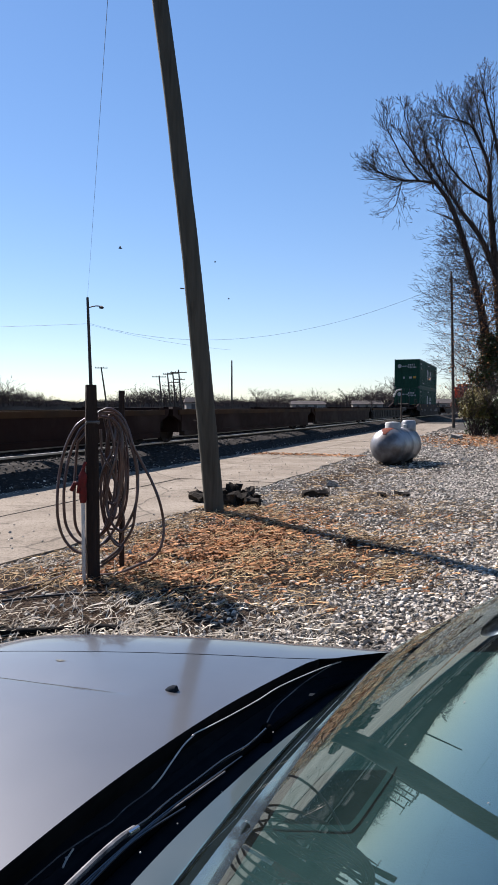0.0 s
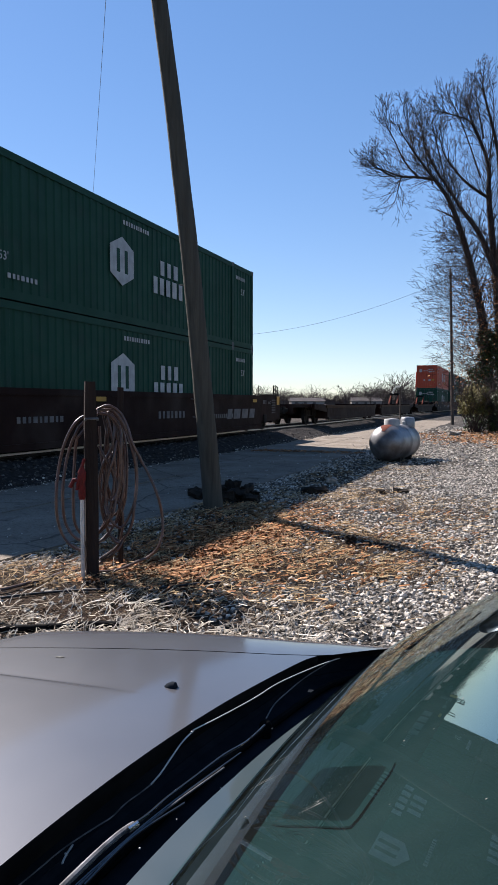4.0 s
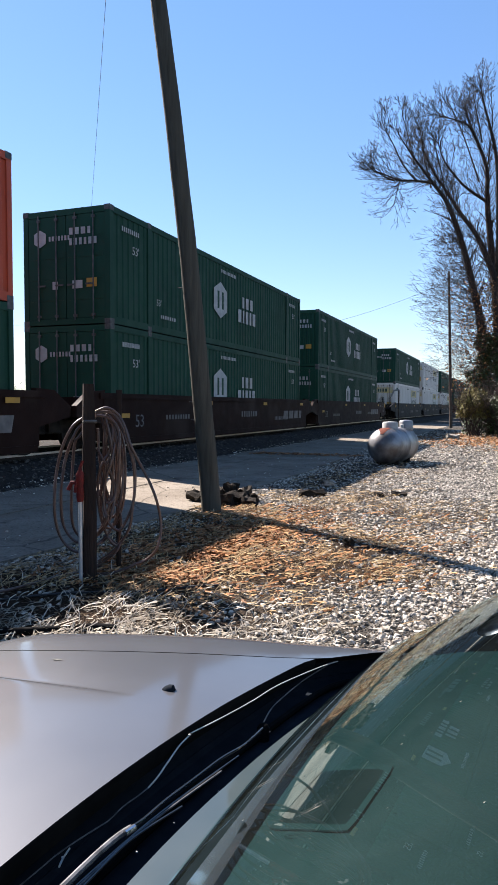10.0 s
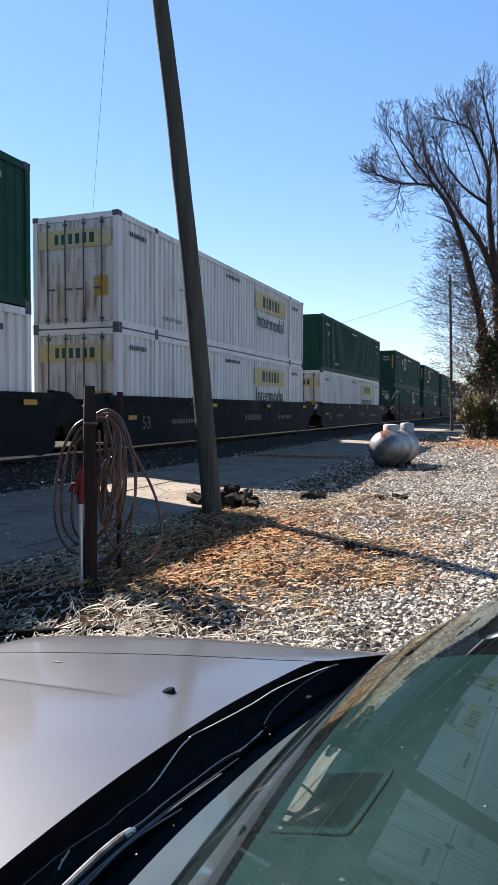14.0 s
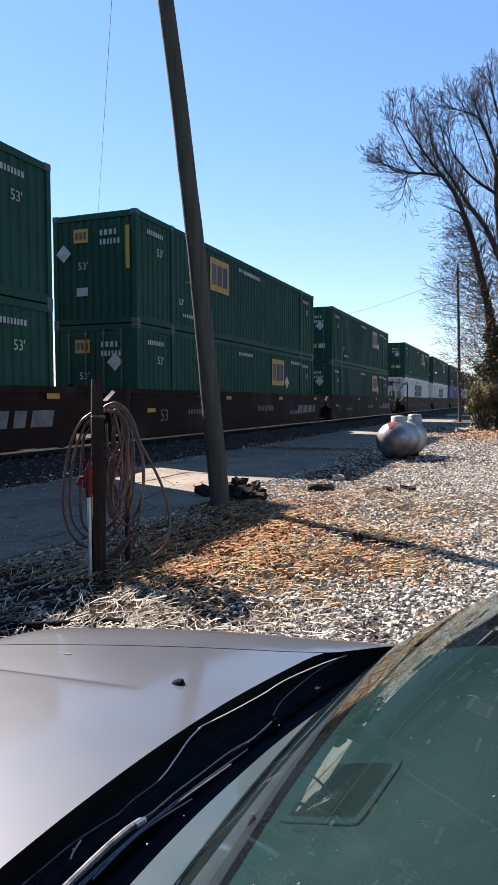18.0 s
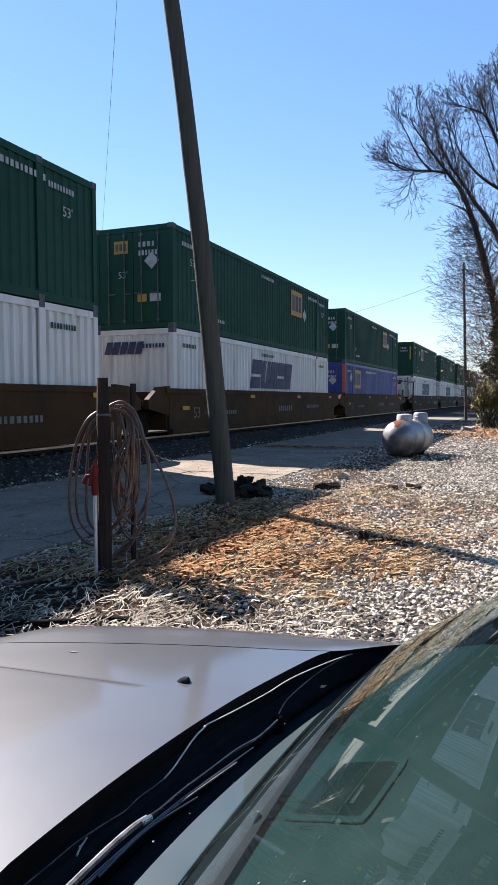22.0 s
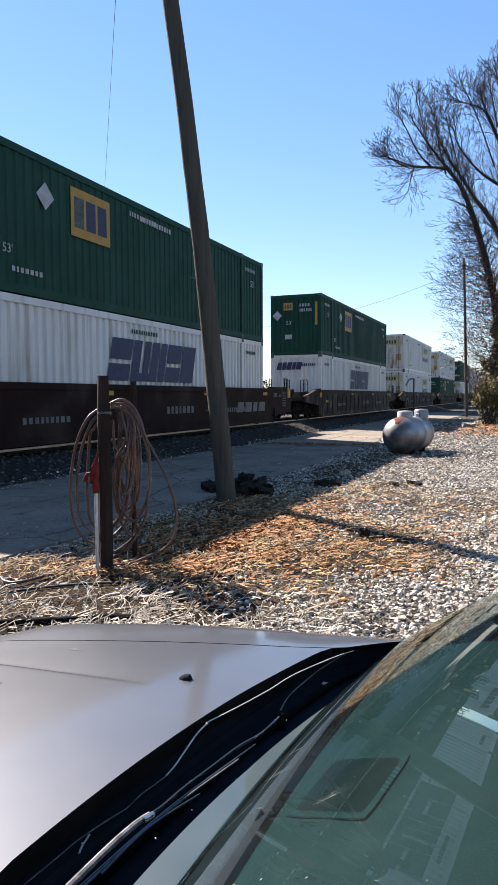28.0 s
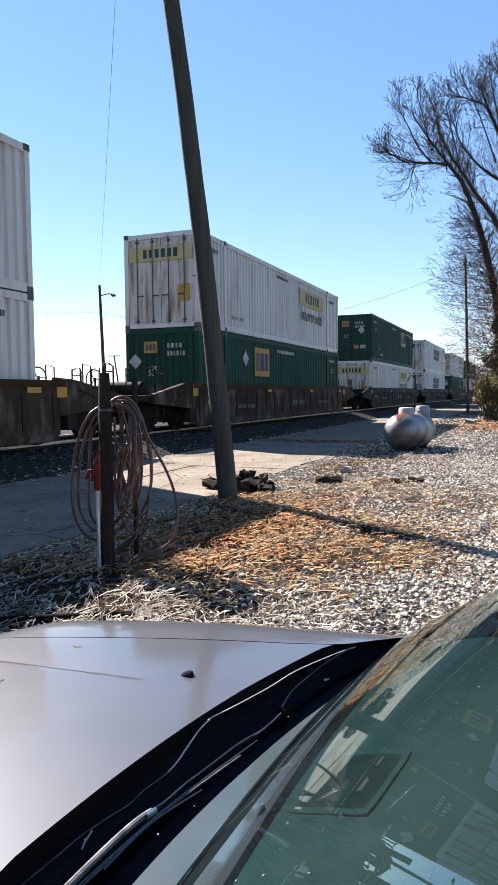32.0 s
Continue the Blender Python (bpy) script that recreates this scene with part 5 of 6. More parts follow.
def build_birds():
    rows = (((-23.1, 37.4, 11.3), (-23.5, 37.0, 11.7), (-24.2, 36.5, 11.8), (-25.3, 35.8, 11.6), (-26.8, 34.7, 11.4)), ((-27.9, 62.6, 15.7), (-26.4, 63.2, 15.8), (-24.5, 64.0, 15.8), (-22.8, 64.7, 15.8), (-21.0, 65.4, 15.7)), ((-26.9, 63.7, 12.2), (-25.8, 64.2, 12.1), (-24.4, 64.8, 12.0), (-23.0, 65.4, 12.0), (-21.6, 66.0, 12.1)))
    for k, way in enumerate(rows):
        b = tagged(new("bird"), "small dark bird flying over the track", "bird", group="birds in the sky")
        part("body", lathe(B(), ((0.01, -0.22), (0.06, -0.1), (0.065, 0.05), (0.035, 0.16), (0.005, 0.21)), 8, Matrix.Rotation(radians(90), 4, "Y")), M["cable"], b, smooth=True)
        for s in (-1, 1):
            bm = B()
            sheet(bm, [[(-0.08, s * 0.04, 0.02), (0.10, s * 0.04, 0.02)], [(-0.05, s * 0.24, 0.14), (0.09, s * 0.24, 0.15)], [(-0.02, s * 0.42, 0.08), (0.02, s * 0.42, 0.08)]])
            part("wing", bm, M["cable"], b)
        for ob in b.children:
            ob.data.transform(Matrix.Scale(0.62, 4))
        a, z = Vector(way[-2]), Vector(way[-1])
        d = z - a
        t = math.degrees(math.atan2(d.y, d.x))
        pts = [(i * 0.3, Vector(p)) for i, p in enumerate(way)]
        pts += [(1.2 + 2.0 * i, z + d * (6.6 * i)) for i in (1, 2)] + [(32.0, z + d * 100)]
        FLIGHT.append((b, [(q, pose(p.x, p.y, p.z, 0, 0, t)) for q, p in pts]))


build_birds()


# ---- the car: nose towards the track, its near side under the camera ----
CY = 0.75  # centre line


def glass_foot(y):
    return -0.374 + 0.055 * (y - 0.68) ** 2 + 0.05 * max(0.0, abs(y - CY) - 0.15) ** 2


def glass_rise(v):
    """Height of the glass, steeper near its foot."""
    return 0.915 + 0.74 * v * (0.66 - 0.01 * v) + 0.004 * (1 - math.exp(-v / 0.02))


def tilt(y):
    """The glass leans slightly across the car, fitting its reflections to the view."""
    return -0.042 * (y - 1.0)


def strip(y):
    """Width of the bent strip at the foot of the glass."""
    return 0.006 + 0.058 * max(0.0, 1 - ((y - 0.65) / 0.66) ** 2)


def hood_rear(y):
    d = abs(y - 0.62)
    return -0.562 + 0.06 * d + 0.12 * d * d + 4.0 * max(0.0, d - 0.83) ** 2


def seam(x):
    return 0.755 - 0.27 * (-0.37 - x)


def shoulder(x):
    return 0.96 - 0.19 * max(0.0, (-0.35 - x) / 0.95) ** 1.6


def skin_z(x, w):
    """Height of hood and fender at w from the centre line."""
    k = abs(w) / shoulder(x)
    z = 0.948 - 0.042 * k * k - 1.4 * max(0.0, -1.13 - x) ** 2 * k * k + 0.012 * max(0.0, (x + 0.5) / 0.25) * k * k - 0.028 * max(0.0, (-0.55 - x) / 0.8) ** 2
    z -= 0.22 * max(0.0, k - 0.76) ** 2
    if k > 0.90:
        z -= 0.6 * (k - 0.90) ** 1.6
    # pressed crease that fades out before the cowl
    k = max(0.0, min(1.0, (-0.68 - x) / 0.22))
    c = abs(w) - 0.385
    if c > -0.005:
        z -= 0.0050 * k * min(1.0, (c + 0.005) / 0.010) * math.exp(-max(0.0, c - 0.005) * 9)
    return z


def build_car():
    c = tagged(new("car"), "silver-grey sedan with dusty hood and windshield", "car")
    mid = [0.388 * k / 24 for k in range(24)] + [0.381 + 0.002 * k for k in range(5)] + [0.394, 0.400, 0.408]
    rows = []
    for i in range(61):
        v = i / 60
        r = []
        for s, k in [(-1, k) for k in range(len(mid) + 11, -1, -1)] + [(1, k) for k in range(1, len(mid) + 12)]:
            edge = seam(-0.37 - 1.18 * v) - 0.006
            w = s * (mid[k] if k < len(mid) else 0.41 + (edge - 0.41) * (k - len(mid)) / 11)
            u = w / edge
            x0 = hood_rear(CY + w)
            x = x0 + (-1.55 + 0.12 * u * u - x0) * v
            if k >= len(mid):
                w = s * (0.41 + (seam(x) - 0.416) * (k - len(mid)) / 11)
            r.append((x, CY + w, skin_z(x, w)))
        rows.append(r)
    bm = sheet(B(), rows)
    part("hood", bm, M["paint"], c, smooth=True)
    # folded rear lip of the hood
    lip = [[(p[0], p[1], p[2]) for p in rows[0]], [(p[0] + 0.002, p[1], p[2] - 0.004) for p in rows[0]], [(p[0] - 0.004, p[1], p[2] - 0.035) for p in rows[0]]]
    part("hood_lip", sheet(B(), lip), M["rubber"], c, smooth=True)
    for s in (-1, 1):
        rows = []
        for i in range(49):
            x = -0.20 - 1.42 * i / 48
            r = []
            a, b = seam(x) + 0.006, shoulder(x)
            if x > -0.43:
                a = max(a, min(b - 0.005, 0.714 + (x + 0.43)))
            for k in range(12):
                w = a + (b - a) * k / 11
                r.append((x, CY + s * w, skin_z(x, w) - 0.002))
            z = r[-1][2]
            r += [(x, CY + s * (b + 0.006), z - 0.03), (x, CY + s * (b + 0.008), z - 0.12), (x, CY + s * (b - 0.01), z - 0.35), (x, CY + s * (b - 0.03), z - 0.62)]
            rows.append(r)
        part("fender", sheet(B(), rows), M["paint"], c, smooth=True)
        # black strip added under the hood gap, so the gap reads as shade
        backing = [[(-0.47 - 1.08 * i / 24, CY + s * (seam(-0.47 - 1.08 * i / 24) + d), skin_z(-0.47 - 1.08 * i / 24, seam(-0.47 - 1.08 * i / 24)) - 0.010) for d in (-0.02, 0.02)] for i in range(25)]
        part("seam_seal", sheet(B(), backing), M["rubber"], c)
    # nose
    rows = []
    for k, (dx, z) in enumerate(((0, 0.84), (-0.14, 0.78), (-0.2, 0.66), (-0.22, 0.5), (-0.2, 0.3))):
        rows.append([(-1.53 + dx + 0.13 * (2 * j / 20 - 1) ** 2, CY + 0.80 * (2 * j / 20 - 1), z - 0.03 * (2 * j / 20 - 1) ** 2) for j in range(21)])
    part("bumper", sheet(B(), rows), M["paint"], c, smooth=True)
    # windshield
    rows = []
    for i in range(37):
        v = (i / 36) ** 1.7
        r = []
        for j in range(49):
            u = 2 * j / 48 - 1
            y = CY + u * (1.0 - 0.08 * v)
            r.append((glass_foot(y) + 0.74 * v, y, glass_rise(v) + tilt(y)))
        rows.append(r)
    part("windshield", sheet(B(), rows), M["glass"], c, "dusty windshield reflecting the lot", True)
    # black border printed round the glass
    lines = [[(p[0] + 0.002, p[1], p[2] - 0.006) for p in rows[0]], [(p[0] + 0.002, p[1], p[2] - 0.006) for p in rows[1]]]
    part("glass_border", sheet(B(), lines), M["rubber"], c, smooth=True)
    for s in (0, -1):
        edge = [r[s] for r in rows]
        q = 1 if s == -1 else -1
        part("pillar", sheet(B(), [[(x + 0.002, y - q * 0.004, z - 0.004), (x + 0.01, y + q * 0.012, z - 0.004), (x + 0.05, y + q * 0.035, z - 0.05), (x + 0.12, y + q * 0.02, z - 0.10), (x + 0.08, y - q * 0.06, z - 0.08)] for x, y, z in edge]), M["rubber"], c, "black windshield pillar", True)
    # cowl: a dark trough, a grille strip and the glossy strip under the glass
    n = 65
    ys = [CY + 0.90 * (2 * j / (n - 1) - 1) for j in range(n)]
    part("cowl_trough", sheet(B(), [[(hood_rear(y) - 0.06, y, 0.89), (hood_rear(y) - 0.01, y, 0.862), (hood_rear(y) * 0.5 + glass_foot(y) * 0.5, y, 0.858), (glass_foot(y) - strip(y), y, 0.862), (glass_foot(y) - strip(y) + 0.004, y, 0.890), (glass_foot(y) + 0.02, y, 0.893)] for y in ys]), M["trough"], c)
    part("firewall", sheet(B(), [[(hood_rear(y) - 0.02, y, 0.87), (hood_rear(y) - 0.02, y, 0.45)] for y in ys]), M["trough"], c)
    part("cowl_strip", sheet(B(), [[(glass_foot(y) - strip(y), y, 0.890 + max(0.0, tilt(y))), (glass_foot(y) - strip(y) * 0.5, y, 0.893 + max(0.0, tilt(y))), (glass_foot(y) - 0.003, y, 0.896 + max(0.0, tilt(y))), (glass_foot(y) + 0.002, y, 0.913 + tilt(y))] for y in ys if y < 1.38]), M["foot"], c, "smooth grey strip along the foot of the glass", True)
    # washer nozzle on the hood
    nz = (-0.622, 1.187)
    for s in (1, -1):
        y = CY + s * (nz[1] - CY)
        z = skin_z(nz[0], abs(y - CY))
        bm = B()
        sec = ((-0.017, 0.002, 0.001), (-0.010, 0.008, 0.008), (0.0, 0.010, 0.013), (0.008, 0.009, 0.013), (0.012, 0.007, 0.002))
        sheet(bm, [[(nz[0] + dx, y + hw * math.cos(a), z - 0.002 + h * math.sin(a)) for a in np.linspace(0, math.pi, 9)] for dx, hw, h in sec])
        ob = part("washer_nozzle", bm, M["trough"], c, smooth=True)
    # wipers and hoses in the trough
    arm = part("wiper_arm", tube(B(), smooth_path([(-0.424, 1.181, 0.898), (-0.424, 1.089, 0.910), (-0.437, 1.018, 0.918), (-0.449, 0.936, 0.922), (-0.461, 0.866, 0.924), (-0.466, 0.813, 0.926), (-0.474, 0.786, 0.926)], 5), 0.0024, 8), M["gloss"], c, smooth=True)
    part("pivot", lathe(B(), ((0.012, -0.03), (0.012, -0.006), (0.008, 0.0), (0.002, 0.002)), 12, Matrix.Translation((-0.434, 1.215, 0.889))), M["rubber"], arm, smooth=True)
    wide = part("wiper_arm", tube(B(), smooth_path([(-0.472, 0.789, 0.926), (-0.479, 0.765, 0.926), (-0.484, 0.726, 0.926), (-0.487, 0.682, 0.926), (-0.489, 0.640, 0.926), (-0.491, 0.584, 0.926)], 5), 0.0046, 8), M["arm"], c, "wide worn silver wiper arm", True)
    part("joint", tube(B(), [(-0.465, 0.787, 0.930), (-0.470, 0.770, 0.930)], 0.0042, 8), M["chrome"], wide, "worn bright joint", True)
    for a, b, mt in (
        ((-0.521, 0.620, 0.886), (-0.428, 1.186, 0.886), 'rubber'),
        ((-0.516, 0.633, 0.886), (-0.436, 1.092, 0.886), 'gloss'),
        ((-0.510, 0.646, 0.886), (-0.444, 1.035, 0.886), 'arm'),
        ((-0.499, 0.711, 0.886), (-0.460, 0.919, 0.886), 'gloss'),
    ):
        a, b = Vector(a), Vector(b)
        mid = a.lerp(b, 0.5) + Vector((-0.010, 0, 0.002))
        part("wiper_blade", tube(B(), smooth_path([a, mid, b], 8), 0.0019, 6), M[mt], c, smooth=True)
    part("washer_hose", tube(B(), smooth_path([(-0.367, 1.539, 0.908), (-0.396, 1.466, 0.914), (-0.440, 1.322, 0.924), (-0.461, 1.227, 0.926), (-0.485, 1.130, 0.930), (-0.508, 1.048, 0.934)], 6), 0.0010, 6), M["tubing"], c, "thin pale washer hose", True)
    part("washer_hose", tube(B(), smooth_path([(-0.506, 1.044, 0.934), (-0.510, 1.012, 0.930), (-0.511, 0.966, 0.920), (-0.516, 0.944, 0.908), (-0.525, 0.930, 0.896)], 6), 0.0014, 6), M["tubing"], c, "thin pale washer hose", True)
    part("washer_hose", tube(B(), smooth_path([(-0.525, 0.930, 0.896), (-0.529, 0.903, 0.896), (-0.535, 0.871, 0.896), (-0.536, 0.835, 0.896), (-0.543, 0.809, 0.896), (-0.550, 0.784, 0.896), (-0.559, 0.745, 0.896), (-0.562, 0.713, 0.896), (-0.565, 0.683, 0.896), (-0.570, 0.639, 0.896)], 6), 0.0011, 6), M["arm"], c, "thin grey washer hose", True)
    part("washer_hose", tube(B(), smooth_path([(-0.554, 0.764, 0.893), (-0.549, 0.741, 0.893), (-0.544, 0.727, 0.893)], 6), 0.0014, 6), M["tubing"], c, smooth=True)
    part("washer_hose", tube(B(), smooth_path([(-0.434, 1.218, 0.893), (-0.438, 1.279, 0.895), (-0.431, 1.351, 0.895), (-0.417, 1.452, 0.893), (-0.387, 1.588, 0.888)], 6), 0.0012, 6), M["arm"], c, smooth=True)
    for x, y, z, r in (
        (-0.505, 1.038, 0.936, 0.0020),
        (-0.465, 0.792, 0.892, 0.0014),
        (-0.419, 0.965, 0.894, 0.0010),
        (-0.409, 1.182, 0.894, 0.0011),
        (-0.448, 0.869, 0.892, 0.0009),
        (-0.459, 1.223, 0.928, 0.0011),
        (-0.550, 0.742, 0.895, 0.0015),
    ):
        part("clip", lathe(B(), ((r * 0.4, -r), (r, -r * 0.4), (r, r * 0.5), (r * 0.4, r)), 8, Matrix.Translation((x, y, z))), M["tubing"], c, "small pale clip", True)
    part("hood_seal", tube(B(), [(hood_rear(y) + 0.045, y, 0.868) for y in np.linspace(0.05, 1.6, 40)], 0.007, 8), M["rubber"], c, smooth=True)
    # inside: dashboard with a raised panel, seats in the dark
    rows = []
    for i in range(9):
        v = i / 8
        rows.append([(glass_foot(y) + 0.04 + 0.66 * v, y, 0.885 + 0.06 * math.sin(math.pi * min(1, v * 1.1)) - 0.16 * max(0, v - 0.75)) for y in ys])
    part("dashboard", sheet(B(), rows), M["dash"], c, "dark vinyl dashboard", True)
    def dash_z(x, y):
        v = (x - glass_foot(y) - 0.04) / 0.66
        return 0.885 + 0.06 * math.sin(math.pi * min(1, v * 1.1))

    ring = ((-0.319, 0.905), (-0.193, 0.886), (-0.160, 1.075), (-0.292, 1.085))
    mid = Vector((sum(p[0] for p in ring) / 4, sum(p[1] for p in ring) / 4))

    def loop(k, up):
        out = []
        for i in range(32):
            e, f = divmod(i, 8)
            a, b = Vector(ring[e]), Vector(ring[(e + 1) % 4])
            q = a.lerp(b, f / 8) - mid
            q = q * (k * (1 - 0.045 * max(0, abs(f / 8 - 0.5) * 2 - 0.7) / 0.3)) + mid
            out.append((q.x, q.y, dash_z(q.x, q.y) + up))
        return out + [out[0]]
    panel = part("dash_panel", sheet(B(), [loop(1.0, 0.001), loop(0.985, 0.0025), loop(0.84, 0.0025), loop(0.825, 0.002)]), M["dashrim"], c, "raised rim round a dark dashboard panel", True)
    part("inset", sheet(B(), [loop(0.84, 0.0025), loop(0.4, 0.0025), loop(0.01, 0.0025)]), M["dashinset"], panel)
    def on_glass(x, y):
        v = (x - glass_foot(y)) / 0.74
        return Vector((x, y, glass_rise(v) + tilt(y) + 0.0012))

    r = random.Random(8)
    bm = B()
    for _ in range(70):
        y = r.uniform(0.45, 1.5)
        x = glass_foot(y) + r.uniform(0.01, 0.5)
        a, k = r.uniform(0, 6.28), r.choice((0.0006, 0.0008, 0.0011, 0.0015))
        bm.faces.new([bm.verts.new(on_glass(x + k * math.cos(a + q * 1.2566) * r.uniform(0.6, 1.3), y + k * math.sin(a + q * 1.2566) * r.uniform(0.6, 1.3))) for q in range(5)])
    part("dust", bm, M["speck"], c, "dried specks on the glass")["kind"] = "stuff"
    for x0, y0, n, ln in ((-0.325, 0.905, 2, 0.03), (-0.20, 0.73, 2, 0.024), (-0.335, 0.985, 1, 0.05)):
        for k in range(n):
            a = r.uniform(0.2, 1.5)
            p = [(x0 + r.uniform(-0.012, 0.012) + ln * q / 5 * math.cos(a) + 0.004 * math.sin(q), y0 + r.uniform(-0.001, 0.001) + k * 0.008 + ln * q / 5 * math.sin(a) * 0.6) for q in range(-2, 3)]
            part("smear", sheet(B(), [[on_glass(x, y), on_glass(x + 0.001 * (1 - abs(q - 2) / 2.2), y - 0.001 * (1 - abs(q - 2) / 2.2))] for q, (x, y) in enumerate(p)]), M["speck"], c, "pale dried smear")
    for x, y, w, h in ((-0.985, 1.03, 0.035, 0.016), (-0.93, 0.93, 0.012, 0.006), (-0.90, 0.91, 0.010, 0.005), (-0.95, 1.27, 0.012, 0.004)):
        pts = [(x + w * math.cos(q) * (1 + 0.25 * math.sin(3 * q + x * 40)), y + h * math.sin(q) * (1 + 0.3 * math.cos(2 * q + x * 9))) for q in np.linspace(0, 5.9, 16)]
        bm = B()
        bm.faces.new([bm.verts.new((px, py, skin_z(px, py - CY) + 0.0012)) for px, py in pts])
        part("smudge", bm, M["smudge"] if w > 0.02 else M["speck"], c, "dry smudge on the paint")
    part("cabin_floor", box(B(), -0.3, 2.6, CY - 0.78, CY + 0.78, 0.30, 0.42), M["rubber"], c)
    part("cabin_back", box(B(), 2.35, 2.6, CY - 0.74, CY + 0.74, 0.42, 1.25), M["rubber"], c)
    for y in (CY - 0.37, CY + 0.37):
        bm = box(box(B(), 0.75, 0.95, y - 0.25, y + 0.25, 0.45, 1.15), 0.35, 0.85, y - 0.25, y + 0.25, 0.42, 0.6)
        bmesh.ops.bevel(bm, geom=bm.edges[:], offset=0.05, segments=2, affect="EDGES")
        part("seat", bm, M["rubber"], c, smooth=True)
    # roof, doors, wheels
    rows = []
    for i in range(9):
        x = 0.32 + 1.5 * i / 8
        rows.append([(x, CY + 0.70 * (2 * j / 16 - 1), 1.392 + 0.05 * math.sin(math.pi * (0.25 + 0.6 * i / 8)) - 0.035 - 0.05 * (2 * j / 16 - 1) ** 2) for j in range(17)])
    part("roof", sheet(B(), rows), M["paint"], c, smooth=True)
    for s in (-1, 1):
        bm = sheet(B(), [[(x, CY + s * 0.90, 0.86), (x, CY + s * 0.925, 0.7), (x, CY + s * 0.91, 0.45), (x, CY + s * 0.87, 0.25)] for x in np.linspace(-0.2, 3.0, 15)])
        part("door", bm, M["paint"], c, smooth=True)
        for x in (-1.0, 1.75):
            w = part("wheel", lathe(B(), ((0.12, -0.1), (0.29, -0.1), (0.325, -0.06), (0.325, 0.06), (0.29, 0.1), (0.20, 0.08), (0.05, 0.07)), 24, Matrix.Translation((x, CY + s * 0.78, 0.325)) @ Matrix.Rotation(radians(90), 4, "X")), M["rubber"], c, "black tyre", True)
            part("rim", lathe(B(), ((0.02, 0.105), (0.19, 0.085), (0.2, 0.075), (0.19, 0.0)), 18, Matrix.Translation((x, CY + s * 0.78, 0.325)) @ Matrix.Rotation(radians(-90 * s), 4, "X")), M["chrome"], w, smooth=True)
    part("rear_window", sheet(B(), [[(x, CY + (w0) * (2 * j / 12 - 1), z - 0.04 * (2 * j / 12 - 1) ** 2) for j in range(13)] for x, z, w0 in ((1.82, 1.375, 0.68), (2.05, 1.23, 0.72), (2.30, 1.0, 0.76))]), M["glass"], c, smooth=True)
    for s in (-1, 1):
        part("side_window", sheet(B(), [[(x, CY + s * 0.90, 0.87), (x * 0.86 + 0.2, CY + s * 0.80, 1.12), (x * 0.72 + 0.36, CY + s * 0.70, 1.33)] for x in np.linspace(-0.05, 2.25, 12)]), M["glass"], c, smooth=True)
    part("trunk_lid", sheet(B(), [[(x, CY + 0.86 * (2 * j / 12 - 1), 0.98 - 0.03 * (x - 2.3) - 0.05 * (2 * j / 12 - 1) ** 2) for j in range(13)] for x in (2.2, 2.6, 3.0)] + [[(3.08, CY + 0.84 * (2 * j / 12 - 1), z) for j in range(13)] for z in (0.85, 0.6, 0.35)]), M["paint"], c, smooth=True)

    # body made lower and slightly larger than the glass, to fit the camera's view
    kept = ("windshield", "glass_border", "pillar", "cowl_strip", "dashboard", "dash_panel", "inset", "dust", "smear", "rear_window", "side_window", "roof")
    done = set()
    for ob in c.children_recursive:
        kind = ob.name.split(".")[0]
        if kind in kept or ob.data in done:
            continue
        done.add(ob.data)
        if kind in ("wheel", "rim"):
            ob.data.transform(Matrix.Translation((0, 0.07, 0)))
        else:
            # same as scaling by 1.09 about EYE, so the outline in view holds
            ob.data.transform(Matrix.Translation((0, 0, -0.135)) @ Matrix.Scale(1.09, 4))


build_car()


# ---- bare trees and bushes ----
class Twigs:
    """Collects tapered branch segments into one mesh."""

    def __init__(self):
        self.v, self.f = [], []

    def seg(self, a, b, ra, rb, n):
        d = (b - a).normalized()
        u = d.orthogonal().normalized()
        w = d.cross(u)
        s = len(self.v)
        for p, r in ((a, ra), (b, rb)):
            for k in range(n):
                q = 2 * math.pi * k / n
                self.v.append(tuple(p + (u * math.cos(q) + w * math.sin(q)) * r))
        for k in range(n):
            self.f.append((s + k, s + (k + 1) % n, s + n + (k + 1) % n, s + n + k))


def grow(tw, rng, p, d, length, r, level, bend=0.18, least=0.008):
    """A branch that wanders, tapers and sends off finer ones."""
    steps = 5 if level < 3 else 3
    n = 6 if level < 2 else (4 if level < 4 else 3)
    ra = r
    for i in range(steps):
        d = (d + Vector((rng.uniform(-1, 1), rng.uniform(-1, 1), rng.uniform(-0.6, 1))) * bend).normalized()
        q = p + d * (length / steps)
        rb = r * (1 - 0.62 * (i + 1) / steps)
        tw.seg(p, q, ra, rb, n)
        p, ra = q, rb
        if level < 5 and i >= 1 and rng.random() < 0.8:
            for _ in range(1):
                side = d.orthogonal().normalized()
                side.rotate(Matrix.Rotation(rng.uniform(0, 6.28), 3, d))
                nd = (d * rng.uniform(0.7, 1.1) + side * rng.uniform(0.5, 1.0) + Vector((0, 0, 0.12))).normalized()
                grow(tw, rng, p, nd, length * rng.uniform(0.42, 0.66), max(ra * 0.6, least), level + 1, 0.27, least)
    if level < 5:
        grow(tw, rng, p, d, length * 0.5, max(ra, least), level + 1, 0.27, least)


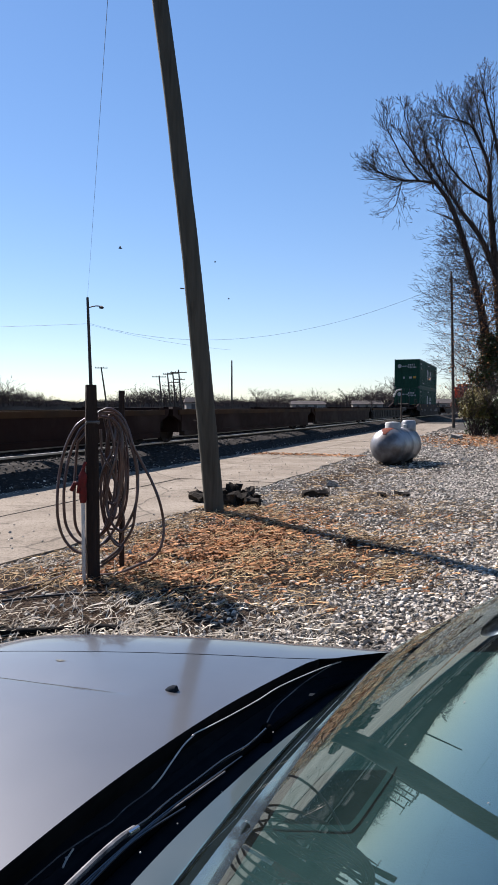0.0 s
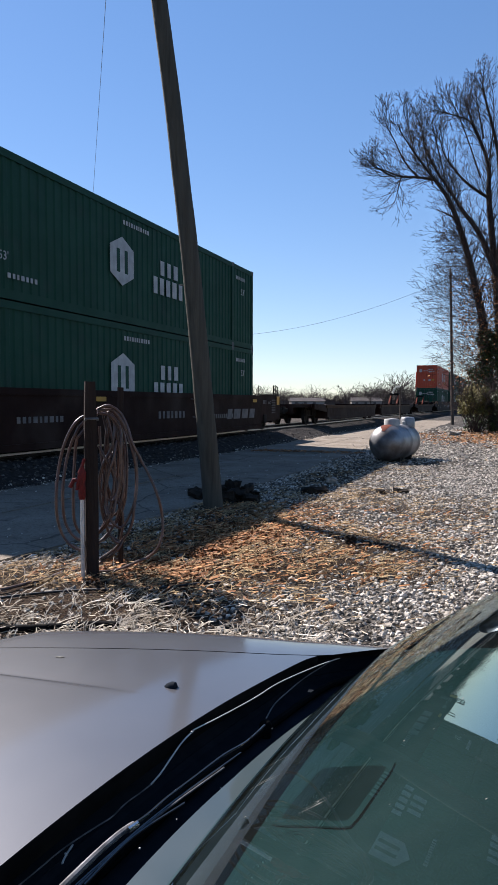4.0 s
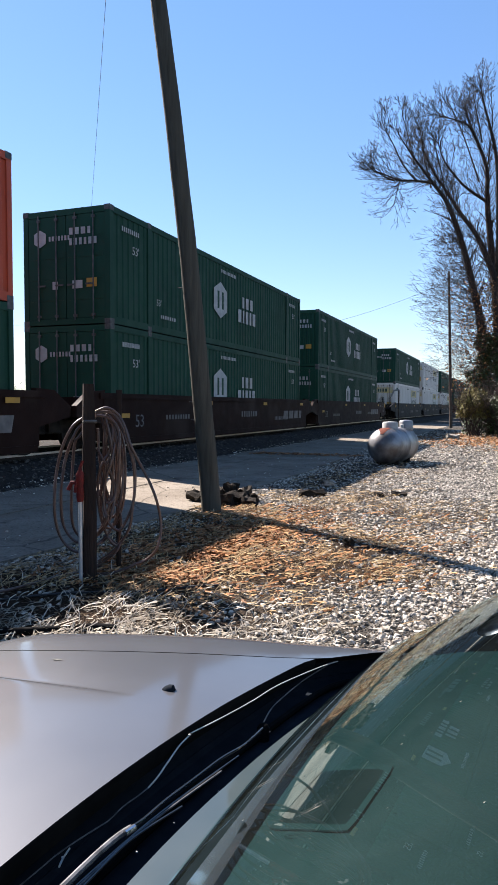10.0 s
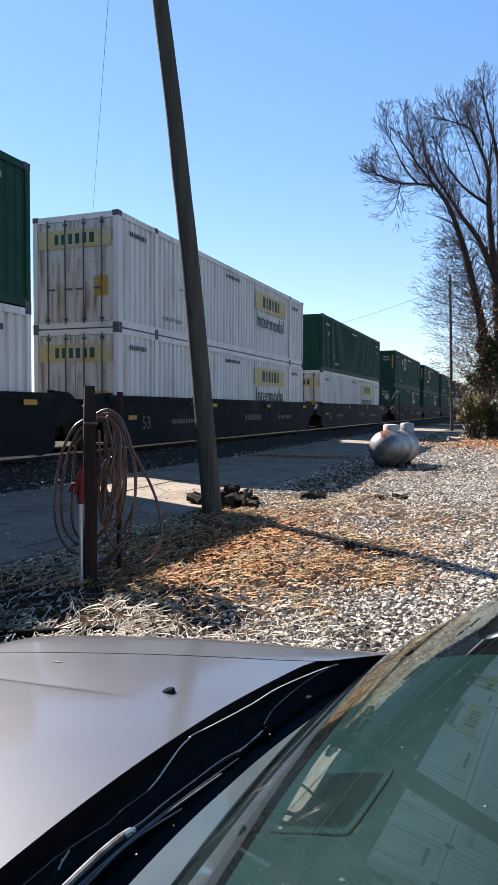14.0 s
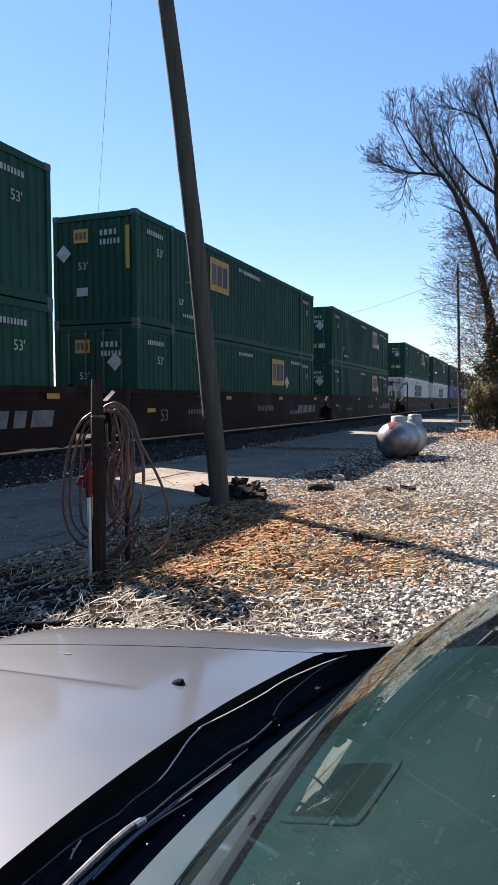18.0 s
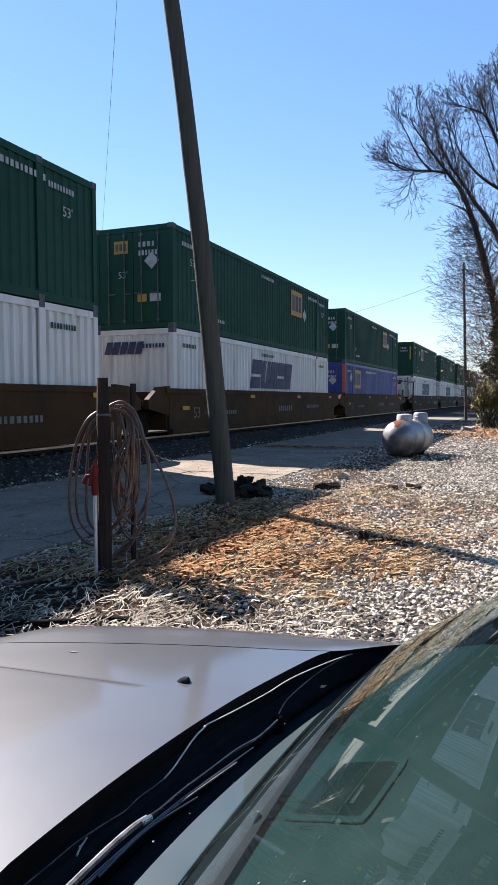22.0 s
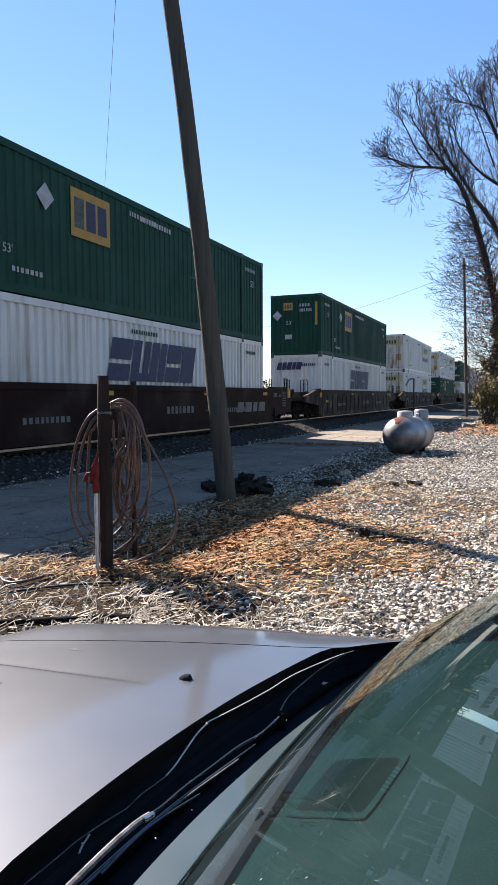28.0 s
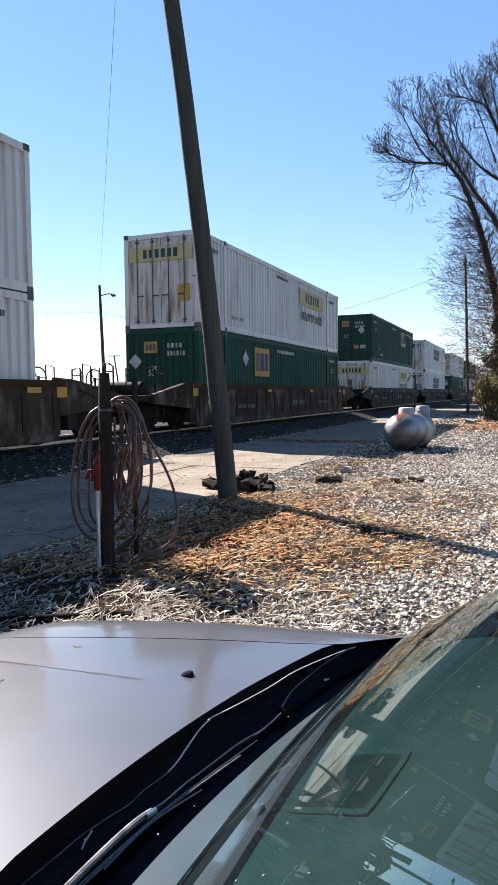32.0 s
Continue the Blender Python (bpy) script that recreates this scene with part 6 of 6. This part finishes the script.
def build_tree():
    t = tagged(new("tree"), "tall bare winter tree with ivy on its trunk", "tree")
    t.matrix_basis = pose(-1.3, 39.5, 0)
    rng = random.Random(21)
    o = Vector((-1.3, 39.5, 0))

    def V(x, z, y=0.0):
        return Vector((x + 0.06 + 0.024 * z, 39.5 + y, z * 0.975)) - o

    stems = [
        ([V(-1.05, -0.2), V(-1.33, 2.05), V(-1.57, 3.56), V(-1.73, 4.62), V(-1.98, 6.42), V(-2.36, 7.94), V(-2.83, 9.76, -0.2), V(-3.43, 11.6, -0.4), V(-3.96, 12.85, -0.6), V(-4.64, 13.83, -0.7), V(-5.25, 14.66, -0.8), V(-5.94, 15.65, -0.9), V(-6.6, 16.7, -1.0)], 0.36, 0.02),
        ([V(-1.0, 4.0, 0.3), V(-1.23, 8.0, 0.4), V(-1.73, 9.67, 0.5), V(-2.42, 11.2, 0.6), V(-3.3, 12.48, 0.7), V(-3.97, 13.6, 0.8), V(-4.8, 14.9, 0.9), V(-5.42, 16.18, 1.0), V(-5.6, 16.9, 1.0)], 0.24, 0.02),
        ([V(-4.7, 13.9, -0.7), V(-5.6, 14.1, -0.8), V(-6.46, 14.21, -0.9), V(-7.39, 14.64, -1.0), V(-8.1, 14.95, -1.0)], 0.085, 0.015),
        ([V(-6.45, 14.17, -0.9), V(-6.6, 13.47, -0.9), V(-6.75, 12.8, -0.9)], 0.035, 0.012),
        ([V(-0.9, 3.0, 0.8), V(-1.22, 7.27, 0.9), V(-1.71, 11.13, 1.0), V(-1.96, 13.2, 1.0), V(-2.06, 14.96, 1.1), V(-2.66, 16.64, 1.2), V(-3.1, 17.72, 1.2), V(-3.35, 18.6, 1.3)], 0.26, 0.02),
        ([V(-2.51, 16.18, 1.1), V(-3.1, 17.4, 1.0), V(-3.97, 17.87, 0.9), V(-5.0, 18.26, 0.8)], 0.07, 0.015),
        ([V(-1.98, 13.1, 1.0), V(-3.18, 13.94, 0.4), V(-4.22, 15.26, 0.0), V(-4.6, 16.4, 0.0)], 0.10, 0.015),
        ([V(-1.2, 8.5, 0.9), V(-1.31, 12.25, 0.2), V(-1.58, 15.32, 0.0), V(-2.26, 17.87, -0.3), V(-2.5, 18.9, -0.4)], 0.18, 0.02),
        ([V(-0.9, 3.0), V(-0.66, 7.23), V(-0.5, 13.02, 0.3), V(-0.32, 17.26, 0.5), V(-0.2, 20.0, 0.6)], 0.24, 0.03),
        ([V(-0.7, 6.0), V(0.9, 10.0, 0.4), V(2.2, 14.0, 0.2), V(3.2, 17.5, 0.0)], 0.22, 0.03),
    ]
    stems += [
        ([Vector((-5.13, 38.70, 13.68)) - o, Vector((-5.90, 38.70, 14.68)) - o, Vector((-6.43, 38.70, 15.81)) - o, Vector((-6.85, 38.70, 16.63)) - o, Vector((-7.10, 38.70, 17.21)) - o], 0.05, 0.012),
        ([Vector((-5.46, 39.90, 15.01)) - o, Vector((-5.72, 39.90, 16.23)) - o, Vector((-5.99, 39.90, 17.26)) - o, Vector((-6.18, 39.90, 17.84)) - o], 0.05, 0.012),
        ([Vector((-4.44, 39.20, 13.45)) - o, Vector((-4.82, 39.20, 15.01)) - o, Vector((-5.02, 39.20, 16.25)) - o, Vector((-5.15, 39.20, 17.12)) - o], 0.05, 0.012),
        ([Vector((-3.62, 40.20, 12.72)) - o, Vector((-4.11, 40.20, 14.94)) - o, Vector((-4.44, 40.20, 16.22)) - o, Vector((-4.66, 40.20, 17.12)) - o], 0.05, 0.012),
        ([Vector((-2.01, 40.40, 13.84)) - o, Vector((-2.64, 40.40, 15.74)) - o, Vector((-3.17, 40.40, 17.19)) - o, Vector((-3.67, 40.40, 18.28)) - o], 0.05, 0.012),
        ([Vector((-1.84, 39.10, 15.49)) - o, Vector((-2.16, 39.10, 17.15)) - o, Vector((-2.37, 39.10, 18.15)) - o], 0.05, 0.012),
        ([Vector((-1.57, 40.00, 14.57)) - o, Vector((-1.38, 40.00, 16.64)) - o, Vector((-1.47, 40.00, 18.29)) - o], 0.05, 0.012),
        ([Vector((-6.32, 38.50, 13.82)) - o, Vector((-6.93, 38.50, 14.13)) - o, Vector((-7.47, 38.50, 14.56)) - o], 0.05, 0.012),
    ]
    trunk = B()
    tw = Twigs()
    for path, r0, r1 in stems:
        pts = smooth_path(path, 5)
        n = len(pts)
        rad = [r0 + (r1 - r0) * (i / (n - 1)) ** 0.8 for i in range(n)]
        tube(trunk, pts, rad, 10)
        for i in range(n):
            if pts[i].z < 6.0:
                continue
            fr = i / n
            for _ in range(1 if r0 < 0.06 else (2 if rng.random() < 0.75 else 3)):
                d = (pts[min(i + 1, n - 1)] - pts[max(i - 1, 0)]).normalized()
                side = d.orthogonal().normalized()
                side.rotate(Matrix.Rotation(rng.uniform(0, 6.28), 3, d))
                nd = (d * rng.uniform(0.7, 1.1) + side * rng.uniform(0.45, 0.8) + Vector((0, 0, 0.22))).normalized()
                grow(tw, rng, pts[i], nd, rng.uniform(0.7, 1.25) * (1.0 if fr < 0.7 else 0.75), max(rad[i] * 0.28, 0.018), 2)
    # fine shoots low on the trunk
    for i in range(280):
        z = rng.uniform(2.8, 11.0)
        a = rng.gauss(3.14, 1.1)
        p = V(-1.45 - 0.28 * max(0, z - 5) + rng.uniform(-0.1, 0.1), z)
        grow(tw, rng, p, Vector((math.cos(a), math.sin(a), rng.uniform(-0.2, 0.6))).normalized(), rng.uniform(0.8, 1.4) * (1.6 if z < 8.5 else 1.0), 0.018, 2 if rng.random() < 0.45 else 3)
    part("trunk", trunk, M["bark"], t, smooth=True)
    me = bpy.data.meshes.new("crown")
    me.from_pydata(tw.v, [], tw.f)
    me.materials.append(M["twig"])
    ob = new("crown", me)
    ob.parent = t
    ob["kind"] = "stuff"
    # ivy and clinging dead leaves
    v, f = [], []
    vd, fd = [], []

    def leaf(v, f, p, s):
        a, b = rng.uniform(0, 6.28), rng.uniform(-0.9, 0.9)
        m = Euler((b, rng.uniform(-0.9, 0.9), a)).to_matrix()
        k = len(v)
        for q in ((-0.5, 0, 0), (0, -0.36, 0.06), (0.55, 0, -0.05), (0, 0.36, 0.06)):
            v.append(tuple(p + m @ Vector(q) * s))
        f.append((k, k + 1, k + 2, k + 3))

    for i in range(9000):
        z = 5.6 * rng.random() ** 0.85
        w = 0.75 + 0.4 * noise.noise((z * 0.9, 3, 0)) + (0.5 if z < 3.5 else 0)
        a = rng.uniform(0, 6.28)
        r = w * rng.uniform(0.5, 1.1)
        leaf(v, f, V(-1.15 + r * math.cos(a) * 1.1, z, r * math.sin(a)), rng.uniform(0.12, 0.24))
    for i in range(2600):
        z = rng.uniform(2.4, 8.4)
        leaf(vd, fd, V(-1.6 - abs(rng.gauss(0, 1.0)) + rng.uniform(0, 0.9), z, rng.gauss(0, 0.7)), rng.uniform(0.09, 0.17))
    for nm, vv, ff, mt in (("ivy", v, f, "ivy"), ("dead_leaves", vd, fd, "leafdry")):
        me = bpy.data.meshes.new(nm)
        me.from_pydata(vv, [], ff)
        me.materials.append(M[mt])
        ob = new(nm, me)
        ob.parent = t
        ob["kind"] = "stuff"


build_tree()


def build_bush(x, y, w, h, seed, label, mat, n):
    b = tagged(new("bush"), label, "bush")
    b.matrix_basis = pose(x, y, 0)
    rng = random.Random(seed)
    tw = Twigs()
    for i in range(60):
        a = rng.uniform(0, 6.28)
        grow(tw, rng, Vector((rng.uniform(-w, w) * 0.3, rng.uniform(-w, w) * 0.3, -0.05)), Vector((math.cos(a) * 0.6, math.sin(a) * 0.6, 1)).normalized(), h * rng.uniform(0.5, 0.8), 0.018, 3)
    me = bpy.data.meshes.new("stem_tangle")
    me.from_pydata(tw.v, [], tw.f)
    me.materials.append(M["twig"])
    s = new("stem_tangle", me)
    s.parent = b
    s["kind"] = "stuff"
    v, f = [], []
    for i in range(n):
        u, c = rng.uniform(0, 6.28), rng.uniform(-0.2, 1)
        rr = (0.55 + 0.5 * rng.random()) * (0.8 + 0.45 * noise.noise((math.cos(u) * 2, math.sin(u) * 2, c * 3 + seed)))
        p = Vector((w * rr * math.cos(u) * math.sqrt(max(0.05, 1 - c * c)), w * rr * math.sin(u) * math.sqrt(max(0.05, 1 - c * c)), max(0.03, h * 0.45 + h * 0.55 * rr * c)))
        m = Euler((rng.uniform(-1, 1), rng.uniform(-1, 1), rng.uniform(0, 6.28))).to_matrix()
        k, sz = len(v), rng.uniform(0.07, 0.14)
        for q in ((-0.5, 0, 0), (0, -0.3, 0.05), (0.55, 0, -0.05), (0, 0.3, 0.05)):
            v.append(tuple(p + m @ Vector(q) * sz))
        f.append((k, k + 1, k + 2, k + 3))
    me = bpy.data.meshes.new("leaves")
    me.from_pydata(v, [], f)
    me.materials.append(M[mat])
    s = new("leaves", me)
    s.parent = b
    s["kind"] = "stuff"


build_bush(-1.85, 37.0, 1.05, 2.6, 5, "yellow-green bush at the foot of the tree", "bush", 9000)
build_bush(-0.2, 36.6, 1.1, 2.8, 6, "dark evergreen bush under the tree", "ivy", 9000)


# ---- the distance beyond the track ----
def build_far():
    rng = random.Random(77)
    kinds = []
    for k in range(5):
        tw = Twigs()
        r2 = random.Random(100 + k)
        tw.seg(Vector((0, 0, -0.05)), Vector((0, 0, 0.42)), 0.020, 0.014, 3)
        for i in range(20):
            a, up = r2.uniform(0, 6.28), r2.uniform(0.35, 1.4)
            grow(tw, r2, Vector((0, 0, r2.uniform(0.18, 0.45))), Vector((math.cos(a), math.sin(a), up)).normalized(), r2.uniform(0.20, 0.32), 0.0055, 3, 0.3, 0.0034)
        kinds.append((np.array(tw.v), np.array(tw.f)))
    V, F, count = [], [], 0
    for i in range(520):
        az = radians(-4 + 58 * (i + rng.random()) / 520)
        d = rng.uniform(230, 370)
        h = rng.uniform(6.0, 9.0) * (1.4 if rng.random() < 0.13 else 1) * (0.95 + 0.6 * noise.noise((az * 9, 0, 4)))
        kv, kf = kinds[rng.randrange(5)]
        t = rng.uniform(0, 6.28)
        p = kv * h * np.array([1.35, 1.35, 1.0])
        V.append(np.c_[p[:, 0] * math.cos(t) - p[:, 1] * math.sin(t) - math.sin(az) * d, p[:, 0] * math.sin(t) + p[:, 1] * math.cos(t) + math.cos(az) * d, p[:, 2]])
        F.append(kf + count)
        count += len(kv)
    v, f = np.concatenate(V).tolist(), np.concatenate(F).tolist()
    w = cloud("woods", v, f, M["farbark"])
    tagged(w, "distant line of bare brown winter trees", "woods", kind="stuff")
    # dense scrub at its foot
    v, f = [], []
    for k, (d, h0) in enumerate(((390, 5.2), (300, 3.2), (225, 1.6))):
        s = len(v)
        n = 900
        for i in range(n + 1):
            az = radians(-8 + 64 * i / n)
            h = h0 * (0.75 + 0.3 * noise.noise((i * 0.05, k, 0)) + 0.16 * noise.noise((i * 0.63, k, 5)) + 0.16 * rng.random())
            x, y = -math.sin(az) * d, math.cos(az) * d
            v.extend(((x, y, -1), (x, y, max(0.5, h)), (x * 1.02, y * 1.02, max(0.3, h * 0.7)), (x * 1.02, y * 1.02, -1)))
        for i in range(n):
            a = s + 4 * i
            for q in range(3):
                f.append((a + q, a + 4 + q, a + 5 + q, a + 1 + q))
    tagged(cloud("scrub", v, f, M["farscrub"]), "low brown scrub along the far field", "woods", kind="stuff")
    for x, y, w, dp, h, lab in ((-0.44 * 160, 0.904 * 160, 3.0, 3, 3.6, "small pale grey utility cabin"), (-0.283 * 230, 0.965 * 230, 11, 7, 3.4, "long pale house with a dark roof"), (-0.20 * 240, 0.98 * 240, 10, 8, 3.6, "low brick building with a flat roof"),
                                (-0.095 * 220, 1.038 * 220, 12, 8, 4.0, "white house beyond the railway")):
        b = tagged(new("house"), lab, "house", group="far buildings")
        b.matrix_basis = pose(x, y, 0, 0, 0, math.degrees(math.atan2(-x, y)) + 8)
        part("wall", box(B(), -w / 2, w / 2, -dp / 2, dp / 2, -0.3, h * 0.68), M["brickfar"], b)
        bm = B()
        vs = [bm.verts.new(p) for p in ((-w / 2 - 0.4, -dp / 2 - 0.4, h * 0.68), (w / 2 + 0.4, -dp / 2 - 0.4, h * 0.68), (w / 2 + 0.4, dp / 2 + 0.4, h * 0.68), (-w / 2 - 0.4, dp / 2 + 0.4, h * 0.68), (-w / 2, 0, h), (w / 2, 0, h))]
        for q in ((0, 1, 5, 4), (2, 3, 4, 5), (1, 2, 5), (3, 0, 4), (3, 2, 1, 0)):
            bm.faces.new([vs[i] for i in q])
        part("roof", bm, M["rooffar"], b)
        for i in range(max(1, int(w / 3.2))):
            xx = -w / 2 + 1.2 + i * 3.0
            part("window", box(B(), xx, xx + 0.9, -dp / 2 - 0.05, -dp / 2 + 0.02, 0.9, 2.0), M["rooffar"], b)


build_far()


# ---- gravel, straw and leaves on the lot ----
def build_litter():
    rng = random.Random(31)
    sp = []

    def lay(n, x0, x1, y0, y1, s0, s1, keep):
        for _ in range(n):
            x, y = rng.uniform(x0, x1) + rng.gauss(0, 0.3) * (rng.random() < 0.5), rng.uniform(y0, y1) + rng.gauss(0, 0.35) * (rng.random() < 0.5)
            if x < lane_edge(y) + 0.02 and rng.random() < 0.985:
                continue
            if x > -1.75 + 0.3 * rng.random() and y < 3.1 - 0.5 * rng.random():
                continue
            if rng.random() < keep(straw_at(x, y)):
                s = rng.uniform(s0, s1) * (1.25 if rng.random() < 0.1 else 1)
                sp.append((x, y, max(bank(x, y), 0 if x < lane_edge(y) else -1) + s * rng.uniform(-0.1, 0.35), s))

    lay(9000, -4.8, -1.8, -1.5, 3.0, 0.012, 0.030, lambda s: 0.8)
    lay(32000, -4.6, 1.6, 3.0, 8.5, 0.010, 0.024, lambda s: 1.0 - 0.9 * s)
    lay(30000, -4.6, 3.2, 8.5, 17, 0.012, 0.025, lambda s: 1.0 - 0.85 * s)
    lay(15000, -4.9, 4.5, 17, 32, 0.018, 0.038, lambda s: 1.0 - 0.8 * s)
    lay(2500, -4.9, 5.5, 32, 46, 0.035, 0.07, lambda s: 1.0 - 0.8 * s)
    # thinner cover behind and beside the car, out to the edge of the lot
    for _ in range(26000):
        x, y = rng.uniform(-4.4, 9.0), rng.uniform(-9.0, 9.0)
        away = min(math.hypot(max(0.0, x + 1.8), max(0.0, -1.4 - y)), math.hypot(max(0.0, x - 1.4), max(0.0, 3.2 - y)))
        if rng.random() > 0.35 + 0.65 * math.exp(-away):
            continue
        if y > 3.2 and x < 1.4 or -4.8 < x < -1.8 and -1.4 < y < 3.2 or -1.7 < x < 3.1 and -0.2 < y < 1.7:
            continue
        s = rng.uniform(0.018, 0.04)
        sp.append((x, y, bank(x, y) + s * rng.uniform(0, 0.3), s))
    # pale gravel on the shoulder between lane and track
    for _ in range(700):
        y = 3 + 42 * rng.random() ** 1.4
        x = rng.uniform(-8.4, -7.95)
        s = rng.uniform(0.012, 0.028)
        sp.append((x, y, bank(x, y) + 0.02 + s * rng.uniform(0, 0.4), s))
    # grit blown on to the lane
    for _ in range(450):
        y = rng.uniform(2, 30)
        x = lane_edge(y) - abs(rng.gauss(0, 1.1)) if rng.random() < 0.7 else rng.uniform(-8.6, -4.6)
        s = rng.uniform(0.006, 0.018)
        sp.append((x, y, 0.006 + s * 0.2, s))
    stones("gravel", sp, M["stone"], "loose grey crushed gravel on the lot")

    def blades(name, n, area, lo, hi, width, material, label, want, lift=0.05, onlane=False):
        v, f = [], []
        x0, x1, y0, y1 = area
        c = 0
        while c < n:
            x, y = rng.uniform(x0, x1), rng.uniform(y0, y1)
            c += 1
            if (x < lane_edge(y) - 0.05 and not onlane) or (x > -1.75 and y < 3.2) or rng.random() > want(x, y):
                continue
            ln, a = rng.uniform(lo, hi), rng.uniform(0, 6.28)
            z = (0.004 if onlane else bank(x, y)) + rng.uniform(0.004, 0.03)
            dx, dy = math.cos(a) * ln / 2, math.sin(a) * ln / 2
            px, py = -math.sin(a) * width, math.cos(a) * width
            up = rng.uniform(0, lift)
            k = len(v)
            b = rng.uniform(-0.25, 0.25) * ln
            v.extend(((x - dx, y - dy, z), (x - dx + px, y - dy + py, z + width * 0.5), (x + b * math.sin(a), y - b * math.cos(a), z + up * 0.7), (x + px + b * math.sin(a), y + py - b * math.cos(a), z + up * 0.7 + width * 0.5), (x + dx, y + dy, z + up), (x + dx + px, y + dy + py, z + up + width * 0.5)))
            f.extend(((k, k + 2, k + 3, k + 1), (k + 2, k + 4, k + 5, k + 3)))
        tagged(cloud(name, v, f, material), label, "straw" if "straw" in name else "leaves", kind="stuff")

    blades("straw", 22000, (-4.4, 0.5, 4.4, 11), 0.05, 0.17, 0.0045, M["straw"], "scattered golden straw on the gravel", lambda x, y: 0.05 + 0.9 * straw_at(x, y) ** 1.4 * max(0.1, 0.7 + 1.5 * noise.noise((x * 1.9, y * 1.9, 4))))
    blades("straw_pale", 17000, (-4.6, -0.6, 3.0, 5.7), 0.05, 0.20, 0.0055, M["strawpale"], "matted pale dead grass by the post", lambda x, y: min(1, 1.2 * blob(x, y, -2.55, 3.85, 0.9, 0.5) + 0.22 * blob(x, y, -3.9, 5.3, 0.5, 0.5) + 0.35 * blob(x, y, -1.6, 4.3, 0.7, 0.35)) * max(0.22, min(1.0, 0.5 + 1.9 * noise.noise((x * 2.4, y * 2.4, 5)))), 0.07)
    blades("straw_nose", 9000, (-4.6, -1.8, -1.5, 3.2), 0.10, 0.28, 0.005, M["strawpale"], "dead grass and straw before the car", lambda x, y: 0.4 + 0.6 * noise.noise((x, y, 2)), 0.06)
    blades("straw_joint", 380, (-7.6, -4.2, 19.9, 20.7), 0.06, 0.18, 0.02, M["leafdry"], "dead leaves along a joint of the lane", lambda x, y: 1.0, 0.03, True)
    blades("straw_far", 14000, (-4.9, 6, 11, 40), 0.10, 0.3, 0.008, M["straw"], "dry straw and needles further along the lot", lambda x, y: 0.85 * straw_at(x, y))
    blades("leaf_litter", 24000, (-4.0, -0.2, 4.7, 9.8), 0.03, 0.11, 0.014, M["leafdry"], "dead orange-brown leaves on the straw", lambda x, y: min(1, (1.5 * blob(x, y, -2.95 + 0.08 * (y - 6), 6.5, 0.5, 1.7) + 0.14 * straw_at(x, y)) * (0.8 + 1.3 * noise.noise((x * 3, y * 3, 9)))), 0.03)
    blades("leaf_litter_far", 12000, (-4.5, 6, 24, 42), 0.06, 0.14, 0.035, M["leafdry"], "red-brown leaves under the trees", lambda x, y: straw_at(x, y), 0.04)


build_litter()


# ---- movement ----
def motions():
    for ob, y, z in MOVING:
        walk(ob, [(t, pose(CX, y - s, z)) for t, s in TRAVEL])
    for ob, rows in FLIGHT:
        walk(ob, rows)


motions()
